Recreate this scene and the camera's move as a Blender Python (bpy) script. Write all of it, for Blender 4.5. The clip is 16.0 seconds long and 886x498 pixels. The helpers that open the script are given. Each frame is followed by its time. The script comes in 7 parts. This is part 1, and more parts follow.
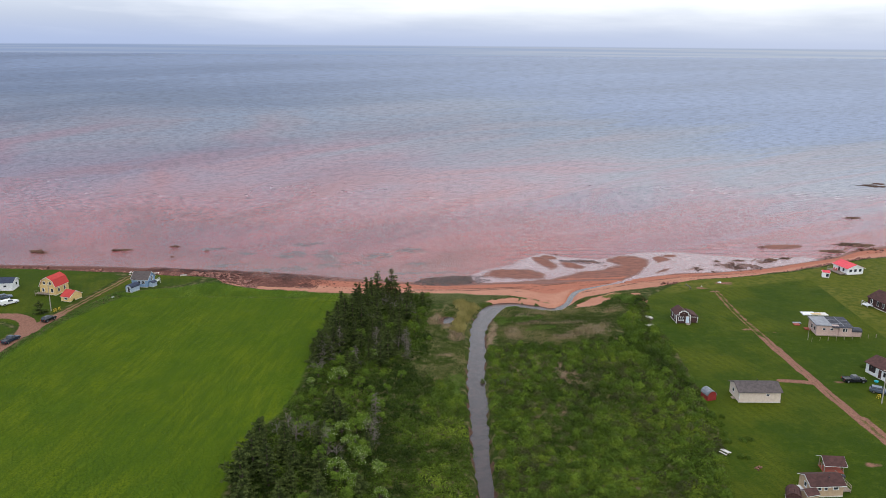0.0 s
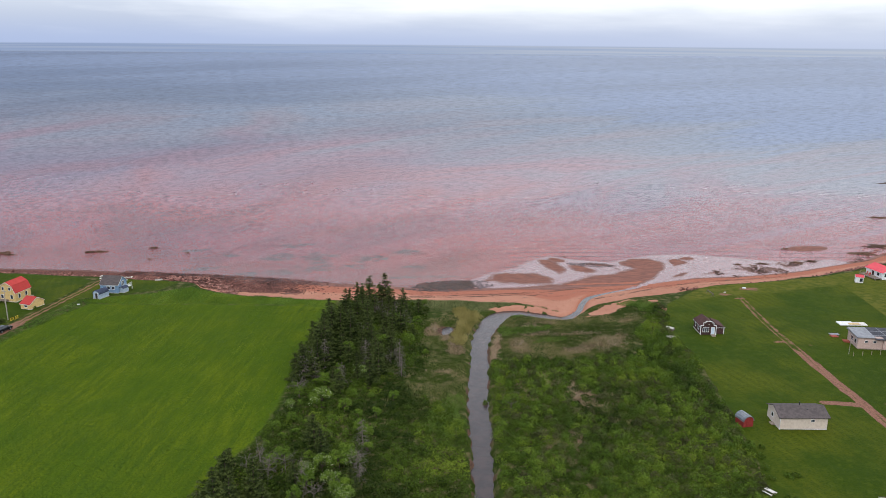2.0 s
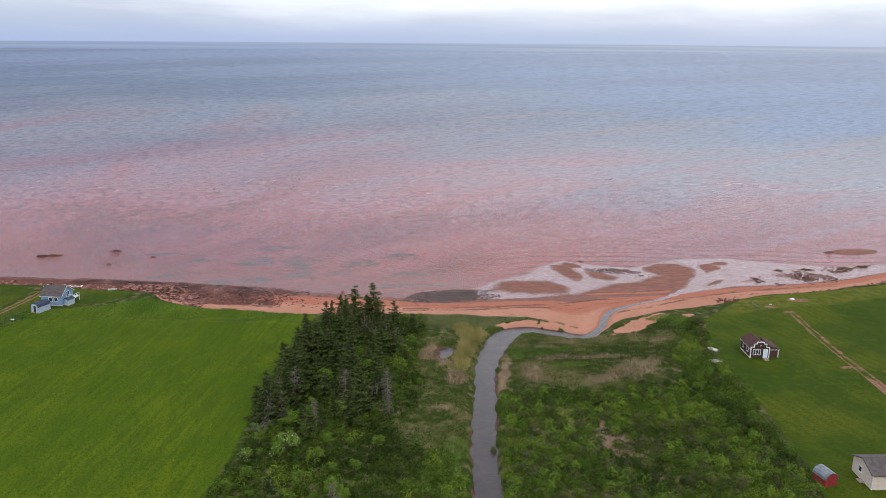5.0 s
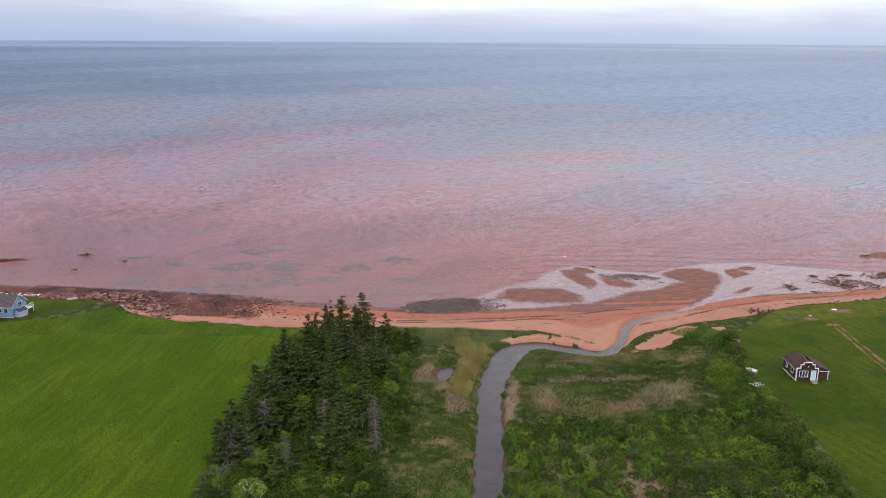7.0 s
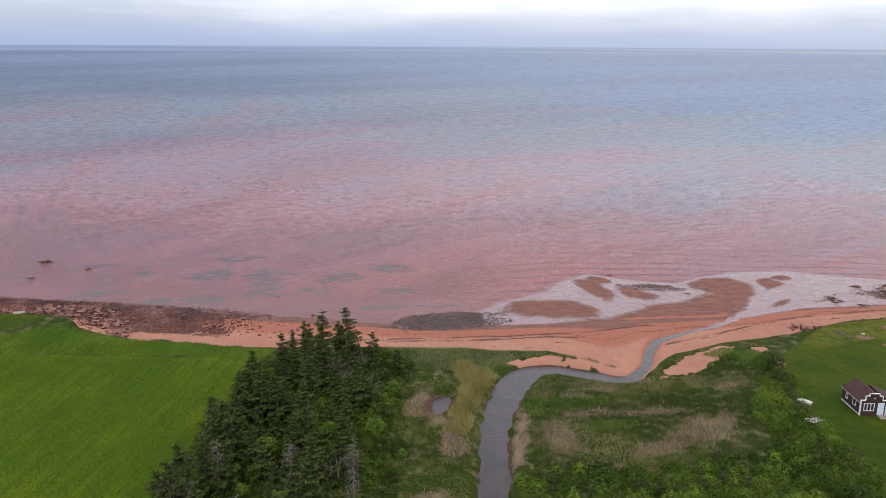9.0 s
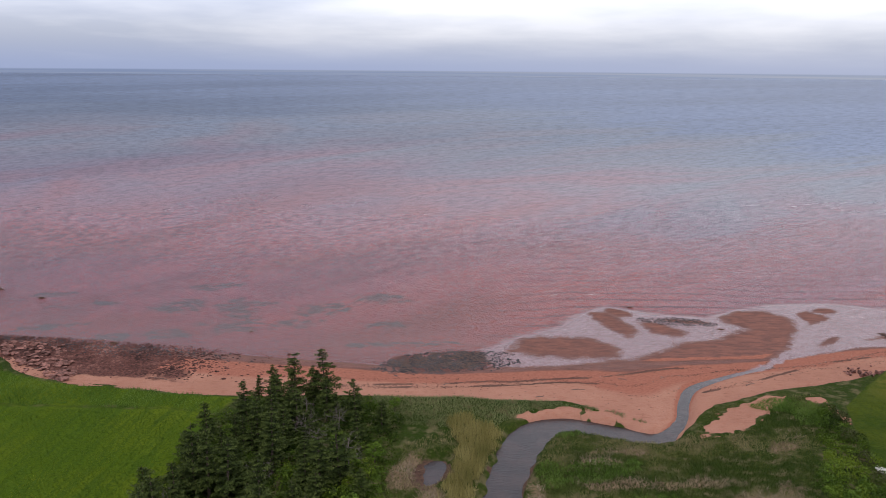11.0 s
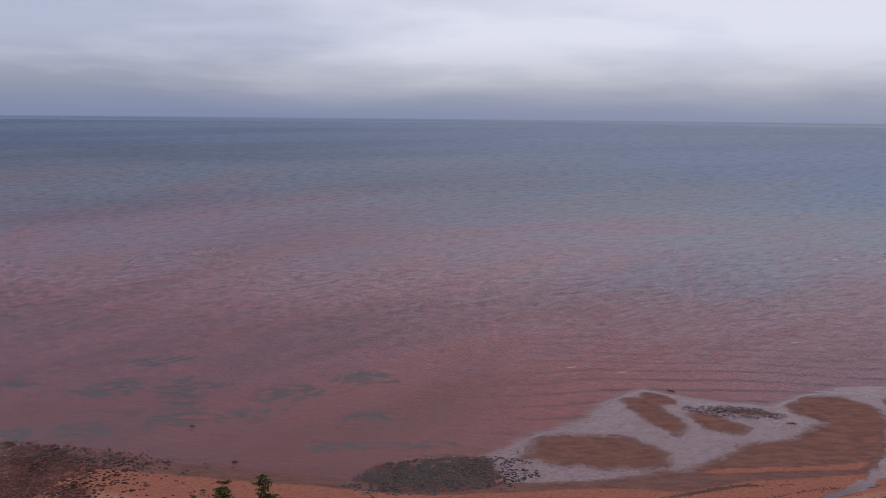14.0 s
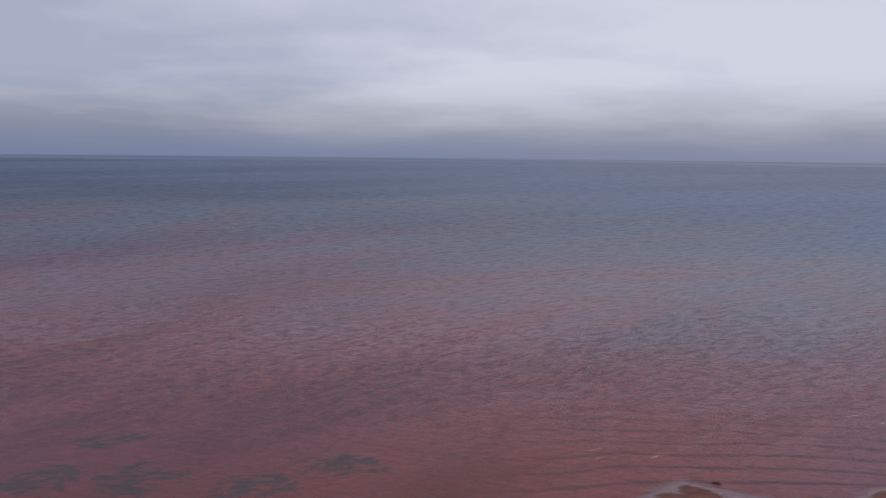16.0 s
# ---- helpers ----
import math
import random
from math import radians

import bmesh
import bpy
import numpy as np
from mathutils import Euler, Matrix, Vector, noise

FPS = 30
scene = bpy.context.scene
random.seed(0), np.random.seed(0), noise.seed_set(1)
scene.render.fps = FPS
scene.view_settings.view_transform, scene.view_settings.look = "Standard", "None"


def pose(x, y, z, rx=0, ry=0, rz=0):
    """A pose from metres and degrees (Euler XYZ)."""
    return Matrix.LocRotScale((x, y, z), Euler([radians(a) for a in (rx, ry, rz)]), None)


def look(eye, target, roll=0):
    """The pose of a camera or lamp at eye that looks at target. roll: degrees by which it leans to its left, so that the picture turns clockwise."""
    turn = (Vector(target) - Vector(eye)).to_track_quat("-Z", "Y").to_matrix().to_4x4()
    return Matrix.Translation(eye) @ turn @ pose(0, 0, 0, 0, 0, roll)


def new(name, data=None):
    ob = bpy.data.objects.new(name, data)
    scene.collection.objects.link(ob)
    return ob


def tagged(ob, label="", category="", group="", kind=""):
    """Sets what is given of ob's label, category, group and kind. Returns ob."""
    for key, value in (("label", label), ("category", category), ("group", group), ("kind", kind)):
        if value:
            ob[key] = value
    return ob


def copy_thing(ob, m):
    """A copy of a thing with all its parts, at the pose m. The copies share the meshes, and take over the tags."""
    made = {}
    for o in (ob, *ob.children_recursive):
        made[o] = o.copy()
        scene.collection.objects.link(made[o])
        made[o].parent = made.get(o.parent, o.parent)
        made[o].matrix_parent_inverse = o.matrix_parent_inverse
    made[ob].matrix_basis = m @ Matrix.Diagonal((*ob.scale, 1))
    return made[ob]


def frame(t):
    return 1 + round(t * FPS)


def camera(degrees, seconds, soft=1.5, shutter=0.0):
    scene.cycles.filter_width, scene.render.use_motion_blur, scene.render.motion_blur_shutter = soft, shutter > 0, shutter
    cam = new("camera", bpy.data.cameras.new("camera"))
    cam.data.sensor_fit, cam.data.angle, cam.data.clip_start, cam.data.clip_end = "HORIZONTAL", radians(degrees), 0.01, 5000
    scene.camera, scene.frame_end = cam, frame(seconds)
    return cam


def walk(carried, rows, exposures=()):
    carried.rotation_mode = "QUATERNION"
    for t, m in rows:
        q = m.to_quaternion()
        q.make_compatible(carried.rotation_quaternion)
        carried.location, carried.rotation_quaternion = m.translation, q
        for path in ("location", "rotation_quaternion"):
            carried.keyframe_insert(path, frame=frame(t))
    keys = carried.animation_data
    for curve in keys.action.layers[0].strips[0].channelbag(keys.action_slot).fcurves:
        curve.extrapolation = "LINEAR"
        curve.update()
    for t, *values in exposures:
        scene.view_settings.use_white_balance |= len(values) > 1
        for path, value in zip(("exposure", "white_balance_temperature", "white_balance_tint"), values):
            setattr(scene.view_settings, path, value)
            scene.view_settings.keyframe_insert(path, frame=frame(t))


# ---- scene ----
# ------------------------------------------------------------------ camera
cam = camera(58.8, 16.0, 0.6)
# seconds, x, y, z, yaw (to the left), pitch, roll (to the left)
ROWS = [
    (0, 0.0, 0.0, 83.16, 0.0, -14.796, 0.43),
    (0.5, 0.2, 5.68, 81.92, 0.034, -14.814, 0.453),
    (1, 0.39, 11.38, 80.68, 0.052, -14.819, 0.463),
    (1.5, 0.58, 17.07, 79.43, 0.075, -14.834, 0.462),
    (2, 0.75, 22.75, 78.17, 0.082, -14.848, 0.452),
    (2.5, 0.87, 28.45, 76.9, 0.098, -14.861, 0.449),
    (3, 0.98, 34.19, 75.65, 0.103, -14.872, 0.455),
    (3.5, 1.06, 39.95, 74.41, 0.121, -14.909, 0.446),
    (4, 1.17, 45.72, 73.2, 0.142, -14.925, 0.426),
    (6.5, 2.06, 74.29, 67.4, 0.352, -15.045, 0.399),
    (7, 2.27, 80.07, 66.12, 0.394, -15.04, 0.352),
    (7.5, 2.54, 85.9, 64.74, 0.463, -15.024, 0.327),
    (8, 2.82, 91.75, 63.3, 0.535, -14.989, 0.31),
    (10.5, 4.06, 121.39, 56.84, 0.843, -13.667, 0.433),
    (11, 4.26, 127.31, 55.55, 0.912, -13.065, 0.479),
    (11.5, 4.41, 133.25, 54.28, 0.956, -12.452, 0.52),
    (12, 4.5, 139.18, 53.13, 0.987, -11.89, 0.556),
    (12.5, 4.55, 145.1, 52.28, 0.996, -11.366, 0.561),
    (13, 4.57, 151.04, 51.86, 1.006, -10.889, 0.545),
    (13.5, 4.61, 156.98, 51.69, 1.022, -10.365, 0.546),
    (14, 4.68, 162.93, 51.65, 1.049, -9.7, 0.575),
    (14.5, 4.77, 168.97, 51.61, 1.106, -9.047, 0.596),
    (15, 4.88, 175.05, 51.56, 1.169, -8.343, 0.612),
    (15.5, 4.97, 181.14, 51.49, 1.257, -7.64, 0.609),
    (16, 5.06, 187.22, 51.43, 1.345, -6.913, 0.601),
]


def aimed(x, y, z, yaw, pitch, roll):
    a, b = radians(yaw), radians(pitch)
    way = Vector((-math.sin(a) * math.cos(b), math.cos(a) * math.cos(b), math.sin(b)))
    eye = Vector((x, y, z))
    return look(eye, eye + way * 100, roll)


EXPOSURES = [(0, 0.30, 6500, 10), (8, 0.28, 6500, 11), (11, -0.08, 6450, 15), (12.5, -0.52, 6350, 18), (14.5, -0.84, 6220, 18), (16, -0.97, 6200, 18)]
walk(cam, [(t, aimed(*row)) for t, *row in ROWS], EXPOSURES)

# ------------------------------------------------------------------ sky and sun
SKY_GAIN = 1.0
world = bpy.data.worlds.new("overcast_sky")
scene.world = world
world.use_nodes = True
wt = world.node_tree
wt.nodes.clear()


def node(tree, kind, inputs=None, operation="", attribute_name=""):
    """A shader node; inputs by name or number take values or sockets."""
    n = tree.nodes.new(kind)
    if operation:
        n.operation = operation
    if attribute_name:
        n.attribute_name = attribute_name
    for key, value in (inputs or {}).items():
        if isinstance(value, bpy.types.NodeSocket):
            tree.links.new(value, n.inputs[key])
        else:
            n.inputs[key].default_value = value
    return n


def calc(tree, op, a, b=0.0, c=0.0, clamp=False):
    n = node(tree, "ShaderNodeMath", {0: a, 1: b, 2: c}, op)
    n.use_clamp = clamp
    return n.outputs[0]


def blend(tree, fac, a, b, mode="MIX"):
    n = node(tree, "ShaderNodeMix", {0: fac, 6: a, 7: b})
    n.data_type, n.blend_type = "RGBA", mode
    return n.outputs[2]


def step(tree, value, low, high):
    n = node(tree, "ShaderNodeMapRange", {0: value, 1: low, 2: high, 3: 0.0, 4: 1.0})
    n.interpolation_type = "SMOOTHSTEP"
    return n.outputs[0]


def col(r, g, b):
    return (r, g, b, 1.0)


SUN_UP, SUN_ROUND = 48.0, 200.0
way = node(wt, "ShaderNodeTexCoord").outputs["Generated"]
xyz = node(wt, "ShaderNodeSeparateXYZ", {0: way}).outputs
up = xyz[2]
lift = calc(wt, "ADD", calc(wt, "MAXIMUM", up, 0.0), 0.11)
flat = node(wt, "ShaderNodeCombineXYZ", {0: calc(wt, "DIVIDE", xyz[0], lift), 1: calc(wt, "DIVIDE", xyz[1], lift), 2: 0.3}).outputs[0]
big = node(wt, "ShaderNodeTexNoise", {"Vector": flat, "Scale": 0.24, "Detail": 5.0, "Roughness": 0.46, "Distortion": 0.5}).outputs[0]
fine = node(wt, "ShaderNodeTexNoise", {"Vector": flat, "Scale": 0.9, "Detail": 5.0, "Roughness": 0.5}).outputs[0]
thick = calc(wt, "ADD", calc(wt, "MULTIPLY", big, 0.72), calc(wt, "MULTIPLY", fine, 0.28))
side = calc(wt, "MULTIPLY", calc(wt, "ADD", xyz[0], 0.05), 0.2)
cloud = node(wt, "ShaderNodeValToRGB", {0: calc(wt, "ADD", thick, side)})
ramp = cloud.color_ramp
ramp.elements[0].position, ramp.elements[0].color = 0.40, col(0.55, 0.61, 0.73)
ramp.elements[1].position, ramp.elements[1].color = 0.58, col(0.90, 0.94, 1.00)
eastward = step(wt, xyz[0], -0.5, 0.6)
haze = blend(wt, step(wt, up, -0.006, 0.045), blend(wt, eastward, col(0.40, 0.49, 0.72), col(0.50, 0.57, 0.75)), cloud.outputs[0])
gain = calc(wt, "ADD", 0.92, calc(wt, "SUBTRACT", calc(wt, "MULTIPLY", step(wt, up, 0.02, 0.10), 0.5), calc(wt, "MULTIPLY", step(wt, up, 0.25, 0.8), -0.2)))
lit = node(wt, "ShaderNodeVectorMath", {0: haze, 3: gain}, operation="SCALE").outputs[0]
clear = node(wt, "ShaderNodeTexSky")
clear.sky_type, clear.sun_disc, clear.sun_elevation, clear.sun_rotation = "NISHITA", False, radians(SUN_UP), radians(SUN_ROUND)
veiled = blend(wt, 0.94, node(wt, "ShaderNodeVectorMath", {0: clear.outputs[0], 3: 0.1}, operation="SCALE").outputs[0], lit)
# the sea goes on to the true horizon beyond the sheet
bands = node(wt, "ShaderNodeCombineXYZ", {0: calc(wt, "MULTIPLY", xyz[0], 3.0), 1: calc(wt, "MULTIPLY", up, 420.0)}).outputs[0]
banded = step(wt, node(wt, "ShaderNodeTexNoise", {"Vector": bands, "Scale": 1.0, "Detail": 4.0, "Roughness": 0.6}).outputs[0], 0.35, 0.65)
far_sea = blend(wt, eastward, blend(wt, banded, col(0.28, 0.34, 0.47), col(0.22, 0.29, 0.45)), blend(wt, banded, col(0.42, 0.46, 0.54), col(0.34, 0.40, 0.52)))
sky = blend(wt, step(wt, up, -0.0065, -0.0045), far_sea, veiled)
wt.links.new(
    node(wt, "ShaderNodeBackground", {0: sky, 1: SKY_GAIN}).outputs[0],
    node(wt, "ShaderNodeOutputWorld").inputs[0],
)
sun = new("sun", bpy.data.lights.new("sun", "SUN"))
sun.data.energy, sun.data.angle, sun.data.color = 0.9, radians(25), (1.0, 0.97, 0.92)
a, b = radians(SUN_ROUND), radians(SUN_UP)
sun.matrix_world = look((0, 0, 300), (-math.sin(a) * math.cos(b) * 100, -math.cos(a) * math.cos(b) * 100, 300 - math.sin(b) * 100))

# ------------------------------------------------------------------ materials


def material(name, rough=0.7, metal=0.0, ior=1.45):
    m = bpy.data.materials.new(name)
    m.use_nodes = True
    t = m.node_tree
    s = t.nodes["Principled BSDF"]
    s.inputs["Roughness"].default_value = rough
    s.inputs["Metallic"].default_value = metal
    s.inputs["IOR"].default_value = ior
    return m, t, s


def spot(t):
    return node(t, "ShaderNodeNewGeometry").outputs["Position"]


def grain(t, scale, detail=3.0, rough=0.55, vector=None, squash=None, distort=0.0):
    v = vector or spot(t)
    if squash:
        v = node(t, "ShaderNodeVectorMath", {0: v, 1: squash}, operation="MULTIPLY").outputs[0]
    return node(t, "ShaderNodeTexNoise", {"Vector": v, "Scale": scale, "Detail": detail, "Roughness": rough, "Distortion": distort}).outputs[0]


def relief(t, s, height, strength, distance):
    b = node(t, "ShaderNodeBump", {"Height": height, "Strength": strength, "Distance": distance})
    t.links.new(b.outputs[0], s.inputs["Normal"])


def surface(name, light, dark, scale=3.0, rough=0.7, metal=0.0, bump=0.3, lines=0.0, axis=2, vary=0.12):
    """Paint, wood, shingle or metal: two scales of variation, fine relief, and rows of boards or shingles where lines gives their width."""
    m, t, s = material(name, rough, metal)
    if rough > 0.6:
        s.inputs["Specular IOR Level"].default_value = 0.15
    a, b = grain(t, scale, 5.0), grain(t, scale * 9, 2.0)
    c = blend(t, step(t, a, 0.35, 0.68), col(*light), col(*dark))
    c = blend(t, calc(t, "MULTIPLY", step(t, b, 0.45, 0.75), 0.35), c, col(*dark))
    h = b
    if lines:
        place = node(t, "ShaderNodeSeparateXYZ", {0: node(t, "ShaderNodeTexCoord").outputs["Object"]}).outputs[axis]
        saw = calc(t, "FRACT", calc(t, "DIVIDE", place, lines))
        h = calc(t, "ADD", calc(t, "MULTIPLY", b, 0.3), saw)
        c = blend(t, calc(t, "MULTIPLY", step(t, saw, 0.16, 0.0), 0.45), c, col(*[v * 0.45 for v in dark]))
    luck = node(t, "ShaderNodeObjectInfo").outputs["Random"]
    c = node(t, "ShaderNodeHueSaturation", {"Color": c, "Value": calc(t, "ADD", 1 - vary, calc(t, "MULTIPLY", luck, 2 * vary))}).outputs[0]
    t.links.new(c, s.inputs["Base Color"])
    relief(t, s, h, bump, 0.03)
    return m


def foliage(name, dark, mid, light, rough=0.65):
    """Leaves: colour by the tint attribute, shading included, and a little by each leaf."""
    m, t, s = material(name, rough)
    tint = node(t, "ShaderNodeAttribute", attribute_name="tint").outputs["Fac"]
    luck = node(t, "ShaderNodeNewGeometry").outputs["Random Per Island"]
    tree_luck = node(t, "ShaderNodeObjectInfo").outputs["Random"]
    v = calc(t, "ADD", calc(t, "MULTIPLY", tint, 0.62), calc(t, "MULTIPLY", luck, 0.18))
    v = calc(t, "ADD", v, calc(t, "MULTIPLY", tree_luck, 0.1))
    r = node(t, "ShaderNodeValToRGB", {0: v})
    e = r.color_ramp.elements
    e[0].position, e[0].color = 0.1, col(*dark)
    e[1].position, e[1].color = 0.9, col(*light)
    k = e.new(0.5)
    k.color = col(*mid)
    t.links.new(r.outputs[0], s.inputs["Base Color"])
    s.inputs["Specular IOR Level"].default_value = 0.1
    return m


def ground_material():
    m, t, s = material("shore_land", 0.9)
    s.inputs["Specular IOR Level"].default_value = 0.06
    p = spot(t)
    n5 = grain(t, 26.0, 2.0)
    n0, n1, n2, n3, n4 = grain(t, 0.028, 3.0), grain(t, 0.07, 4.0), grain(t, 0.5, 5.0), grain(t, 2.6, 4.0), grain(t, 9.0, 3.0)
    aslant = node(t, "ShaderNodeVectorRotate", {"Vector": p, "Angle": -0.35})
    aslant.rotation_type = "Z_AXIS"
    drilled = node(t, "ShaderNodeVectorRotate", {"Vector": p, "Angle": 0.07})
    drilled.rotation_type = "Z_AXIS"
    streak = grain(t, 0.9, 6.0, 0.7, vector=drilled.outputs[0], squash=(1.0, 0.09, 1.0))

    def mask(name, spread=0.5, low=0.4, high=0.6, n=n2):
        raw = node(t, "ShaderNodeAttribute", attribute_name=name).outputs["Fac"]
        return step(t, calc(t, "ADD", raw, calc(t, "MULTIPLY", calc(t, "SUBTRACT", n, 0.5), spread)), low, high)

    def two(a, b, n, low=0.38, high=0.64):
        return blend(t, step(t, n, low, high), col(*a), col(*b))

    wild = blend(t, step(t, n3, 0.3, 0.7), two((0.024, 0.042, 0.005), (0.040, 0.052, 0.008), n1), col(0.018, 0.029, 0.004))
    wild = blend(t, calc(t, "MULTIPLY", step(t, n2, 0.46, 0.68), 0.6), wild, col(0.15, 0.115, 0.06))
    crop = blend(t, calc(t, "MULTIPLY", step(t, streak, 0.40, 0.62), 0.66), two((0.060, 0.096, 0.004), (0.094, 0.122, 0.005), n1), col(0.030, 0.062, 0.005))
    crop = blend(t, calc(t, "MULTIPLY", step(t, calc(t, "ADD", calc(t, "MULTIPLY", n4, 0.6), calc(t, "MULTIPLY", n5, 0.4)), 0.42, 0.6), 0.5), crop, col(0.034, 0.064, 0.003))
    crop = blend(t, calc(t, "MULTIPLY", step(t, n3, 0.48, 0.64), 0.65), crop, col(0.022, 0.048, 0.002))
    crop = blend(t, calc(t, "MULTIPLY", step(t, n4, 0.54, 0.7), 0.45), crop, col(0.095, 0.135, 0.006))
    turf = blend(t, calc(t, "MULTIPLY", step(t, n1, 0.42, 0.62), 0.8), two((0.032, 0.052, 0.003), (0.076, 0.082, 0.006), n0, 0.42, 0.60), col(0.023, 0.043, 0.003))
    turf = blend(t, calc(t, "MULTIPLY", step(t, n2, 0.50, 0.66), 0.5), turf, col(0.060, 0.080, 0.007))
    turf = blend(t, calc(t, "MULTIPLY", step(t, calc(t, "ADD", calc(t, "MULTIPLY", n4, 0.5), calc(t, "MULTIPLY", n5, 0.5)), 0.42, 0.6), 0.6), turf, col(0.026, 0.045, 0.003))
    turf = blend(t, calc(t, "MULTIPLY", step(t, n3, 0.48, 0.62), 0.6), turf, col(0.017, 0.036, 0.003))
    turf = blend(t, calc(t, "MULTIPLY", step(t, n4, 0.56, 0.72), 0.4), turf, col(0.085, 0.105, 0.010))
    mown = node(t, "ShaderNodeTexWave", {"Vector": aslant.outputs[0], "Scale": 0.14, "Distortion": 0.6, "Detail": 1.0})
    turf = blend(t, calc(t, "MULTIPLY", calc(t, "MULTIPLY", mown.outputs[1], step(t, n0, 0.4, 0.6)), 0.3), turf, col(0.020, 0.042, 0.003))
    stale = blend(t, step(t, n2, 0.4, 0.62), two((0.080, 0.085, 0.010), (0.108, 0.102, 0.018), n1), col(0.054, 0.066, 0.007))
    turf = blend(t, calc(t, "MULTIPLY", mask("rough", 0.8, 0.3, 0.8), 0.8), turf, stale)
    dry = blend(t, step(t, n3, 0.35, 0.7), col(0.27, 0.19, 0.12), col(0.15, 0.095, 0.055))
    sand = blend(t, step(t, n2, 0.35, 0.7), two((0.380, 0.190, 0.130), (0.315, 0.150, 0.102), n1), col(0.345, 0.166, 0.113))
    sand = blend(t, calc(t, "MULTIPLY", step(t, n3, 0.48, 0.7), 0.5), sand, col(0.31, 0.115, 0.068))
    sand = blend(t, calc(t, "MULTIPLY", step(t, n5, 0.5, 0.7), 0.45), sand, col(0.25, 0.095, 0.058))
    sand = blend(t, calc(t, "MULTIPLY", step(t, n4, 0.56, 0.7), 0.4), sand, col(0.52, 0.25, 0.17))
    sand = blend(t, calc(t, "MULTIPLY", step(t, grain(t, 1.6, 6.0, 0.7, squash=(0.35, 1.0, 1.0)), 0.52, 0.66), 0.45), sand, col(0.22, 0.082, 0.05))
    drain = grain(t, 0.8, 6.0, 0.7, squash=(0.35, 1.0, 1.0), distort=0.6)
    wetsand = two((0.190, 0.088, 0.066), (0.130, 0.062, 0.050), drain)
    wetsand = blend(t, calc(t, "MULTIPLY", step(t, n5, 0.48, 0.68), 0.5), wetsand, col(0.105, 0.050, 0.041))
    mud = two((0.11, 0.062, 0.044), (0.06, 0.036, 0.026), n3)
    track = two((0.225, 0.112, 0.078), (0.135, 0.068, 0.048), n3)
    rubble = two((0.15, 0.062, 0.046), (0.065, 0.03, 0.025), n3, 0.4, 0.6)
    c = blend(t, mask("crop", 0.9, 0.3, 0.7, n1), wild, crop)
    c = blend(t, mask("turf", 0.25), c, turf)
    c = blend(t, mask("dry", 1.8, 0.4, 1.1, n3), c, dry)
    c = blend(t, mask("sand", 0.35), c, sand)
    c = blend(t, mask("damp", 0.5, 0.2, 0.8), c, two((0.325, 0.126, 0.082), (0.26, 0.096, 0.063), n3))
    c = blend(t, mask("wet", 0.5, 0.3, 0.7, drain), c, wetsand)
    c = blend(t, calc(t, "MULTIPLY", mask("wrack", 1.2, 0.3, 0.65, n3), 0.85), c, two((0.10, 0.055, 0.042), (0.05, 0.032, 0.026), n5))
    c = blend(t, mask("rubble", 1.0, 0.3, 0.75), c, rubble)
    c = blend(t, mask("mud", 0.5), c, mud)
    c = blend(t, mask("track", 0.8, 0.3, 0.7), c, track)
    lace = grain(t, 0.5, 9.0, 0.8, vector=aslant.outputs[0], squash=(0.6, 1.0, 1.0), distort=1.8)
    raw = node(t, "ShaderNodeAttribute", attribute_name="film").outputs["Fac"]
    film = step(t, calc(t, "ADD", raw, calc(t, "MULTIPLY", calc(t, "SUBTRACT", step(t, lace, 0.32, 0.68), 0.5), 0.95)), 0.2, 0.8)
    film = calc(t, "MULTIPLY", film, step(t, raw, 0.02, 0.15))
    # the film's pale lilac holds the sky's reflection in its base colour
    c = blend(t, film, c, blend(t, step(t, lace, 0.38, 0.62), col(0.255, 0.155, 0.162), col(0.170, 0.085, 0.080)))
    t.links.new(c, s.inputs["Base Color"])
    wet = node(t, "ShaderNodeAttribute", attribute_name="wet").outputs["Fac"]
    dull = node(t, "ShaderNodeMapRange", {0: wet, 1: 0.3, 2: 1.0, 3: 0.92, 4: 0.55}).outputs[0]
    t.links.new(calc(t, "MULTIPLY", dull, calc(t, "SUBTRACT", 1.0, calc(t, "MULTIPLY", film, 0.7))), s.inputs["Roughness"])
    t.links.new(calc(t, "ADD", 0.06, calc(t, "MULTIPLY", film, 0.3)), s.inputs["Specular IOR Level"])
    relief(t, s, calc(t, "ADD", calc(t, "MULTIPLY", n3, 0.7), calc(t, "ADD", calc(t, "MULTIPLY", n4, 0.3), calc(t, "MULTIPLY", n5, 0.15))), 0.6, 0.28)
    return m


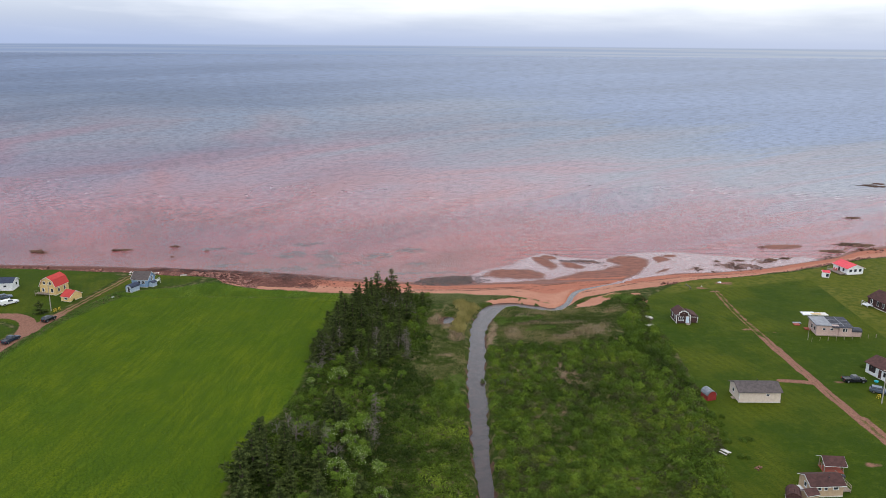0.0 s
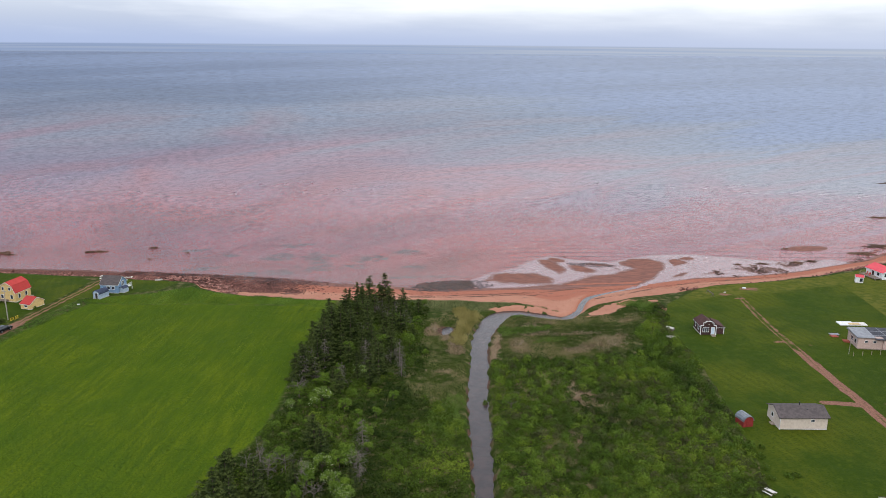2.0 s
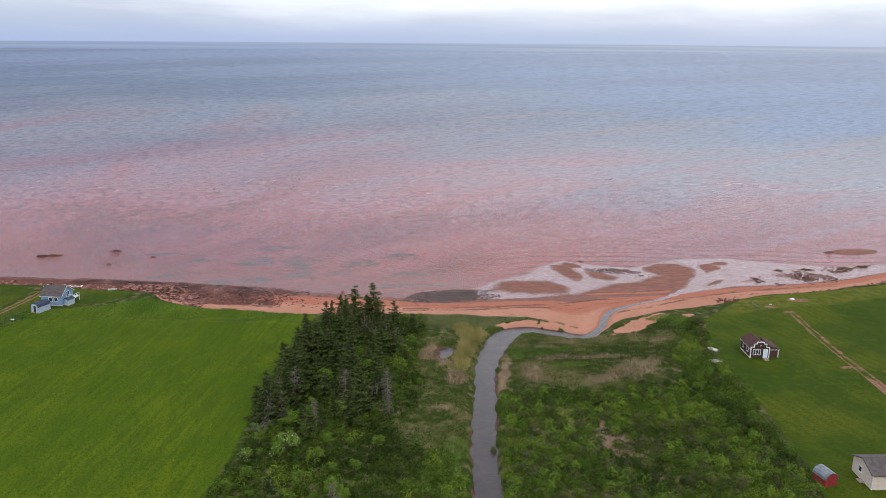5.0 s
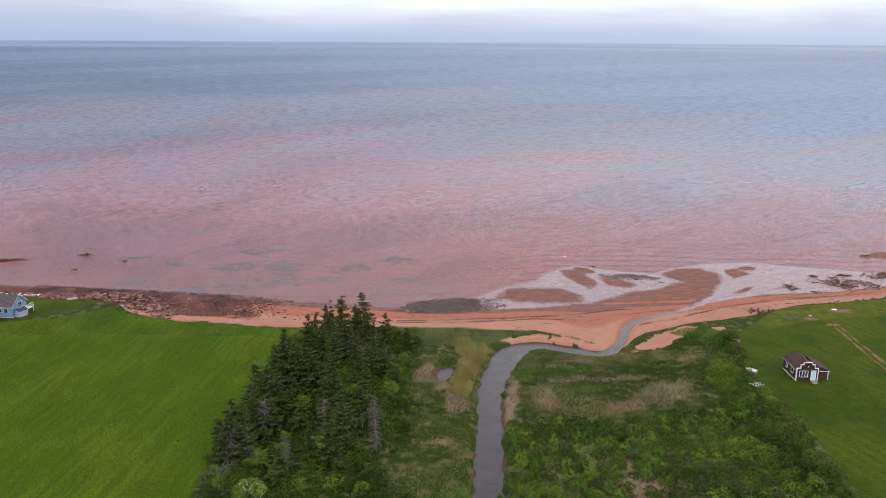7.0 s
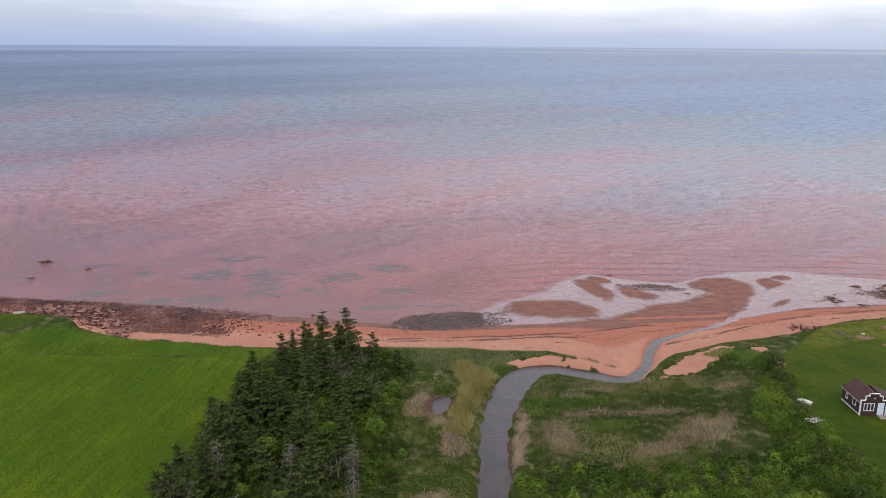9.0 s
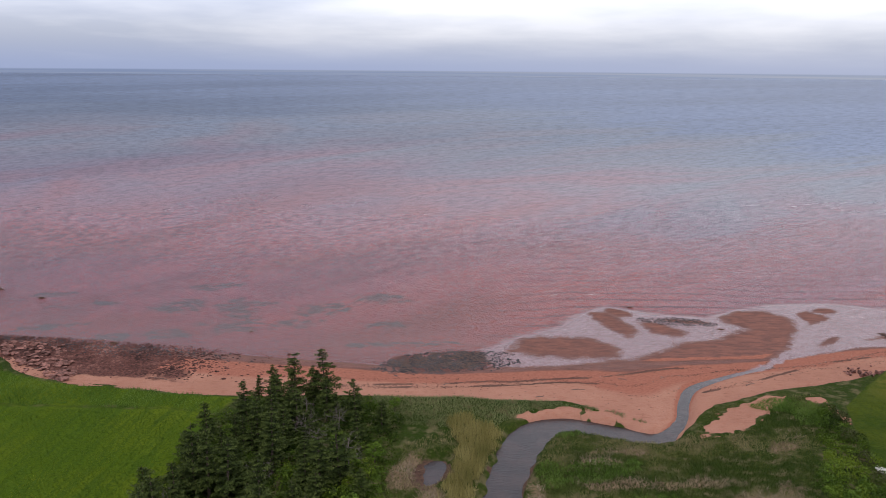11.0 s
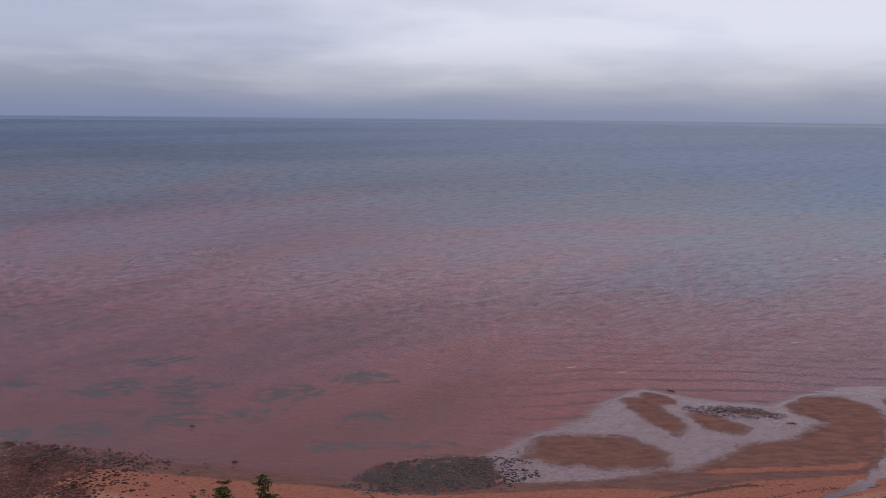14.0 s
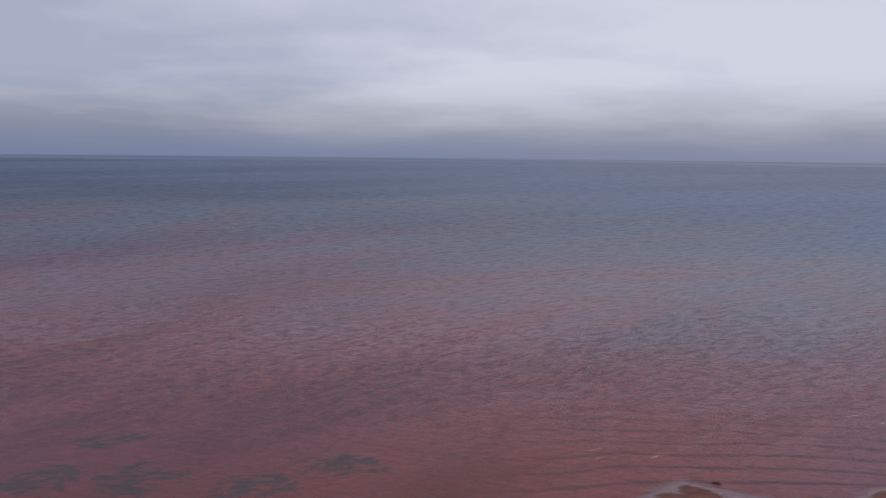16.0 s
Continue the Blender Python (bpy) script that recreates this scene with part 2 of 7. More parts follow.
def sea_material():
    """Silty sea: red with suspended sand by the shore, blue-grey far out; a thin still film over the flats."""
    m, t, s = material("silty_sea", 0.22, 0.0, 1.33)
    p = node(t, "ShaderNodeSeparateXYZ", {0: spot(t)}).outputs
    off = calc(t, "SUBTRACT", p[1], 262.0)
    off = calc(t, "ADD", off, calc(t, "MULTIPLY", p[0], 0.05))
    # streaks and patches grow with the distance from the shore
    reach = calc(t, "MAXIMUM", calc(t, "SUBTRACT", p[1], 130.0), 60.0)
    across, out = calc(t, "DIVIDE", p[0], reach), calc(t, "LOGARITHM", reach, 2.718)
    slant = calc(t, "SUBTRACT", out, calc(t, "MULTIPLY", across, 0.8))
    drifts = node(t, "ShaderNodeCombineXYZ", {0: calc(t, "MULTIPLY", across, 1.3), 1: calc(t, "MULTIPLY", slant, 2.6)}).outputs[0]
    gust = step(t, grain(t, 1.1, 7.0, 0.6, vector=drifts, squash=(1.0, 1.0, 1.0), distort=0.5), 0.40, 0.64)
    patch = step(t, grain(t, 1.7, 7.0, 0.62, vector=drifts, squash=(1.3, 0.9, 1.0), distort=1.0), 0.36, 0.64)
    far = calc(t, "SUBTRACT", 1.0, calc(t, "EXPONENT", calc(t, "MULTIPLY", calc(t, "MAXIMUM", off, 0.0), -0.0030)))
    loose = calc(t, "MULTIPLY", calc(t, "SUBTRACT", patch, 0.5), calc(t, "MULTIPLY", calc(t, "MULTIPLY", far, calc(t, "SUBTRACT", 1.0, far)), 1.1))
    # towards the east the base colour turns bluer, standing in for sky reflection
    east_sheen = calc(t, "MULTIPLY", step(t, across, -0.05, 0.6), 0.22)
    r = node(t, "ShaderNodeValToRGB", {0: calc(t, "ADD", calc(t, "ADD", far, loose), east_sheen)})
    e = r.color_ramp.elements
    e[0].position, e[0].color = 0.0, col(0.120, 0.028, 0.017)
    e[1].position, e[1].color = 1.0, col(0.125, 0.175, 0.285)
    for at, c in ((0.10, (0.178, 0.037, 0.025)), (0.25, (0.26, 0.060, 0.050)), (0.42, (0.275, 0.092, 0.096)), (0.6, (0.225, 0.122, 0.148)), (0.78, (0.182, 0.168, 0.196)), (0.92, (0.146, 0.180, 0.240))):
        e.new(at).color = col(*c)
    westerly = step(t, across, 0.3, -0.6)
    # gust patches and the west darkened in colour, for weaker sky reflection
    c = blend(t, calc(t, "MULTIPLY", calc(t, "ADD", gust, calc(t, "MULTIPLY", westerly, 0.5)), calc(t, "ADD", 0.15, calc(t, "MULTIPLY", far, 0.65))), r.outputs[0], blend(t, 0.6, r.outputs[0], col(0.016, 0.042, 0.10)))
    weed = node(t, "ShaderNodeAttribute", attribute_name="weed").outputs["Fac"]
    frond = grain(t, 0.2, 7.0, 0.66, squash=(0.7, 1.0, 1.0), distort=1.8)
    c = blend(t, calc(t, "MULTIPLY", calc(t, "MULTIPLY", step(t, calc(t, "ADD", frond, calc(t, "MULTIPLY", weed, 0.2)), 0.60, 0.74), step(t, weed, 0.02, 0.35)), 0.72), c, col(0.048, 0.042, 0.033))
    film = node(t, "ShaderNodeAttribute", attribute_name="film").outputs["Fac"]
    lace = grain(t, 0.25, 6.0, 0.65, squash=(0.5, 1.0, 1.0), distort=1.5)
    # pale sky sheen of the shallow film, put into the colour
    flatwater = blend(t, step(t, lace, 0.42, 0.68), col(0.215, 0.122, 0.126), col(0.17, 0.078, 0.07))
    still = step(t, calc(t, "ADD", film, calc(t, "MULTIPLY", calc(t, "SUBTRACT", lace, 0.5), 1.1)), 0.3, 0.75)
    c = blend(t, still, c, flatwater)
    tilted = node(t, "ShaderNodeVectorRotate", {"Vector": spot(t), "Angle": 0.3})
    tilted.rotation_type = "Z_AXIS"
    w1 = grain(t, 0.55, 6.0, 0.75, vector=tilted.outputs[0], squash=(0.3, 1.2, 1.0), distort=0.4)
    w2 = grain(t, 1.5, 4.0, 0.7, vector=tilted.outputs[0], squash=(0.32, 1.1, 1.0), distort=0.4)
    wave = node(t, "ShaderNodeTexWave", {"Vector": spot(t), "Scale": 0.05, "Distortion": 14.0, "Detail": 3.0, "Detail Scale": 0.25})
    wave.bands_direction = "Y"
    swell = calc(t, "POWER", wave.outputs[1], 4.0)
    close = step(t, off, 110.0, 20.0)
    h = calc(t, "ADD", calc(t, "MULTIPLY", w1, 0.9), calc(t, "MULTIPLY", w2, 0.6))
    h = calc(t, "MULTIPLY", h, calc(t, "ADD", 0.35, calc(t, "MULTIPLY", step(t, off, 12.0, 50.0), 0.65)))
    h = calc(t, "ADD", h, calc(t, "MULTIPLY", swell, calc(t, "MULTIPLY", close, 0.03)))
    h = calc(t, "MULTIPLY", h, calc(t, "SUBTRACT", 1.0, calc(t, "MULTIPLY", still, 0.9)))
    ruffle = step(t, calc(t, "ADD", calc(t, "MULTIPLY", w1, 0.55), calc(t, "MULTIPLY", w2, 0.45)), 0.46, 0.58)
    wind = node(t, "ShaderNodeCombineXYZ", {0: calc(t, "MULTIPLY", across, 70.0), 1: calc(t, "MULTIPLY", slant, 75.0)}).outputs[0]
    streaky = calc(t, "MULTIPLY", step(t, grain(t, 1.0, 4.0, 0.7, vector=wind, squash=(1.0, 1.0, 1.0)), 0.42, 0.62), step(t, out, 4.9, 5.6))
    # wind streaks darkened in the base colour, as wave faces mirroring less sky
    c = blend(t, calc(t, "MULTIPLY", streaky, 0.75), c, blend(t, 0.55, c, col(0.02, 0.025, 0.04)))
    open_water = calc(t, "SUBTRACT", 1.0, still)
    # dark sides of the ripples painted into the base colour
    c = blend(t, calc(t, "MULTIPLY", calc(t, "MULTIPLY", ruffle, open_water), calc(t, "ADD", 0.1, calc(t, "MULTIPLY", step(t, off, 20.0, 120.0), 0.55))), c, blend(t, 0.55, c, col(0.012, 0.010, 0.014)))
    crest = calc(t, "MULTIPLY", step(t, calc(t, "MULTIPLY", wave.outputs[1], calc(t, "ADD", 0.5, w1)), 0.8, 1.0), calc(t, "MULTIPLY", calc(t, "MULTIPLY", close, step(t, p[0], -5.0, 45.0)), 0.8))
    # shaded faces of the inshore swell, drawn as dark lines in the colour
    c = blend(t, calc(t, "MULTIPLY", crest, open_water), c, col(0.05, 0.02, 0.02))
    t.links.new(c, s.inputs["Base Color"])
    calm = step(t, out, 6.4, 5.0)
    bump = node(t, "ShaderNodeBump", {"Height": h, "Strength": calc(t, "MULTIPLY", calm, 0.85), "Distance": 0.7})
    t.links.new(bump.outputs[0], s.inputs["Normal"])
    rougher = calc(t, "ADD", 0.2, calc(t, "MULTIPLY", step(t, out, 5.2, 6.6), 0.27))
    t.links.new(calc(t, "SUBTRACT", rougher, calc(t, "MULTIPLY", gust, 0.05)), s.inputs["Roughness"])
    shy = calc(t, "ADD", calc(t, "MULTIPLY", gust, 0.22), calc(t, "MULTIPLY", westerly, 0.26))
    # ripple faces turned to the eye mirror less of the low sky
    facing = calc(t, "MULTIPLY", calc(t, "MAXIMUM", calc(t, "MULTIPLY", ruffle, step(t, off, 0.0, 110.0)), streaky), open_water)
    gloss = calc(t, "SUBTRACT", 0.6, calc(t, "MULTIPLY", shy, step(t, out, 4.8, 6.2)))
    gloss = calc(t, "MULTIPLY", gloss, calc(t, "SUBTRACT", 1.0, calc(t, "MULTIPLY", facing, 0.55)))
    gloss = calc(t, "MULTIPLY", gloss, calc(t, "ADD", 0.86, calc(t, "MULTIPLY", step(t, off, 0.0, 140.0), 0.14)))
    t.links.new(gloss, s.inputs["Specular IOR Level"])
    return m


def stream_material():
    """Brown still water that turns to a pale film where it spreads over the sand."""
    m, t, s = material("peaty_stream", 0.1, 0.0, 1.33)
    a = grain(t, 0.3, 3.0)
    c = blend(t, step(t, a, 0.35, 0.7), col(0.028, 0.020, 0.020), col(0.046, 0.030, 0.028))
    y = node(t, "ShaderNodeSeparateXYZ", {0: spot(t)}).outputs[1]
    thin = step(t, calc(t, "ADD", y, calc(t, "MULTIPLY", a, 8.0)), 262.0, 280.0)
    # pale tone of the thin water: reflected sky painted into the base colour
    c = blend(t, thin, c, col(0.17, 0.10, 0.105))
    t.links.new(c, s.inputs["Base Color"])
    relief(t, s, grain(t, 2.6, 4.0, squash=(0.7, 1.3, 1.0)), 0.4, 0.12)
    return m


def glass_material():
    m, t, s = material("window_glass", 0.06, 0.0, 1.5)
    s.inputs["Base Color"].default_value = col(0.03, 0.035, 0.045)
    return m


M_GROUND, M_SEA, M_STREAM, M_GLASS = ground_material(), sea_material(), stream_material(), glass_material()
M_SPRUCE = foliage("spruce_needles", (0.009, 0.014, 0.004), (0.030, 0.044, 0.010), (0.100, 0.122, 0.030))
M_LEAF = foliage("shrub_leaves", (0.011, 0.021, 0.003), (0.060, 0.098, 0.009), (0.165, 0.215, 0.020))
M_BRIGHT = foliage("broad_leaves", (0.020, 0.038, 0.005), (0.070, 0.118, 0.012), (0.15, 0.21, 0.022))
M_BROWNLEAF = foliage("brownish_leaves", (0.022, 0.024, 0.009), (0.062, 0.066, 0.022), (0.11, 0.11, 0.04))
M_GRASS = foliage("rough_grass", (0.026, 0.048, 0.006), (0.105, 0.112, 0.030), (0.26, 0.20, 0.105))
M_RANK = foliage("rank_green_grass", (0.038, 0.080, 0.012), (0.075, 0.135, 0.020), (0.15, 0.21, 0.045))
M_CROP = foliage("hay_crop", (0.030, 0.064, 0.008), (0.078, 0.114, 0.006), (0.155, 0.175, 0.012))
M_REED = foliage("golden_reeds", (0.11, 0.11, 0.03), (0.26, 0.22, 0.075), (0.40, 0.34, 0.14))
M_STRAW = foliage("dead_reeds", (0.10, 0.07, 0.042), (0.20, 0.145, 0.095), (0.34, 0.27, 0.20))
M_DUNE = foliage("dune_grass", (0.10, 0.12, 0.042), (0.17, 0.185, 0.08), (0.28, 0.26, 0.14))
M_BLOSSOM = foliage("cream_blossom", (0.25, 0.27, 0.14), (0.36, 0.38, 0.23), (0.48, 0.50, 0.34))
M_FOAM = foliage("sea_foam", (0.30, 0.26, 0.26), (0.42, 0.38, 0.38), (0.6, 0.57, 0.57))
M_BARK = surface("brown_bark", (0.10, 0.075, 0.06), (0.05, 0.036, 0.03), 6, 0.9)
M_DEAD = surface("grey_dead_wood", (0.165, 0.135, 0.122), (0.085, 0.068, 0.06), 5, 0.9)
M_ROCK = surface("red_sandstone", (0.27, 0.125, 0.098), (0.075, 0.036, 0.028), 1.6, 0.85, bump=0.6, vary=0.3)
M_WEEDROCK = surface("weedy_rock", (0.105, 0.052, 0.030), (0.035, 0.020, 0.014), 2.0, 0.85, bump=0.6, vary=0.3)
M_WHITE = surface("white_paint", (0.70, 0.70, 0.69), (0.54, 0.54, 0.53), 2, 0.55, bump=0.1)
M_WHITE_CLAD = surface("white_cladding", (0.78, 0.78, 0.78), (0.68, 0.68, 0.68), 2, 0.5, lines=0.2)
M_CREAM_CLAD = surface("cream_cladding", (0.62, 0.52, 0.43), (0.54, 0.44, 0.36), 2, 0.6, lines=0.2)
M_BEIGE_CLAD = surface("beige_pink_cladding", (0.50, 0.36, 0.31), (0.42, 0.30, 0.26), 2, 0.6, lines=0.25)
M_TAN_CLAD = surface("tan_cladding", (0.42, 0.30, 0.19), (0.34, 0.24, 0.15), 2, 0.6, lines=0.2)
M_YELLOW_CLAD = surface("yellow_shingle_wall", (0.66, 0.47, 0.20), (0.52, 0.37, 0.16), 2, 0.7, lines=0.22)
M_BLUE_CLAD = surface("blue_cladding", (0.17, 0.27, 0.40), (0.13, 0.21, 0.32), 2, 0.6, lines=0.2)
M_PALEBLUE_CLAD = surface("pale_blue_cladding", (0.36, 0.44, 0.52), (0.28, 0.35, 0.43), 2, 0.6, lines=0.2)
M_BROWN_CLAD = surface("dark_brown_shingle_wall", (0.075, 0.038, 0.034), (0.045, 0.024, 0.022), 2, 0.75, lines=0.22)
M_BARN_RED = surface("barn_red_boards", (0.26, 0.035, 0.03), (0.18, 0.025, 0.022), 2, 0.7, lines=0.25, axis=0)
M_RED_ROOF = surface("red_steel_roof", (0.40, 0.042, 0.036), (0.32, 0.034, 0.030), 1.2, 0.64, lines=0.4, axis=0)
M_PINK_ROOF = surface("faded_red_roof", (0.55, 0.070, 0.085), (0.46, 0.055, 0.070), 1.2, 0.64, lines=0.3, axis=1)
M_GREY_ROOF = surface("grey_shingle_roof", (0.088, 0.072, 0.070), (0.060, 0.050, 0.048), 1.5, 0.85, lines=0.3, axis=1)
M_BLUE_ROOF = surface("dark_blue_shingle_roof", (0.045, 0.055, 0.085), (0.03, 0.036, 0.06), 1.5, 0.85, lines=0.3, axis=1)
M_BROWN_ROOF = surface("brown_shingle_roof", (0.078, 0.038, 0.034), (0.048, 0.025, 0.023), 1.5, 0.85, lines=0.3, axis=1)
M_PALE_ROOF = surface("pale_grey_roofing", (0.20, 0.205, 0.22), (0.12, 0.125, 0.14), 1.2, 0.55)
M_DARK_ROOF = surface("black_felt_roof", (0.06, 0.062, 0.075), (0.035, 0.036, 0.045), 1.4, 0.7)
M_TIN = surface("weathered_tin", (0.22, 0.235, 0.25), (0.12, 0.13, 0.145), 1.2, 0.45, 0.5, lines=0.3, axis=0)
M_TIMBER = surface("grey_timber", (0.30, 0.24, 0.19), (0.19, 0.15, 0.12), 4, 0.85)
M_POLE = surface("weathered_pole", (0.36, 0.33, 0.29), (0.24, 0.21, 0.18), 4, 0.85)
M_PINE = surface("new_pine", (0.55, 0.40, 0.22), (0.45, 0.31, 0.17), 4, 0.8)
M_RED_WOOD = surface("red_stained_wood", (0.30, 0.07, 0.045), (0.20, 0.05, 0.035), 4, 0.7)
M_CONCRETE = surface("pale_concrete", (0.60, 0.57, 0.52), (0.46, 0.43, 0.39), 2, 0.85)
M_BLACK_CAR = surface("black_car_paint", (0.012, 0.013, 0.016), (0.009, 0.010, 0.012), 1, 0.22, 0.0, 0.02)
M_NAVY_CAR = surface("dark_blue_car_paint", (0.025, 0.035, 0.055), (0.018, 0.026, 0.042), 1, 0.25, 0.2, 0.02)
M_WHITE_CAR = surface("white_car_paint", (0.72, 0.72, 0.70), (0.62, 0.62, 0.60), 1, 0.3, 0.0, 0.02)
M_SILVER_CAR = surface("blue_silver_car_paint", (0.12, 0.15, 0.20), (0.09, 0.115, 0.16), 1, 0.3, 0.5, 0.02)
M_TYRE = surface("tyre_rubber", (0.02, 0.02, 0.02), (0.012, 0.012, 0.012), 8, 0.85)
M_RIM = surface("wheel_alloy", (0.45, 0.45, 0.47), (0.3, 0.3, 0.32), 8, 0.35, 0.8)
M_LAMP = surface("lamp_plastic", (0.6, 0.55, 0.5), (0.5, 0.45, 0.42), 8, 0.2)
M_TAIL = surface("red_lamp_plastic", (0.4, 0.02, 0.02), (0.3, 0.015, 0.015), 8, 0.25)
M_DOORPALE = surface("pale_blue_door", (0.50, 0.60, 0.68), (0.42, 0.52, 0.60), 3, 0.5)
M_TEAL = surface("teal_plastic", (0.02, 0.36, 0.42), (0.015, 0.28, 0.34), 3, 0.4)
M_REDPAINT = surface("red_paint", (0.50, 0.03, 0.03), (0.38, 0.025, 0.025), 3, 0.5)
M_YELLOWPAINT = surface("yellow_plastic", (0.65, 0.45, 0.04), (0.52, 0.35, 0.03), 3, 0.5)
M_BLACK = surface("black_metal", (0.02, 0.02, 0.022), (0.012, 0.012, 0.013), 3, 0.5)

# ------------------------------------------------------------------ mesh helpers


def fast_mesh(name, co, faces, mat, attrs=None, smooth=False):
    """A mesh from arrays: co (n, 3), faces (m, k)."""
    me = bpy.data.meshes.new(name)
    k, m = faces.shape[1], len(faces)
    me.vertices.add(len(co))
    me.vertices.foreach_set("co", np.ascontiguousarray(co, np.float32).ravel())
    me.loops.add(m * k)
    me.loops.foreach_set("vertex_index", np.ascontiguousarray(faces, np.int32).ravel())
    me.polygons.add(m)
    me.polygons.foreach_set("loop_start", np.arange(0, m * k, k, dtype=np.int32))
    for key, values in (attrs or {}).items():
        me.attributes.new(key, "FLOAT", "POINT").data.foreach_set("value", np.ascontiguousarray(values, np.float32))
    me.update(calc_edges=True)
    me.polygons.foreach_set("use_smooth", np.full(m, smooth, bool))
    me.materials.append(mat)
    return me


def smooth_line(points, n=8):
    """Catmull-Rom curve through rows of numbers."""
    p = np.array(points, float)
    p = np.vstack([2 * p[0] - p[1], p, 2 * p[-1] - p[-2]])
    out = []
    for i in range(1, len(p) - 2):
        for t in np.arange(n) / n:
            out.append(0.5 * (2 * p[i] + (p[i + 1] - p[i - 1]) * t + (2 * p[i - 1] - 5 * p[i] + 4 * p[i + 1] - p[i + 2]) * t**2 + (3 * p[i] - p[i - 1] - 3 * p[i + 1] + p[i + 2]) * t**3))
    return np.array(out + [p[-2]])


def hashed(i, j, seed):
    h = np.sin(i * 127.1 + j * 311.7 + seed * 74.7) * 43758.5453
    return h - np.floor(h)


def uneven(x, y, scale, seed=0):
    """Value noise, 0 to 1, with cells of that many metres; two octaves."""
    total, weight = 0.0, 0.0
    for octave, part_of in ((1.0, 0.65), (2.3, 0.35)):
        u, v = np.asarray(x) * octave / scale, np.asarray(y) * octave / scale
        i, j = np.floor(u), np.floor(v)
        a, b = u - i, v - j
        a, b = a * a * (3 - 2 * a), b * b * (3 - 2 * b)
        s = seed + octave
        total = total + part_of * ((hashed(i, j, s) * (1 - a) + hashed(i + 1, j, s) * a) * (1 - b) + (hashed(i, j + 1, s) * (1 - a) + hashed(i + 1, j + 1, s) * a) * b)
        weight += part_of
    return total / weight


def ease(x, low, high):
    t = np.clip((np.asarray(x, float) - low) / (high - low), 0, 1)
    return t * t * (3 - 2 * t)


def line_gap(x, y, line):
    """Distance from points to a polyline (n, 2 or 3), and the third column there."""
    x, y = np.asarray(x, float), np.asarray(y, float)
    best, value = np.full(x.shape, 1e9), np.zeros(x.shape)
    for a, b in zip(line[:-1], line[1:]):
        d = b[:2] - a[:2]
        t = np.clip(((x - a[0]) * d[0] + (y - a[1]) * d[1]) / max(d @ d, 1e-9), 0, 1)
        gap = np.hypot(x - a[0] - t * d[0], y - a[1] - t * d[1])
        closer = gap < best
        best = np.where(closer, gap, best)
        if len(a) > 2:
            value = np.where(closer, a[2] + t * (b[2] - a[2]), value)
    return best, value


def within(x, y, poly):
    """Whether points lie in a polygon."""
    x, y = np.asarray(x, float), np.asarray(y, float)
    inside = np.zeros(x.shape, bool)
    for (x0, y0), (x1, y1) in zip(poly, poly[1:] + poly[:1]):
        if y0 != y1:
            inside ^= ((y0 > y) != (y1 > y)) & (x < (x1 - x0) * (y - y0) / (y1 - y0) + x0)
    return inside


def soft_within(x, y, poly, edge):
    """1 inside a polygon, falling to 0 across its edge."""
    ring = np.array(poly + poly[:1], float)
    gap, _ = line_gap(x, y, ring)
    return np.clip(0.5 + np.where(within(x, y, poly), gap, -gap) / (2 * edge), 0, 1)


def oval(x, y, cx, cy, rx, ry, turn=0.0):
    """How deep points lie in an ellipse: 1 at its middle, 0 on its rim, negative outside."""
    c, s = math.cos(radians(turn)), math.sin(radians(turn))
    u, v = (x - cx) * c + (y - cy) * s, -(x - cx) * s + (y - cy) * c
    return 1 - np.sqrt((u / rx) ** 2 + (v / ry) ** 2)


# ------------------------------------------------------------------ plan of the shore
# edge of the grass, and the water's edge, from west to east
GRASS_EDGE = np.array([(-4900, 300), (-300, 284), (-161, 275), (-118, 270.5), (-101, 268), (-81, 266), (-74, 257.5), (-65, 253.5), (-52, 251.5), (-34, 248), (-8, 250), (15, 250.3), (24, 250.3), (28, 248), (30, 244), (33, 237), (40, 237), (42.5, 244.5), (46, 248.3), (51, 251.6), (57, 254), (61, 255.7), (66, 257), (71, 258.8), (78, 261), (82, 264), (90, 267), (104, 270), (115, 274), (128, 278), (143, 287), (166, 298), (200, 309), (300, 335), (4900, 500)])
WATER_EDGE = np.array([(-4900, 318), (-300, 297), (-168, 286.5), (-124, 285), (-95, 281), (-78, 279), (-61, 276), (-38, 272.5), (-15, 269), (0, 266), (14, 268), (30, 271), (45, 273.5), (61, 275), (72, 278), (80, 281), (88, 283), (105, 285.5), (124, 290.5), (137, 297), (159, 307), (172, 318), (190, 326), (300, 360), (4900, 540)])
# stream: x, y, half width
STREAM = smooth_line([(9, -400, 2.0), (8, 60, 2.0), (8.5, 110, 2.0), (8.5, 131, 2.0), (8.3, 150, 2.3), (8.5, 163, 2.5), (8.6, 185, 2.6), (9.7, 204, 2.6), (10.5, 219, 2.6), (13, 230, 3.0), (16.8, 239.5, 3.3), (22, 242.6, 2.9), (29, 240.4, 2.8), (35.5, 238.3, 2.3), (40.6, 244, 1.6), (43.4, 252, 1.4), (47.0, 258.6, 1.3), (55.5, 264.6, 0.85), (64, 269.6, 0.6), (71.5, 277.6, 0.7), (78, 286.5, 1.7), (82, 294, 1.5), (82.3, 303, 1.2), (83, 313, 1.5)])
BAR_MAIN = [(18, 266), (25, 268.5), (32, 271.5), (41, 274), (51, 282.5), (60, 286), (68, 292.5), (64.5, 296), (65, 301.5), (70, 306), (77, 306), (81, 301), (80.5, 294), (77, 287), (74, 282), (66, 272), (40, 264)]
BAR_OUTER = [(84, 304.5), (87, 306), (90, 303), (90, 300), (82.8, 295), (83, 299)]
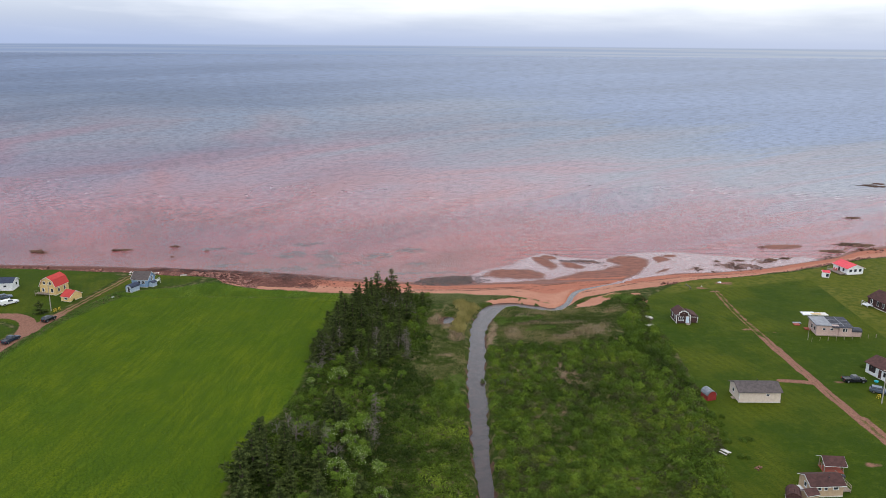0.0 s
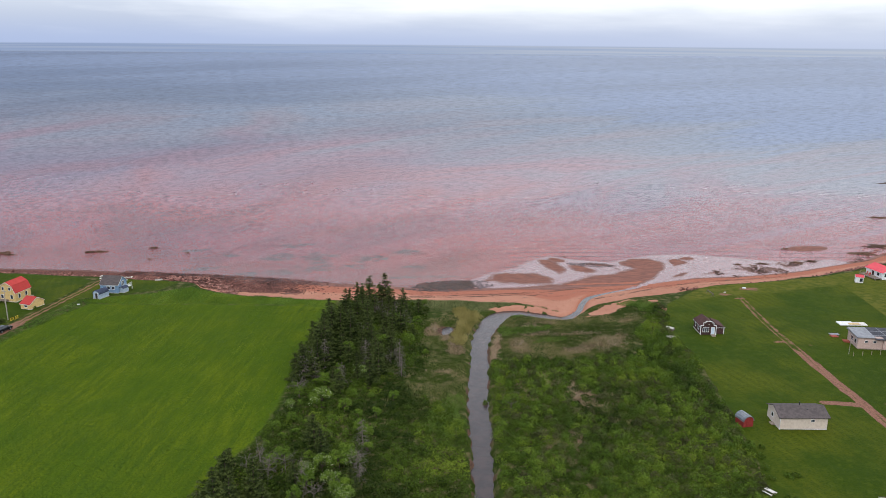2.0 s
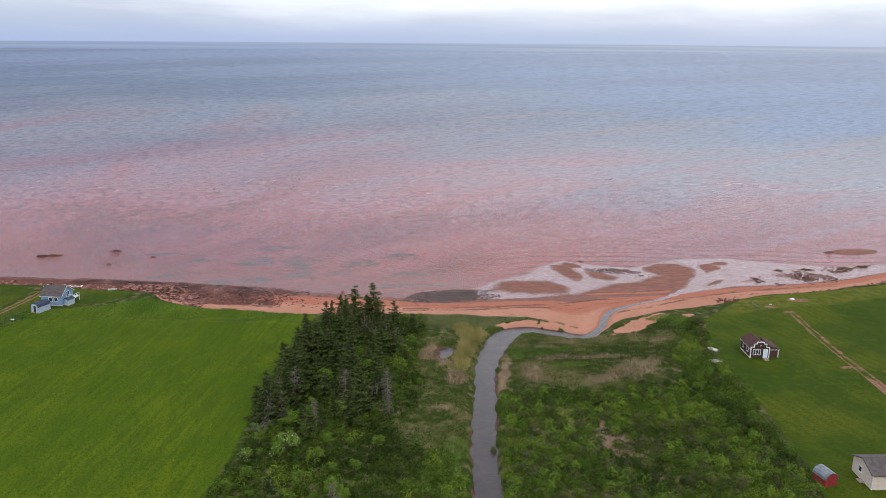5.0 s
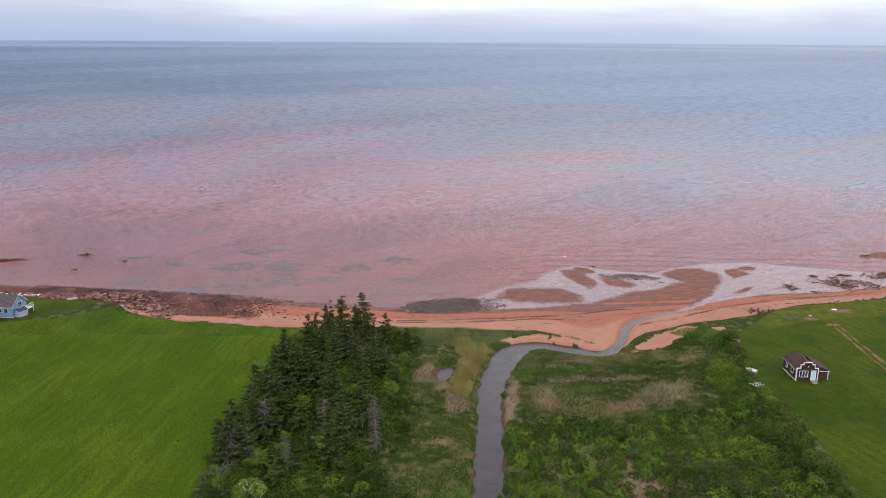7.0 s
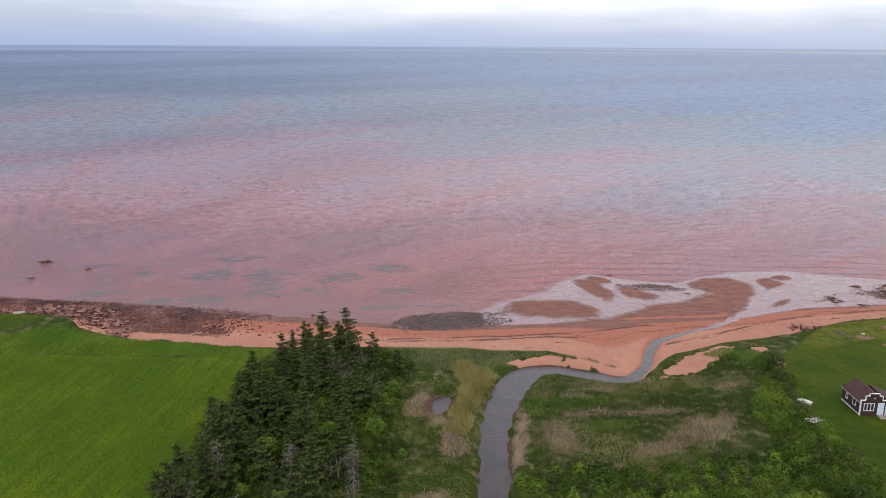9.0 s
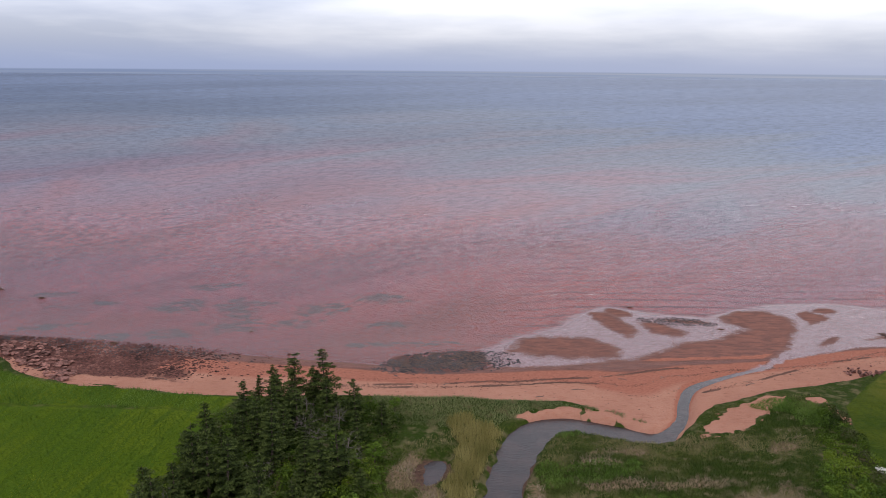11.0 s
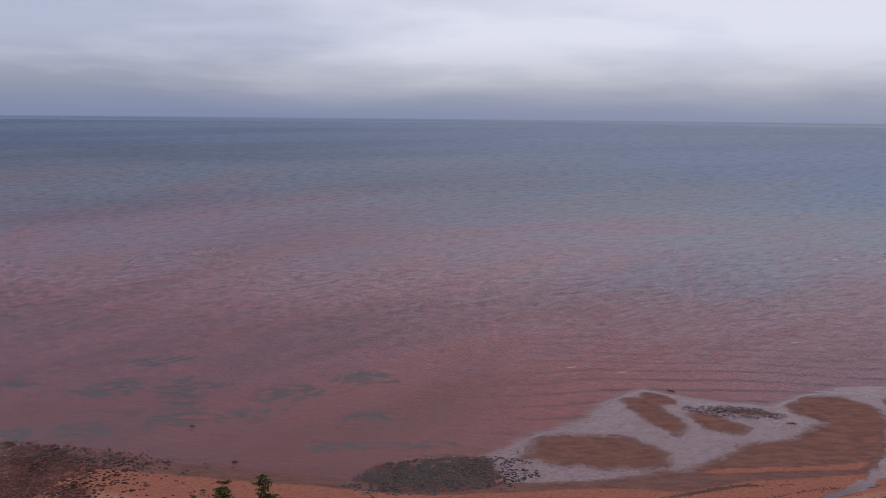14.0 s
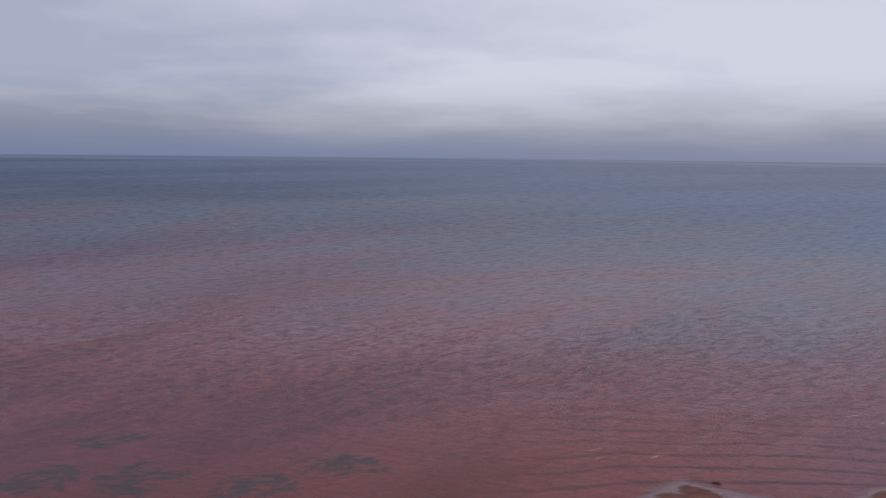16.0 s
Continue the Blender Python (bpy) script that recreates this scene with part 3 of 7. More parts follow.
BARS = [(91.5, 306.3, 3.2, 2.2, 20), (83, 285, 4, 1.0, 40), (96, 288, 5, 0.9, 20), (144, 323, 9, 4, 12), (42.5, 303, 3.6, 2.4, -50), (56, 297, 6, 1.5, -8)]
BAR_LOW = [(15, 276.5), (18, 284), (22, 286), (32.5, 285), (37.5, 280), (37, 275), (30, 272.6), (26, 273.0), (21, 273.8)]
BAR_SLANT = [(34.5, 303.5), (40.2, 302.5), (42.5, 296), (44.5, 289.5), (41, 285.4), (37.5, 292)]
BAR_SHORT = [(45, 297), (50.5, 296), (54.5, 290), (52.5, 286.5), (46.5, 289)]
FLATS = [(9, 277), (17, 286), (26.5, 293), (32.5, 303), (41, 309.5), (50, 304), (62, 301), (69, 307), (80, 312), (95, 314), (112, 308), (128, 304), (146, 308), (152, 302), (124, 289), (105, 283), (88, 281), (70, 273), (40, 270), (12, 267)]
WEED_BEDS = [(-61, 282.5, 13, 2.2, 8), (-83, 288, 9, 2.0, 18), (-78.5, 305, 4, 2.4, 0), (-88, 302, 4, 1.4, 0), (-61, 304, 7, 5, 10), (-44.7, 304, 7, 6.5, -20), (-57, 321, 7, 3.5, 20), (-45, 293, 7, 4.5, 10), (-43, 287, 6, 3.0, 10), (-56.5, 285.5, 5, 2.0, 0), (-26, 303, 7, 5, 20), (-30, 292, 7, 3, 15), (-10, 292, 6, 2.5, 0), (-6, 280, 14, 1.6, 6), (-95, 312, 6, 2, 10), (-14, 312, 8, 4, 0)]
TRACK_EAST = smooth_line([(91.5, 262), (92, 250), (91, 233), (91, 218), (91.5, 198), (92.3, 179), (93, 160), (93.5, 148), (94, 120), (95, -300)])
SPUR_EAST = smooth_line([(84, 180.5), (88, 180), (92.3, 179)])
ROAD_WEST = smooth_line([(-121, -300), (-120.5, 150), (-119.3, 196), (-119, 206), (-118, 214), (-116.2, 224), (-113, 244), (-110.5, 258), (-109, 270)])
ROAD_LANE = smooth_line([(-118.5, 208), (-121.5, 217), (-127, 222.5), (-135, 223.5), (-170, 222)])
POND = (1.5, 226.5, 2.0, 4.4, -14)
FIELD = [(-117.0, -300), (-115.5, 196), (-111.5, 221), (-104, 243), (-94, 241.5), (-70, 243), (-40, 242), (-33, 240), (-34.5, 207), (-34.2, 180), (-35.5, 165), (-39, 153), (-40, 139), (-40, -300)]
LAWN_EAST = [(53, -300), (53, 128), (60, 155), (62, 178), (63.5, 200), (62.5, 220), (64.5, 236), (68, 247), (76, 256), (84, 264), (104, 268.5), (128, 276), (166, 296), (300, 325), (600, 330), (600, -300)]
LAWN_WEST = [(-121.5, 219), (-118, 224), (-114, 246), (-111, 264), (-108, 267), (-98, 266), (-84, 264), (-88, 256), (-100, 250), (-108, 247), (-113, 230), (-116, 217)]
LAWN_WEST_2 = [(-400, 215), (-130, 219), (-122, 214), (-119.5, 222), (-116, 240), (-112.5, 264), (-120, 269), (-160, 273), (-400, 280)]
LAWN_WEST_3 = [(-400, 0), (-124, 150), (-122.5, 200), (-123, 212), (-130, 217), (-400, 216)]
BROW = [(-112, 246), (-104, 243), (-94, 241.5), (-70, 243), (-40, 242), (-33, 240), (-31, 247), (-52, 250.5), (-65, 252.5), (-74, 256.5), (-79, 260), (-90, 252), (-104, 247.5)]
WRACK = [np.array(p, float) for p in (
    [(-30, 257), (-15, 256.5), (2.9, 258.5), (13, 259.8), (23.3, 261.7), (31.9, 263.6), (39.8, 266.2), (46.7, 268.1), (53, 268.6)],
    [(-28, 254.5), (2.9, 256.4), (12.8, 257.8), (22, 259.6), (30, 260)],
    [(47.7, 255.7), (53.6, 258.4), (60.9, 262.6), (68.6, 267.1), (77.5, 271.8), (90, 276), (110, 281)],
)]
STRAW = [(4.0, 213, 2.6, 7, 0), (-1.5, 224, 2.6, 7, -8), (0, 197, 5, 1.6, 15),  (2, 219, 3.5, 3, 0), (14.6, 216, 1.8, 13, -10), (43, 216.5, 9, 5.5, 30), (24, 229, 4, 2, 0), (36, 222, 6, 2.0, 10), (52, 233, 3, 1.5, 20), (35, 210, 7, 3.0, 20), (28, 232, 6, 1.5, 5), (25, 160, 4, 9, -15), (34, 180, 6, 5, 0), (20, 214, 3, 6, 10), (20, 188, 2.5, 8, 0), (28, 165, 2, 5, 20), (29, 190, 2.5, 4, 30), (26, 222, 6, 1.5, 0), (55, 238, 2.5, 2, 0), (33, 183, 8, 4, -10), (25, 192.5, 3, 5, 0)]
BARE = [(49.8, 244.0, 9.6, 3.0, 42), (56.5, 249.6, 4.0, 2.2, 20), (20.5, 245.2, 6.0, 1.9, 14), (27.6, 245.0, 3.0, 2.0, -35), (65, 243.5, 1.3, 4.0, 10), (64.5, 250, 2.2, 1.4, 0), (-60, 252.0, 4, 0.8, -12), (-50, 250.6, 4, 0.7, 0)]


def edge_y(line, x):
    """The line's y at x, its corners rounded."""
    return sum(np.interp(np.asarray(x) + d, line[:, 0], line[:, 1]) for d in (-3, -1.5, 0, 1.5, 3)) / 5


def bars_at(x, y):
    wob = (uneven(x, y, 5.0, 3) - 0.5) * 0.35
    small = np.max([np.clip(oval(x, y, *b) + wob * 0.8, -1, 0.5) * min(1.0, b[3] / 3) for b in BARS], axis=0)
    main = np.max([soft_within(x, y, p, e) for p, e in ((BAR_MAIN, 2.8), (BAR_OUTER, 1.6), (BAR_LOW, 3.2), (BAR_SLANT, 2.4), (BAR_SHORT, 2.2))], axis=0) - 0.5 + wob * 0.9
    return np.maximum(small, np.clip(main * 0.7, -1, 0.35))


def height(x, y):
    """The lie of the land: meadow, low bank, beach, flats and the bed of the sea."""
    x, y = np.asarray(x, float), np.asarray(y, float)
    g = edge_y(GRASS_EDGE, x) + (uneven(x, y, 6.0, 1) - 0.5) * 1.6
    w = edge_y(WATER_EDGE, x)
    gap, half = line_gap(x, y, STREAM)
    half = half + (uneven(x, y, 2.2, 14) - 0.5) * 1.3 * (1 - ease(y, 235, 250))
    land = 2.35 + (uneven(x, y, 30.0, 2) - 0.5) * 0.7 + (uneven(x, y, 3.0, 4) - 0.5) * 0.18
    land = land - 1.25 * np.exp(-((gap / 13.0) ** 2)) * ease(y, 90, 200)
    t = np.clip((y - g) / np.maximum(w - g, 1.0), 0, 1)
    beach = 1.2 * (1 - t) ** 1.25 + (uneven(x, y, 4.0, 5) - 0.5) * 0.14 * (1 - t)
    beyond = np.maximum(y - w, 0)
    bed = np.maximum(-0.035 * beyond, -3.0)
    flats = soft_within(x, y, FLATS, 2.0)
    ripple = (uneven(x, y, 1.5, 6) - 0.5) * 0.09 + (uneven(x * 0.5, y, 4.0, 7) - 0.5) * 0.08
    lifted = 0.04 + np.clip(bars_at(x, y), -0.02, 0.3) * 0.4 + ripple * 0.2
    bed = bed * (1 - flats) + lifted * flats
    stony = oval(x, y, 2.5, 270.8, 16, 7.0, 11)
    bed = np.maximum(bed, np.where(stony > 0, -0.10 + 0.12 * np.clip(stony * 3, 0, 1) + ripple, -9))
    far_bar = oval(x, y, 144, 323, 9, 4, 12)
    bed = np.maximum(bed, np.clip(far_bar, -1, 0.4) * 0.9)
    shore = np.where(y > w, np.minimum(bed, beach + 0.12), np.maximum(beach, bed * flats))
    z = shore + (land - shore) * ease(g - y, -0.5, 1.1)
    # stream bed: steep banks in the meadow, easy slopes in the sand
    level = stream_level(y)
    sandy = ease(y - g, -3.0, 2.0)
    cut = ease(gap - half, -0.9 - 0.7 * sandy, 0.5 + 0.4 * sandy)
    cut = np.maximum(cut, ease(y, 262, 274))
    z = (level - 0.45) * (1 - cut) + z * cut
    p = oval(x, y, *POND) + (uneven(x, y, 3.0, 8) - 0.5) * 0.5
    return z - np.clip(p + 0.25, 0, 0.5) * 2.2


def stream_level(y):
    return 0.32 - 0.30 * ease(y, 235, 285)


def ground_z(x, y):
    return float(height(np.array([x]), np.array([y]))[0])


def spread(low, high, fine_low, fine_high, pitch, grow=1.22):
    """Grid lines: close together in the middle, wider and wider outside."""
    mid = list(np.arange(fine_low, fine_high + pitch / 2, pitch))
    for target, sign in ((low, -1), (high, 1)):
        gap, at, more = pitch, (mid[0] if sign < 0 else mid[-1]), []
        while (target - at) * sign > gap * 1.5:
            gap = min(gap * grow, 400)
            at += gap * sign
            more.append(at)
        more.append(target)
        mid = more[::-1] + mid if sign < 0 else mid + more
    return np.array(mid)


def sheet(xs, ys):
    x, y = np.meshgrid(xs, ys)
    n, m = len(ys), len(xs)
    i = np.arange(n * m).reshape(n, m)
    faces = np.stack([i[:-1, :-1], i[:-1, 1:], i[1:, 1:], i[1:, :-1]], -1).reshape(-1, 4)
    return x.ravel(), y.ravel(), faces


def build_ground():
    x, y, faces = sheet(spread(-4900, 4900, -172, 172, 0.6), spread(-1500, 4900, 112, 318, 0.6))
    z = height(x, y)
    g = edge_y(GRASS_EDGE, x) + (uneven(x, y, 6.0, 1) - 0.5) * 1.6
    w = edge_y(WATER_EDGE, x)
    gap, half = line_gap(x, y, STREAM)
    edge_noise = (uneven(x, y, 2.5, 9) - 0.5) * 2.0
    sand = ease(y - g + edge_noise * 0.6, -0.8, 0.6)
    for b in BARE:
        sand = np.maximum(sand, ease(oval(x, y, *b) + (uneven(x, y, 2.0, 10) - 0.5) * 0.8 + (uneven(x, y, 0.9, 17) - 0.5) * 0.6, -0.1, 0.35))
    near_bank = (1 - ease(gap - half, -0.1, 0.55)) * (1 - ease(y - g, -4, 1)) * ease(uneven(x, y, 4.0, 15), 0.3, 0.6) * (1 - ease(y, 230, 240))
    wet = ease(y - g, 1.0, 4.0) * (1 - ease(z, 0.06, 0.20))
    mud = np.maximum(near_bank * 0.9, 0.8 * ease(oval(x, y, 1.4, 225.5, 2.9, 6.5, -12) + edge_noise * 0.25, 0.0, 0.3))
    dry = np.max([ease(oval(x, y, *b) + (uneven(x, y, 3.5, 12) - 0.5) * 1.4, -0.3, 0.7) for b in STRAW], axis=0)
    t = (y - g) / np.maximum(w - g, 1.0)
    west = 1 - ease(x + (uneven(x, y, 5.0, 11) - 0.5) * 20, -58, -36)
    rubble = west * ease(y - g - 3.5 * ease(x, -84, -64), 0.5, 4.0) * (1 - ease(y - w, -1, 3)) * (1 - 0.8 * ease(x, -62, -30) * (1 - ease(t, 0.1, 0.5)))
    rubble = np.maximum(rubble, ease(x, 118, 150) * ease(y - g, 0.2, 1.5) * (1 - ease(y - g, 2.5, 5.0)) * 0.5)
    rubble = np.maximum(rubble, ease(oval(x, y, 3, 270.5, 14, 7, 8), 0, 0.3))
    track = np.zeros_like(x)
    for line, rut, halfw in ((TRACK_EAST, 0.7, 0.95), (ROAD_WEST, 0.75, 1.5)):
        d, _ = line_gap(x, y, line)
        worn = (1 - ease(np.abs(d - rut), 0.2, 0.6)) + 0.35 * (1 - ease(d, 1.0, 1.8))
        full = (1 - ease(d, halfw, halfw + 0.6)) * (1 - 0.5 * (1 - ease(d, 0.1, 0.4)) * (line is TRACK_EAST))
        firm = ease(213 - y, 0, 10) if line is TRACK_EAST else ease(232 - y, 0, 14)
        track = np.maximum(track, np.clip(worn * (1 - firm) * (0.43 if line is TRACK_EAST else 0.5) * (1 if line is not TRACK_EAST else ease(262 - y, 0, 12)) + full * firm, 0, 1))
    for line, halfw in ((SPUR_EAST, 0.45), (ROAD_LANE, 1.7)):
        d, _ = line_gap(x, y, line)
        track = np.maximum(track, 1 - ease(d, halfw, halfw + 1.0))
    track = np.maximum(track, ease(oval(x, y, -118.5, 212, 3.4, 4.6), 0, 0.3))
    for cx, cy, r in ((98, 180, 2.4), (89, 216, 3), (96, 214, 2), (86, 140, 3), (101, 183, 1.5), (88.5, 256, 4), (91.5, 252, 3), (98, 262, 6)):
        track = np.maximum(track, 0.6 * ease(oval(x, y, cx, cy, r, r * 0.5) + edge_noise * 0.3, 0.0, 0.8))
    turf = np.max([soft_within(x, y, p, 0.6) for p in (LAWN_EAST, LAWN_WEST, LAWN_WEST_2, LAWN_WEST_3)], axis=0)
    brow = soft_within(x, y, BROW, 1.5)
    crop = np.maximum(soft_within(x, y, FIELD, 1.8), brow * 0.75)
    film = ease(soft_within(x, y, FLATS, 2.0), 0.4, 0.9) * (1 - ease(bars_at(x, y) + (uneven(x, y, 3.0, 13) - 0.5) * 0.25, -0.25, 0.25))
    vein = (1 - ease(gap - half * 0.7 + (uneven(x, y, 2.0, 16) - 0.5) * 2.6, -0.3, 0.9)) * ease(y, 262, 270)
    film = np.maximum(film, vein) * ease(y - g, 3, 6)
    stony = oval(x, y, 2.5, 270.8, 15, 5.6, 11) + (uneven(x, y, 1.6, 62) - 0.5) * 1.2
    mud = np.maximum(mud, 0.75 * ease(stony, 0.0, 0.4))
    wrack = np.zeros_like(x)
    for line in WRACK:
        d, _ = line_gap(x, y + (uneven(x, y, 5.0, 23) - 0.5) * 1.4, line)
        wrack = np.maximum(wrack, (1 - ease(d, 0.05, 0.7)) * ease(uneven(x, y, 5.0, 24), 0.3, 0.6))
    sand_red = ease(y - g, 2.0, 5.0) * (1 - ease(z, 0.36, 0.62))
    rough = ease(x, 62, 84) * ease(y - g, -15, -9) + ease(x - 129.5 - (y - 256.6) * 0.07, -1.0, 1.0) * ease(x, 100, 110)
    rough = np.clip(rough, 0, 1) * turf
    attrs = {"rough": rough, "wrack": wrack, "damp": sand_red, "crop": crop, "turf": turf, "dry": dry * (1 - sand), "sand": sand, "wet": wet, "rubble": rubble, "mud": mud, "track": track, "film": film}
    # off the grass the other covers end
    for key in ("crop", "turf"):
        attrs[key] = attrs[key] * (1 - sand)
    me = fast_mesh("ground", np.stack([x, y, z], -1), faces, M_GROUND, attrs, smooth=True)
    return tagged(new("ground", me), "green meadow and lawns above a red sand beach", "ground", kind="structure")


def build_water():
    x, y, faces = sheet(spread(-4900, 4900, -190, 260, 1.5), spread(232, 4900, 255, 335, 1.0, 1.06))
    flats = soft_within(x, y, FLATS, 5.0)
    weed = np.max([ease(oval(x, y, b[0], b[1], b[2] * 1.35, b[3] * 1.5, b[4]), -0.1, 0.6) for b in WEED_BEDS], axis=0)
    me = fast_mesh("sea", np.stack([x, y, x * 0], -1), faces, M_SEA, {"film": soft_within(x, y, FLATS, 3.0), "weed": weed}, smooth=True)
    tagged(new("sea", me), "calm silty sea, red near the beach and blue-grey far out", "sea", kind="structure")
    line = STREAM[(STREAM[:, 1] > -50) & (STREAM[:, 1] < 270)]
    d = np.gradient(line[:, :2], axis=0)
    side = np.stack([d[:, 1], -d[:, 0]], -1) / np.linalg.norm(d, axis=1)[:, None]
    rows = []
    for k in np.linspace(-1, 1, 7):
        p = line[:, :2] + side * (line[:, 2:3] + 0.8) * k
        rows.append(np.column_stack([p, stream_level(line[:, 1])]))
    co = np.stack(rows, 1).reshape(-1, 3)
    n = len(line)
    i = np.arange(n * 7).reshape(n, 7)
    faces = np.stack([i[:-1, :-1], i[:-1, 1:], i[1:, 1:], i[1:, :-1]], -1).reshape(-1, 4)
    tagged(new("stream_water", fast_mesh("stream_water", co, faces, M_STREAM, smooth=True)), "still brown stream winding through the marsh to the beach", "stream", kind="structure")
    a = np.linspace(0, 2 * np.pi, 24, endpoint=False)
    c, s = math.cos(radians(POND[4])), math.sin(radians(POND[4]))
    u, v = np.cos(a) * (POND[2] + 1.2), np.sin(a) * (POND[3] + 1.2)
    co = np.stack([POND[0] + u * c - v * s, POND[1] + u * s + v * c, a * 0 + 0.62], -1)
    tagged(new("pond_water", fast_mesh("pond_water", co, np.arange(24)[None], M_STREAM)), "small still pool among dead reeds", "pond", kind="structure")


def breaking_wavelets():
    """Thin broken lines of white water on the swell off the flats."""
    rnd = np.random.default_rng(77)
    co, faces, tint = [], [], []
    for x, y, long in ((34, 369, 1.7), (29, 321, 1.3), (29, 317, 0.9), (39, 318.3, 1.2), (84, 342, 1.6), (88, 338, 0.8)):
        n = 14
        u = np.linspace(-1, 1, n)
        mid = np.stack([x + u * long, y + 0.35 * np.sin(u * 2.2) + 0.09 * u * long + rnd.normal(size=n) * 0.09], -1)
        wide = (1 - u**2) * rnd.uniform(0.03, 0.10, n) + 0.008
        start = sum(len(c) for c in co)
        co.append(np.stack([np.column_stack([mid[:, 0], mid[:, 1] - wide, wide * 0 + 0.012]), np.column_stack([mid[:, 0], mid[:, 1], wide * 0.2 + 0.016]), np.column_stack([mid[:, 0], mid[:, 1] + wide, wide * 0 + 0.012])], 1).reshape(-1, 3))
        for i in range(n - 1):
            if rnd.random() < 0.8:
                for k in (0, 1):
                    a = start + i * 3 + k
                    faces.append((a, a + 3, a + 4, a + 1))
        tint.append(np.full(n * 3, 0.6))
    me = fast_mesh("breaking_wavelets", np.concatenate(co), np.array(faces), M_FOAM, {"tint": np.concatenate(tint)})
    tagged(new("breaking_wavelets", me), "thin white lines of breaking wavelets on the red shallows", "waves", kind="stuff")


build_ground()
build_water()
breaking_wavelets()

# ------------------------------------------------------------------ plants
dice = np.random.default_rng(7)


def part(name, data, material_, parent, label=""):
    """Links a bmesh or a mesh as ONE object under a thing or a part."""
    if isinstance(data, bmesh.types.BMesh):
        me = bpy.data.meshes.new(name)
        data.to_mesh(me)
        data.free()
        me.materials.append(material_)
    else:
        me = data
    ob = new(name, me)
    ob.parent = parent
    return tagged(ob, label)


def scatter(poly, gap, jitter=0.45, keep=None):
    """Points on a shaken grid inside a polygon."""
    p = np.array(poly)
    xs, ys = np.arange(p[:, 0].min(), p[:, 0].max(), gap), np.arange(p[:, 1].min(), p[:, 1].max(), gap)
    x, y = [v.ravel() for v in np.meshgrid(xs, ys)]
    x, y = x + dice.uniform(-jitter, jitter, x.size) * gap, y + dice.uniform(-jitter, jitter, x.size) * gap
    ok = within(x, y, poly)
    if keep is not None:
        ok &= keep(x, y)
    return x[ok], y[ok]


def unit(v):
    return v / np.maximum(np.linalg.norm(v, axis=-1, keepdims=True), 1e-9)


def leaf_quads(centre, normal, size, tint, narrow=0.7):
    """One bent-up quad a leaf or clump."""
    n = len(centre)
    any_way = unit(dice.normal(size=(n, 3)))
    u = unit(np.cross(normal, any_way))
    v = np.cross(normal, u)
    s = np.asarray(size).reshape(-1, 1)
    lift = normal * s * 0.25
    co = np.stack([centre - u * s, centre - v * s * narrow + lift, centre + u * s, centre + v * s * narrow + lift], 1).reshape(-1, 3)
    return co, np.arange(4 * n).reshape(-1, 4), np.repeat(tint, 4)


def bushes(x, y, r, h, tint, leaves, size):
    """Leaf quads of many shrubs: uneven mounds of clumps."""
    n = len(x)
    z = height(x, y)
    who = np.repeat(np.arange(n), leaves)
    d = unit(dice.normal(size=(len(who), 3)) * (1, 1, 0.9))
    d[:, 2] = np.abs(d[:, 2]) - 0.12
    lump = 0.72 + 0.4 * hashed(np.floor(d[:, 0] * 2.2 + who * 3.1), np.floor(d[:, 1] * 2.2) + np.floor(d[:, 2] * 2.5) * 7, 5)
    rad = lump * dice.uniform(0.75, 1.05, len(who))
    c = np.stack([x[who] + d[:, 0] * r[who] * rad, y[who] + d[:, 1] * r[who] * rad, z[who] + 0.05 + np.maximum(d[:, 2], 0.0) * h[who] * rad], -1)
    normal = unit(d + dice.normal(size=d.shape) * 0.32)
    return leaf_quads(c, normal, dice.uniform(0.7, 1.3, len(who)) * size, np.clip(tint[who] + dice.normal(size=len(who)) * 0.08, 0, 1))


def blades(x, y, tall, wide, lean, tint, count):
    """Tufts of upright or lying blades, a thin triangle each."""
    n = len(x)
    z = height(x, y)
    who = np.repeat(np.arange(n), count)
    k = len(who)
    a = dice.uniform(0, 2 * np.pi, k)
    off = dice.normal(size=(k, 2)) * wide[who][:, None] * 1.6
    base = np.stack([x[who] + off[:, 0], y[who] + off[:, 1], z[who] - 0.03], -1)
    tip_a = dice.uniform(0, 2 * np.pi, k)
    t = tall[who] * dice.uniform(0.6, 1.1, k)
    l = lean * dice.uniform(0.4, 1.2, k)
    tip = base + np.stack([np.cos(tip_a) * np.sin(l) * t, np.sin(tip_a) * np.sin(l) * t, np.cos(l) * t + 0.04], -1)
    sidev = np.stack([np.cos(a), np.sin(a), a * 0], -1) * wide[who][:, None] * 0.5
    co = np.stack([base - sidev, base + sidev, tip], 1).reshape(-1, 3)
    return co, np.arange(3 * k).reshape(-1, 3), np.repeat(np.clip(tint[who] + dice.normal(size=k) * 0.08, 0, 1), 3)


def stuff(name, built, mat, label, category):
    co, faces, tint = built
    return tagged(new(name, fast_mesh(name, co, faces, mat, {"tint": tint})), label, category, kind="stuff")


def off_water(x, y):
    gap, half = line_gap(x, y, STREAM)
    return (gap > half + 0.05) & (oval(x, y, *POND) < -0.15)


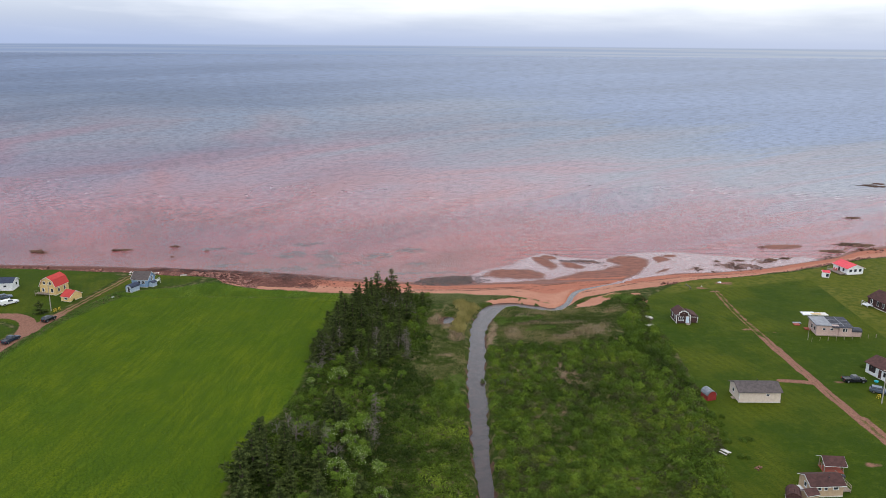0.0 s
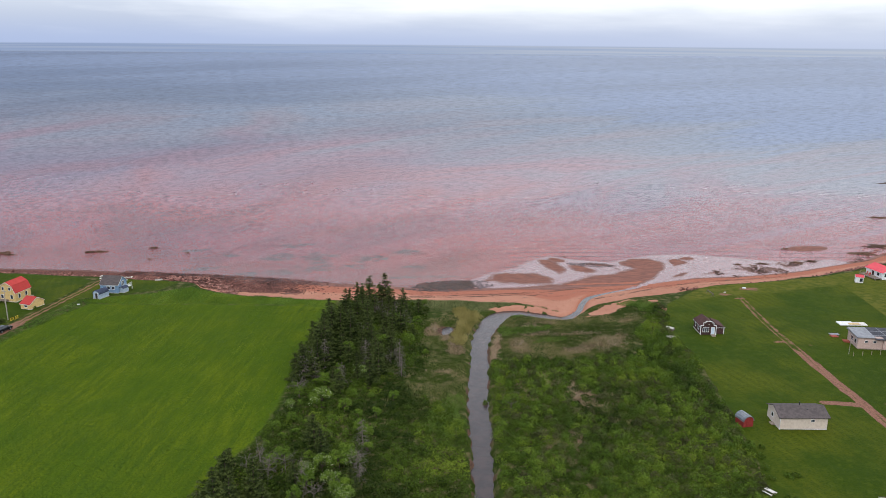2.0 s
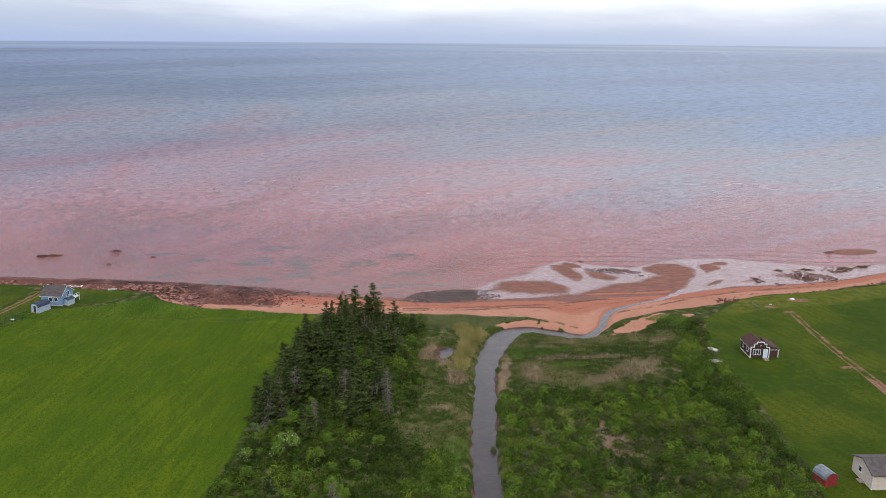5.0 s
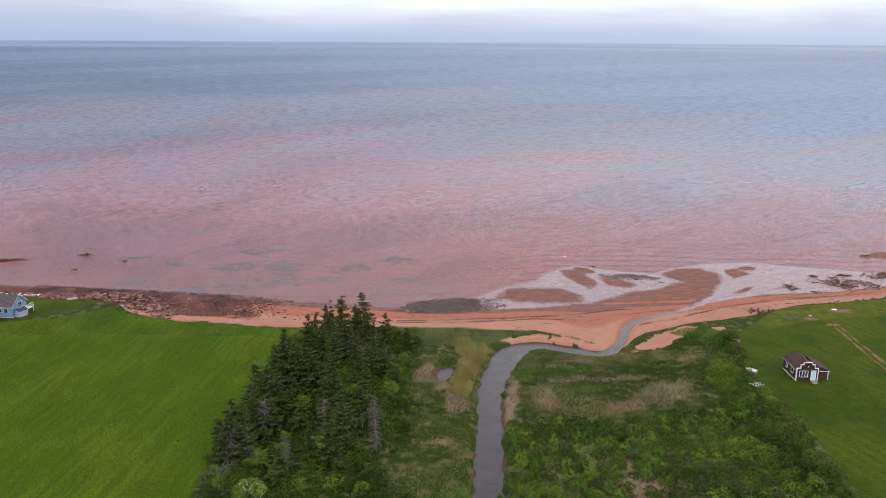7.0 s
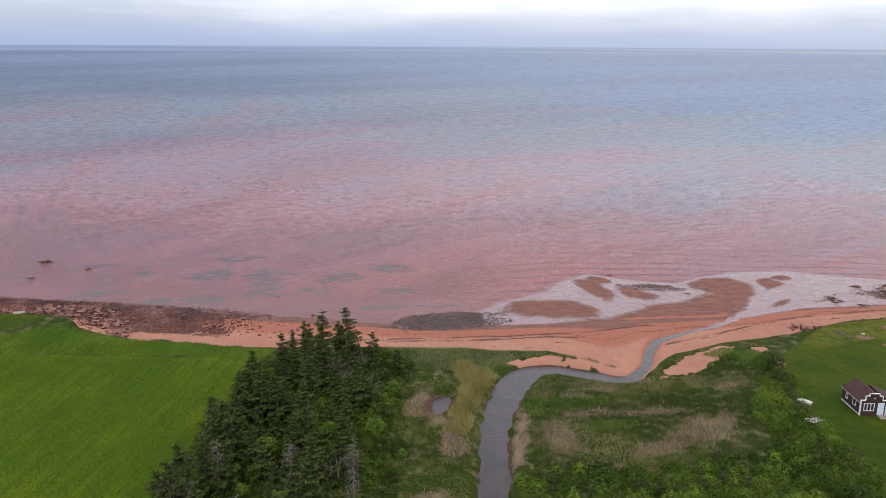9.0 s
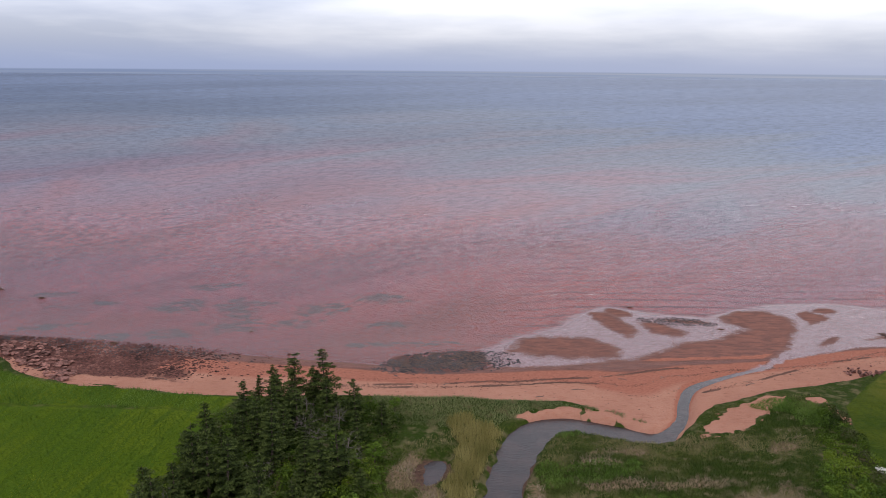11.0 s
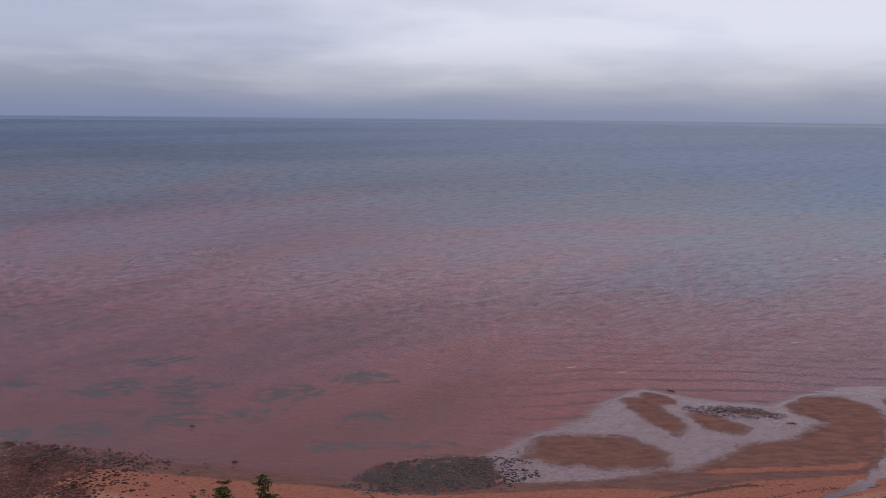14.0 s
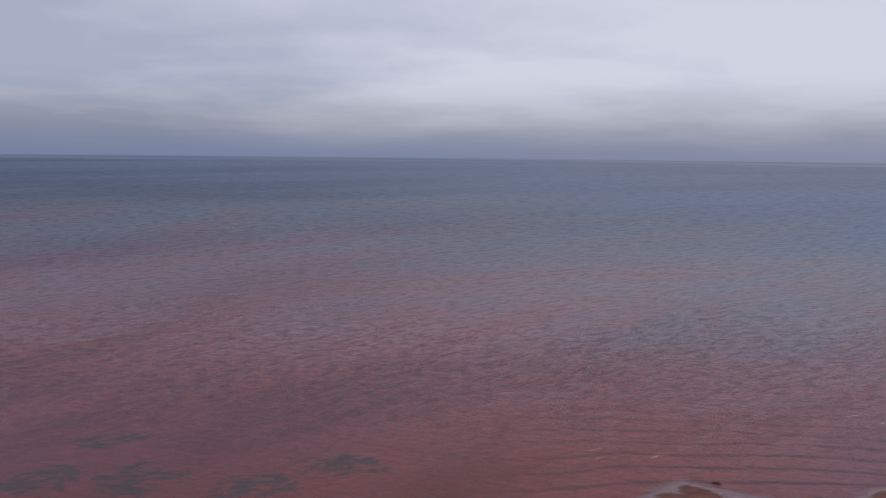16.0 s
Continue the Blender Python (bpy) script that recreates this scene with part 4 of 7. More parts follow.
WOOD = [(-39.5, 95), (-39, 139), (-38, 152), (-34.5, 164), (-33.5, 180), (-34, 205), (-32, 238), (-28, 246), (-9, 247), (-4, 240), (-3.5, 228), (-5, 215), (-3, 200), (-9, 190), (-4, 182), (3, 178), (5.8, 165), (5.8, 95)]
SCRUB = [(11, 95), (11.3, 165), (12.5, 190), (13.5, 204), (22, 206), (30, 203), (40, 206), (50, 208), (53, 222), (58, 232), (63, 246), (66, 248), (64.5, 236), (62.3, 220), (63, 200), (61.5, 178), (59.5, 155), (53, 128), (52, 95)]
MARSH = [(15.5, 203), (16, 228), (19.5, 239), (24, 240), (32, 237), (37, 235), (42, 240), (47, 248), (58, 251), (66, 252), (63, 246), (57, 232), (52, 222), (49, 208), (40, 205), (30, 202), (22, 205)]
LEFT_MARSH = [(-10, 178), (5.8, 178), (6.2, 200), (7.5, 222), (11, 238), (6, 240), (-3, 232), (-5, 215), (-4, 200)]
DUNE = [(-9, 238), (-9, 250), (14, 250), (24, 248), (29, 243), (26, 245.2), (20, 246.8), (13, 243), (10, 239)]


def plant_cover():
    # low shrubs east of the stream
    x, y = scatter(SCRUB, 1.9, keep=lambda p, q: off_water(p, q) & (np.maximum(oval(p, q, 33, 183, 8, 4, -10), oval(p, q, 25, 192.5, 3, 5)) < dice.uniform(-0.2, 0.9, p.size)))
    lime = np.maximum(ease(oval(x, y, 53, 222, 8, 20, -10), 0, 0.5), ease(oval(x, y, 47, 158, 13, 16, 20), 0, 0.5))
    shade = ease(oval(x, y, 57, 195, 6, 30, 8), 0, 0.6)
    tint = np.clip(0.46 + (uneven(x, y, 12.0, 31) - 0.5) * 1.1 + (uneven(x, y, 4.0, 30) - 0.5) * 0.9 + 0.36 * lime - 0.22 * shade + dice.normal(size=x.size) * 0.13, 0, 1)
    h = 0.5 + 1.1 * uneven(x, y, 4.5, 32) ** 1.5 + dice.uniform(0, 0.7, x.size) ** 1.5 + 0.9 * shade
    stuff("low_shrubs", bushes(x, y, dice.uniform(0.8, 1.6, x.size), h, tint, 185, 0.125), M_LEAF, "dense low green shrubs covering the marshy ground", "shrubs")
    x, y = scatter(SCRUB, 4.2, keep=lambda p, q: off_water(p, q) & (uneven(p, q, 14.0, 71) - 0.5 * ease(oval(p, q, 53, 222, 8, 20, -10), 0, 0.3) > 0.42))
    stuff("brown_bushes", bushes(x, y, dice.uniform(1.0, 1.9, x.size), dice.uniform(1.3, 2.4, x.size), dice.uniform(0.1, 0.8, x.size), 320, 0.125), M_BROWNLEAF, "dull brownish-green bushes standing above the low shrubs", "shrubs")
    x, y = scatter(SCRUB, 2.9, keep=lambda p, q: off_water(p, q) & (uneven(p, q, 11.0, 72) + 0.25 * ease(oval(p, q, 57, 200, 6, 36, 8), 0, 0.4) > 0.45))
    edge = ease(oval(x, y, 57, 200, 5, 34, 8), 0, 0.6)
    stuff("leafy_bushes", bushes(x, y, dice.uniform(1.0, 1.9, x.size) * (1 + 0.25 * edge), dice.uniform(1.3, 2.4, x.size) * (1 + 0.3 * edge), np.clip(dice.uniform(0.15, 0.95, x.size) - 0.25 * edge, 0, 1), 320, 0.13), M_BRIGHT, "rounded green bushes standing above the low shrubs", "shrubs")
    # undergrowth of the wood
    x, y = scatter(WOOD, 1.9, keep=off_water)
    # tint lowered throughout: the trees' shade is put into the leaf colour
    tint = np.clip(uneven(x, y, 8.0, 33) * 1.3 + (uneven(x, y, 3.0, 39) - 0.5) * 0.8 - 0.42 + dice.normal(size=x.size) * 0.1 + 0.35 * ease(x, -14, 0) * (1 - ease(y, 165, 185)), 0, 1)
    h = 0.6 + 1.5 * uneven(x, y, 5.0, 34) + dice.uniform(0, 1.1, x.size)
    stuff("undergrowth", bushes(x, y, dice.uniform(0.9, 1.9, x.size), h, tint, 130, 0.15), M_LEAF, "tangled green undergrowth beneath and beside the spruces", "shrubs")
    # marsh grass, dead reeds, golden reeds, dune grass
    x, y = scatter(MARSH, 0.42, keep=off_water)
    bare = np.max([oval(x, y, *b) for b in BARE], axis=0)
    x, y = x[bare < 0], y[bare < 0]
    tint = np.clip((uneven(x, y, 9.0, 35) - 0.5) * 2.2 + (uneven(x, y, 2.5, 78) - 0.5) * 0.9 + 0.32, 0, 1)
    stuff("marsh_grass", blades(x, y, 0.3 + 0.4 * uneven(x, y, 5.0, 36), np.full(x.size, 0.08), 0.75, tint, 5), M_GRASS, "rough green marsh grass by the stream mouth", "grass")
    x, y = scatter(LEFT_MARSH, 0.5, keep=off_water)
    tint = np.clip((uneven(x, y, 6.0, 37) - 0.5) * 1.5 + (uneven(x, y, 1.6, 81) - 0.5) * 0.9 + 0.5, 0, 1)
    stuff("streamside_grass", blades(x, y, 0.3 + 0.35 * uneven(x, y, 4.0, 38), np.full(x.size, 0.08), 0.8, tint, 5), M_GRASS, "patchy green and brown grass along the stream bank", "grass")
    xs, ys = [], []
    for b in STRAW:
        u, v = scatter([(b[0] - b[2] * 1.2, b[1] - b[3] * 1.2), (b[0] + b[2] * 1.2, b[1] - b[3] * 1.2), (b[0] + b[2] * 1.2, b[1] + b[3] * 1.2), (b[0] - b[2] * 1.2, b[1] + b[3] * 1.2)], 0.36, keep=lambda p, q: off_water(p, q) & (oval(p, q, *b) + (uneven(p, q, 3.5, 12) - 0.5) * 1.4 > dice.uniform(0.0, 1.1, p.size)))
        xs.append(u), ys.append(v)
    x, y = np.concatenate(xs), np.concatenate(ys)
    stuff("dead_reeds", blades(x, y, np.full(x.size, 1.0), np.full(x.size, 0.09), 1.35, np.clip(uneven(x, y, 3.0, 40) * 1.3 - 0.15, 0, 1), 4), M_STRAW, "flattened mats of grey-brown dead reeds", "reeds")
    REEDS = [(2, 216), (6.3, 213), (7.8, 223), (9.2, 230), (12, 236.5), (10, 241.5), (6, 243.5), (3, 241), (4.6, 234), (4.2, 226)]
    x, y = scatter(REEDS, 0.3, keep=lambda p, q: off_water(p, q) & (soft_within(p, q, REEDS, 1.6) + (uneven(p, q, 1.8, 73) - 0.5) * 0.9 > 0.6))
    stuff("golden_reeds", blades(x, y, 1.1 + 0.8 * uneven(x, y, 3.0, 41), np.full(x.size, 0.06), 0.3, np.clip(uneven(x, y, 3.0, 42) * 1.2, 0, 1), 5), M_REED, "stand of tall golden reeds on the stream bank", "reeds")
    x, y = scatter(DUNE, 0.33, keep=lambda p, q: off_water(p, q) & (np.max([oval(p, q, *b) for b in BARE], axis=0) < 0))
    stuff("dune_grass", blades(x, y, 0.3 + 0.3 * uneven(x, y, 3.0, 43), np.full(x.size, 0.055), 0.7, np.clip(uneven(x, y, 5.0, 44) * 1.2 - 0.1, 0, 1), 6), M_DUNE, "grey-green dune grass behind the beach", "grass")
    xs, ys = [], []
    for b in ((26, 247.5, 3.0, 1.2, -20), (31, 245.5, 2.6, 0.9, -35), (34, 243.0, 1.8, 0.8, -40), (20, 249, 3.5, 0.9, 0)):
        u, v = scatter([(b[0] - b[2], b[1] - b[2]), (b[0] + b[2], b[1] - b[2]), (b[0] + b[2], b[1] + b[2]), (b[0] - b[2], b[1] + b[2])], 0.36, keep=lambda p, q: off_water(p, q) & (oval(p, q, *b) + (uneven(p, q, 1.2, 79) - 0.5) * 1.2 > 0.25))
        xs.append(u), ys.append(v)
    x, y = np.concatenate(xs), np.concatenate(ys)
    stuff("spit_tufts", blades(x, y, np.full(x.size, 0.45), np.full(x.size, 0.06), 0.6, np.clip(uneven(x, y, 2.0, 80), 0, 0.7), 6), M_DUNE, "thin green tufts of dune grass on the sandy spit", "grass")
    # long grass on the brow of the bank and along the field's headland
    x, y = scatter(BROW, 0.5, keep=lambda p, q: soft_within(p, q, BROW, 2.0) + (uneven(p, q, 3.0, 74) - 0.5) > 0.5)
    tall = 0.25 + 0.55 * uneven(x, y, 4.0, 45)
    stuff("headland_grass", blades(x, y, tall, np.full(x.size, 0.085), 0.7, np.clip(uneven(x, y, 6.0, 46) * 1.2, 0, 1), 4), M_RANK, "long rank grass on the brow above the beach", "grass")
    # lush patches by the stream
    xs, ys = [], []
    for b in ((1.5, 172, 4.5, 9, 0), (3.5, 181, 3, 5, 0), (24, 226, 7, 4, 15), (57, 248, 5, 3, 30), (61, 243, 4, 4, 0), (21, 238.5, 4.5, 2.0, 10), (60.5, 246.5, 4.5, 3.0, 30), (18, 226, 2.5, 5, 0), (29, 217, 5, 2, 20)):
        u, v = scatter([(b[0] - b[2], b[1] - b[3]), (b[0] + b[2], b[1] - b[3]), (b[0] + b[2], b[1] + b[3]), (b[0] - b[2], b[1] + b[3])], 0.4, keep=lambda p, q: off_water(p, q) & (oval(p, q, *b) + (uneven(p, q, 2.5, 76) - 0.5) > 0.15))
        xs.append(u), ys.append(v)
    x, y = np.concatenate(xs), np.concatenate(ys)
    stuff("lush_grass", blades(x, y, np.full(x.size, 0.5), np.full(x.size, 0.11), 0.9, np.clip(uneven(x, y, 3.0, 77) + 0.2, 0, 1), 7), M_RANK, "lush bright green grass and herbs by the stream", "grass")
    VERGE = [(-117.5, 150), (-115.5, 150), (-114, 196), (-110.5, 220), (-103, 243), (-108, 247), (-112.5, 228), (-116, 208), (-117.3, 190)]
    x, y = scatter(VERGE, 0.55)
    stuff("verge_grass", blades(x, y, 0.3 + 0.4 * uneven(x, y, 4.0, 47), np.full(x.size, 0.10), 0.7, np.clip(uneven(x, y, 5.0, 48), 0, 1), 6), M_RANK, "long dark grass on the verge beside the dirt road", "grass")
    # hay crop
    HAY = [(-115, 120), (-115, 196), (-111, 221), (-103.5, 242.5), (-94, 241), (-70, 242.5), (-40, 241.5), (-33.5, 239.5), (-35, 207), (-34.8, 180), (-36, 165), (-39.5, 153), (-40.5, 139), (-40.5, 120)]
    x, y = scatter(HAY, 0.56, keep=lambda p, q: soft_within(p, q, HAY, 2.0) + (uneven(p, q, 3.0, 75) - 0.5) * 1.2 > 0.6)
    along, beside = y, x - y * 0.07
    rows = uneven(beside, along / 14.0, 1.2, 49) * 0.6 + uneven(beside, along / 6.0, 3.6, 52) * 0.4
    tint = np.clip(0.45 + 1.4 * (rows - 0.5) + 0.7 * (uneven(x, y, 22.0, 50) - 0.5) + 0.5 * (uneven(x, y, 1.6, 53) - 0.5), 0, 1)
    stuff("hay_crop", blades(x, y, 0.24 + 0.16 * uneven(x, y, 2.0, 51), np.full(x.size, 0.11), 1.0, tint, 4), M_CROP, "bright green hay crop standing in the field", "crop")


def tube(bm, a, b, r0, r1, sides=6):
    """A tapered limb from a to b."""
    a, b = Vector(a), Vector(b)
    d = (b - a).normalized()
    u = d.orthogonal().normalized()
    v = d.cross(u)
    rings = []
    for p, r in ((a, r0), (b, r1)):
        rings.append([bm.verts.new(p + (u * math.cos(t) + v * math.sin(t)) * r) for t in [2 * math.pi * i / sides for i in range(sides)]])
    for i in range(sides):
        j = (i + 1) % sides
        bm.faces.new((rings[0][i], rings[0][j], rings[1][j], rings[1][i]))
    bm.faces.new(rings[1])
    bm.faces.new(rings[0][::-1])
    return bm


def spruce(tall, seed, girth=0.22, bare=0.12, thin=0.0):
    """A wind-worn spruce: tapered trunk, whorls of drooping boughs with sprays of needles."""
    rnd = np.random.default_rng(seed)
    root = new("spruce_tree")
    bm = bmesh.new()
    lean = rnd.normal(size=2) * 0.02 * tall
    cuts = [0, 0.3, 0.6, 1.0]
    for c0, c1 in zip(cuts[:-1], cuts[1:]):
        tube(bm, (lean[0] * c0, lean[1] * c0, tall * c0 - (0.3 if c0 == 0 else 0)), (lean[0] * c1, lean[1] * c1, tall * c1), 0.028 * tall * (1 - c0) + 0.02, 0.028 * tall * (1 - c1) + 0.02, 7)
    centres, normals, sizes, tints = [], [], [], []
    level = bare
    while level < 0.985:
        full = girth * tall * (1 - level) ** 0.66 * rnd.uniform(0.55, 1.15) + 0.12
        windward = rnd.uniform(0, 2 * np.pi)
        for k in range(rnd.integers(6, 9)):
            if rnd.random() < thin:
                continue
            a = rnd.uniform(0, 2 * np.pi)
            length = full * rnd.uniform(0.55, 1.15) * (1 + 0.3 * math.cos(a - windward))
            drop = rnd.uniform(0.12, 0.4) * (1 - level * 0.9)
            out = np.array([math.cos(a), math.sin(a), 0])
            side = np.array([-math.sin(a), math.cos(a), 0])
            start = np.array([lean[0] * level, lean[1] * level, tall * level])
            n = max(3, int(length / 0.15))
            for s in np.linspace(0.18, 1.0, n):
                p = start + out * length * s + np.array([0, 0, -drop * length * s + 0.16 * length * s * s * (1 if s > 0.7 else 0.6)])
                width = 0.36 * length * (1.15 - s) + 0.1
                for q in (-1, 1):
                    centres.append(p + side * q * width * rnd.uniform(0.3, 0.9) + rnd.normal(size=3) * 0.05)
                    normals.append(np.array([0, 0, 1.0]) + out * 0.35 + side * q * 0.5 + rnd.normal(size=3) * 0.35)
                    sizes.append(rnd.uniform(0.18, 0.32) + 0.03 * length)
                    # needles darker near the trunk, lighter towards the bough's tip
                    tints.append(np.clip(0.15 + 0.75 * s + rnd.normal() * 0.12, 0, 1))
        level += rnd.uniform(0.5, 0.9) / tall
    trunk = part("trunk", bm, M_BARK, root)
    centres, normals = np.array(centres), unit(np.array(normals))
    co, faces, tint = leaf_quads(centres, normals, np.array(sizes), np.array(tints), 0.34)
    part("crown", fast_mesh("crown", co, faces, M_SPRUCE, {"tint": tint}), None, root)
    return root


def dead_spruce(tall, seed, girth=0.36):
    """A dead spruce: grey trunk and bare drooping twigs."""
    rnd = np.random.default_rng(seed)
    root = new("dead_spruce_tree")
    bm = bmesh.new()
    tube(bm, (0, 0, -0.3), (0, 0, tall * 0.5), 0.014 * tall, 0.009 * tall, 6)
    tube(bm, (0, 0, tall * 0.5), (0.1, 0, tall), 0.009 * tall, 0.012, 6)
    part("trunk", bm, M_DEAD, root)
    bm = bmesh.new()
    level = 0.12
    while level < 0.97:
        full = (girth * tall * (1 - level) ** 0.6 + 0.15) * rnd.uniform(0.5, 1.15)
        for k in range(rnd.integers(4, 7)):
            a, length = rnd.uniform(0, 2 * np.pi), full * rnd.uniform(0.55, 1.15)
            out = Vector((math.cos(a), math.sin(a), rnd.uniform(-0.45, 0.1)))
            p0 = Vector((0, 0, tall * level))
            p1 = p0 + out * length
            tube(bm, p0, p1, 0.026, 0.01, 3)
            for s in (0.3, 0.45, 0.6, 0.75, 0.88, 0.98):
                q = p0.lerp(p1, s)
                turn = Vector((-out.y, out.x, 0)) * rnd.choice([-1, 1])
                tube(bm, q, q + (out * 0.5 + turn * 0.8 + Vector((0, 0, rnd.uniform(-0.9, 0.2)))) * length * 0.42 * rnd.uniform(0.5, 1.1), 0.022, 0.01, 3)
        level += rnd.uniform(0.35, 0.55) / tall
    tagged(part("bare_crown", bm, M_DEAD, root, "bare grey branches and twigs"), kind="stuff")
    return root


def snag(tall, seed):
    """A fallen-apart dead tree: a crooked pale stem with long forking limbs."""
    rnd = np.random.default_rng(seed)
    root = new("dead_tree")
    bm = bmesh.new()
    tube(bm, (0, 0, -0.3), (0.3, 0.1, tall * 0.75), 0.10, 0.05, 6)
    part("trunk", bm, M_DEAD, root)
    bm = bmesh.new()

    def fork(p, d, length, r, depth):
        q = p + d * length
        tube(bm, p, q, r, r * 0.6, 4)
        if depth:
            for _ in range(3):
                e = (d + Vector(rnd.normal(size=3)) * 0.55).normalized()
                fork(p.lerp(q, rnd.uniform(0.45, 1.0)), e, length * rnd.uniform(0.5, 0.75), r * 0.55, depth - 1)

    for _ in range(11):
        a = rnd.uniform(0, 2 * np.pi)
        fork(Vector((0.15, 0.05, tall * rnd.uniform(0.2, 0.72))), Vector((math.cos(a), math.sin(a), rnd.uniform(-0.1, 0.9))).normalized(), tall * rnd.uniform(0.18, 0.34), 0.034, 3)
    tagged(part("bare_crown", bm, M_DEAD, root, "forking bleached branches"), kind="stuff")
    return root


def broadleaf(tall, wide, seed, mat, blossom=0, name="broadleaf_tree"):
    """A small leafy tree: trunk, limbs and a crown of many clumps with gaps."""
    rnd = np.random.default_rng(seed)
    root = new(name)
    bm = bmesh.new()
    tube(bm, (0, 0, -0.3), (0, 0, tall * 0.45), 0.035 * tall, 0.02 * tall, 7)
    heads = []
    for k in range(16):
        a, e = rnd.uniform(0, 2 * np.pi), rnd.uniform(0.05, 1.0)
        r = wide * math.sqrt(max(0.0, 1 - (e - 0.25) ** 2 * 1.2)) * rnd.uniform(0.45, 0.85)
        p = np.array([math.cos(a) * r, math.sin(a) * r, tall * (0.3 + 0.6 * e)])
        heads.append((p, rnd.uniform(0.3, 0.5) * wide))
        tube(bm, (0, 0, tall * rnd.uniform(0.2, 0.45)), p, 0.012 * tall, 0.02, 4)
    part("trunk", bm, M_BARK, root)

    def cloud(count, size, grow, mean):
        c, n, t = [], [], []
        for p, r in heads:
            d = unit(rnd.normal(size=(count, 3)))
            d[:, 2] = np.where(d[:, 2] < -0.3, -d[:, 2], d[:, 2])
            c.append(p + d * r * rnd.uniform(0.75, 1.05, (count, 1)) * grow * (1, 1, 0.8))
            n.append(unit(d + rnd.normal(size=d.shape) * 0.4 + (0, 0, 0.3)))
            # upward sides of each clump lighter: light from above put into the tint
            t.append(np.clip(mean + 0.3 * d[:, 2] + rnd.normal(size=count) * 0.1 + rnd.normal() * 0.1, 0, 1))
        return leaf_quads(np.concatenate(c), np.concatenate(n), rnd.uniform(0.7, 1.3, count * len(heads)) * size, np.concatenate(t))

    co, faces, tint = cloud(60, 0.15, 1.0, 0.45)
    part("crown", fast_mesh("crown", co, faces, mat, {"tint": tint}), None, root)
    if blossom:
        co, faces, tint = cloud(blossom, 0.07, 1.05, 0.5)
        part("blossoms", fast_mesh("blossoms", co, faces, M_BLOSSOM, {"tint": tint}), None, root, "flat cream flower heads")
    return root


def place(kinds, x, y, size=1.0, turn=None, sink=0.0):
    """A copy of one of the kinds on the ground."""
    k = kinds[int(dice.integers(len(kinds)))]
    a = dice.uniform(0, 360) if turn is None else turn
    return copy_thing(k, pose(x, y, ground_z(x, y) - sink, 0, 0, a) @ Matrix.Scale(size, 4))


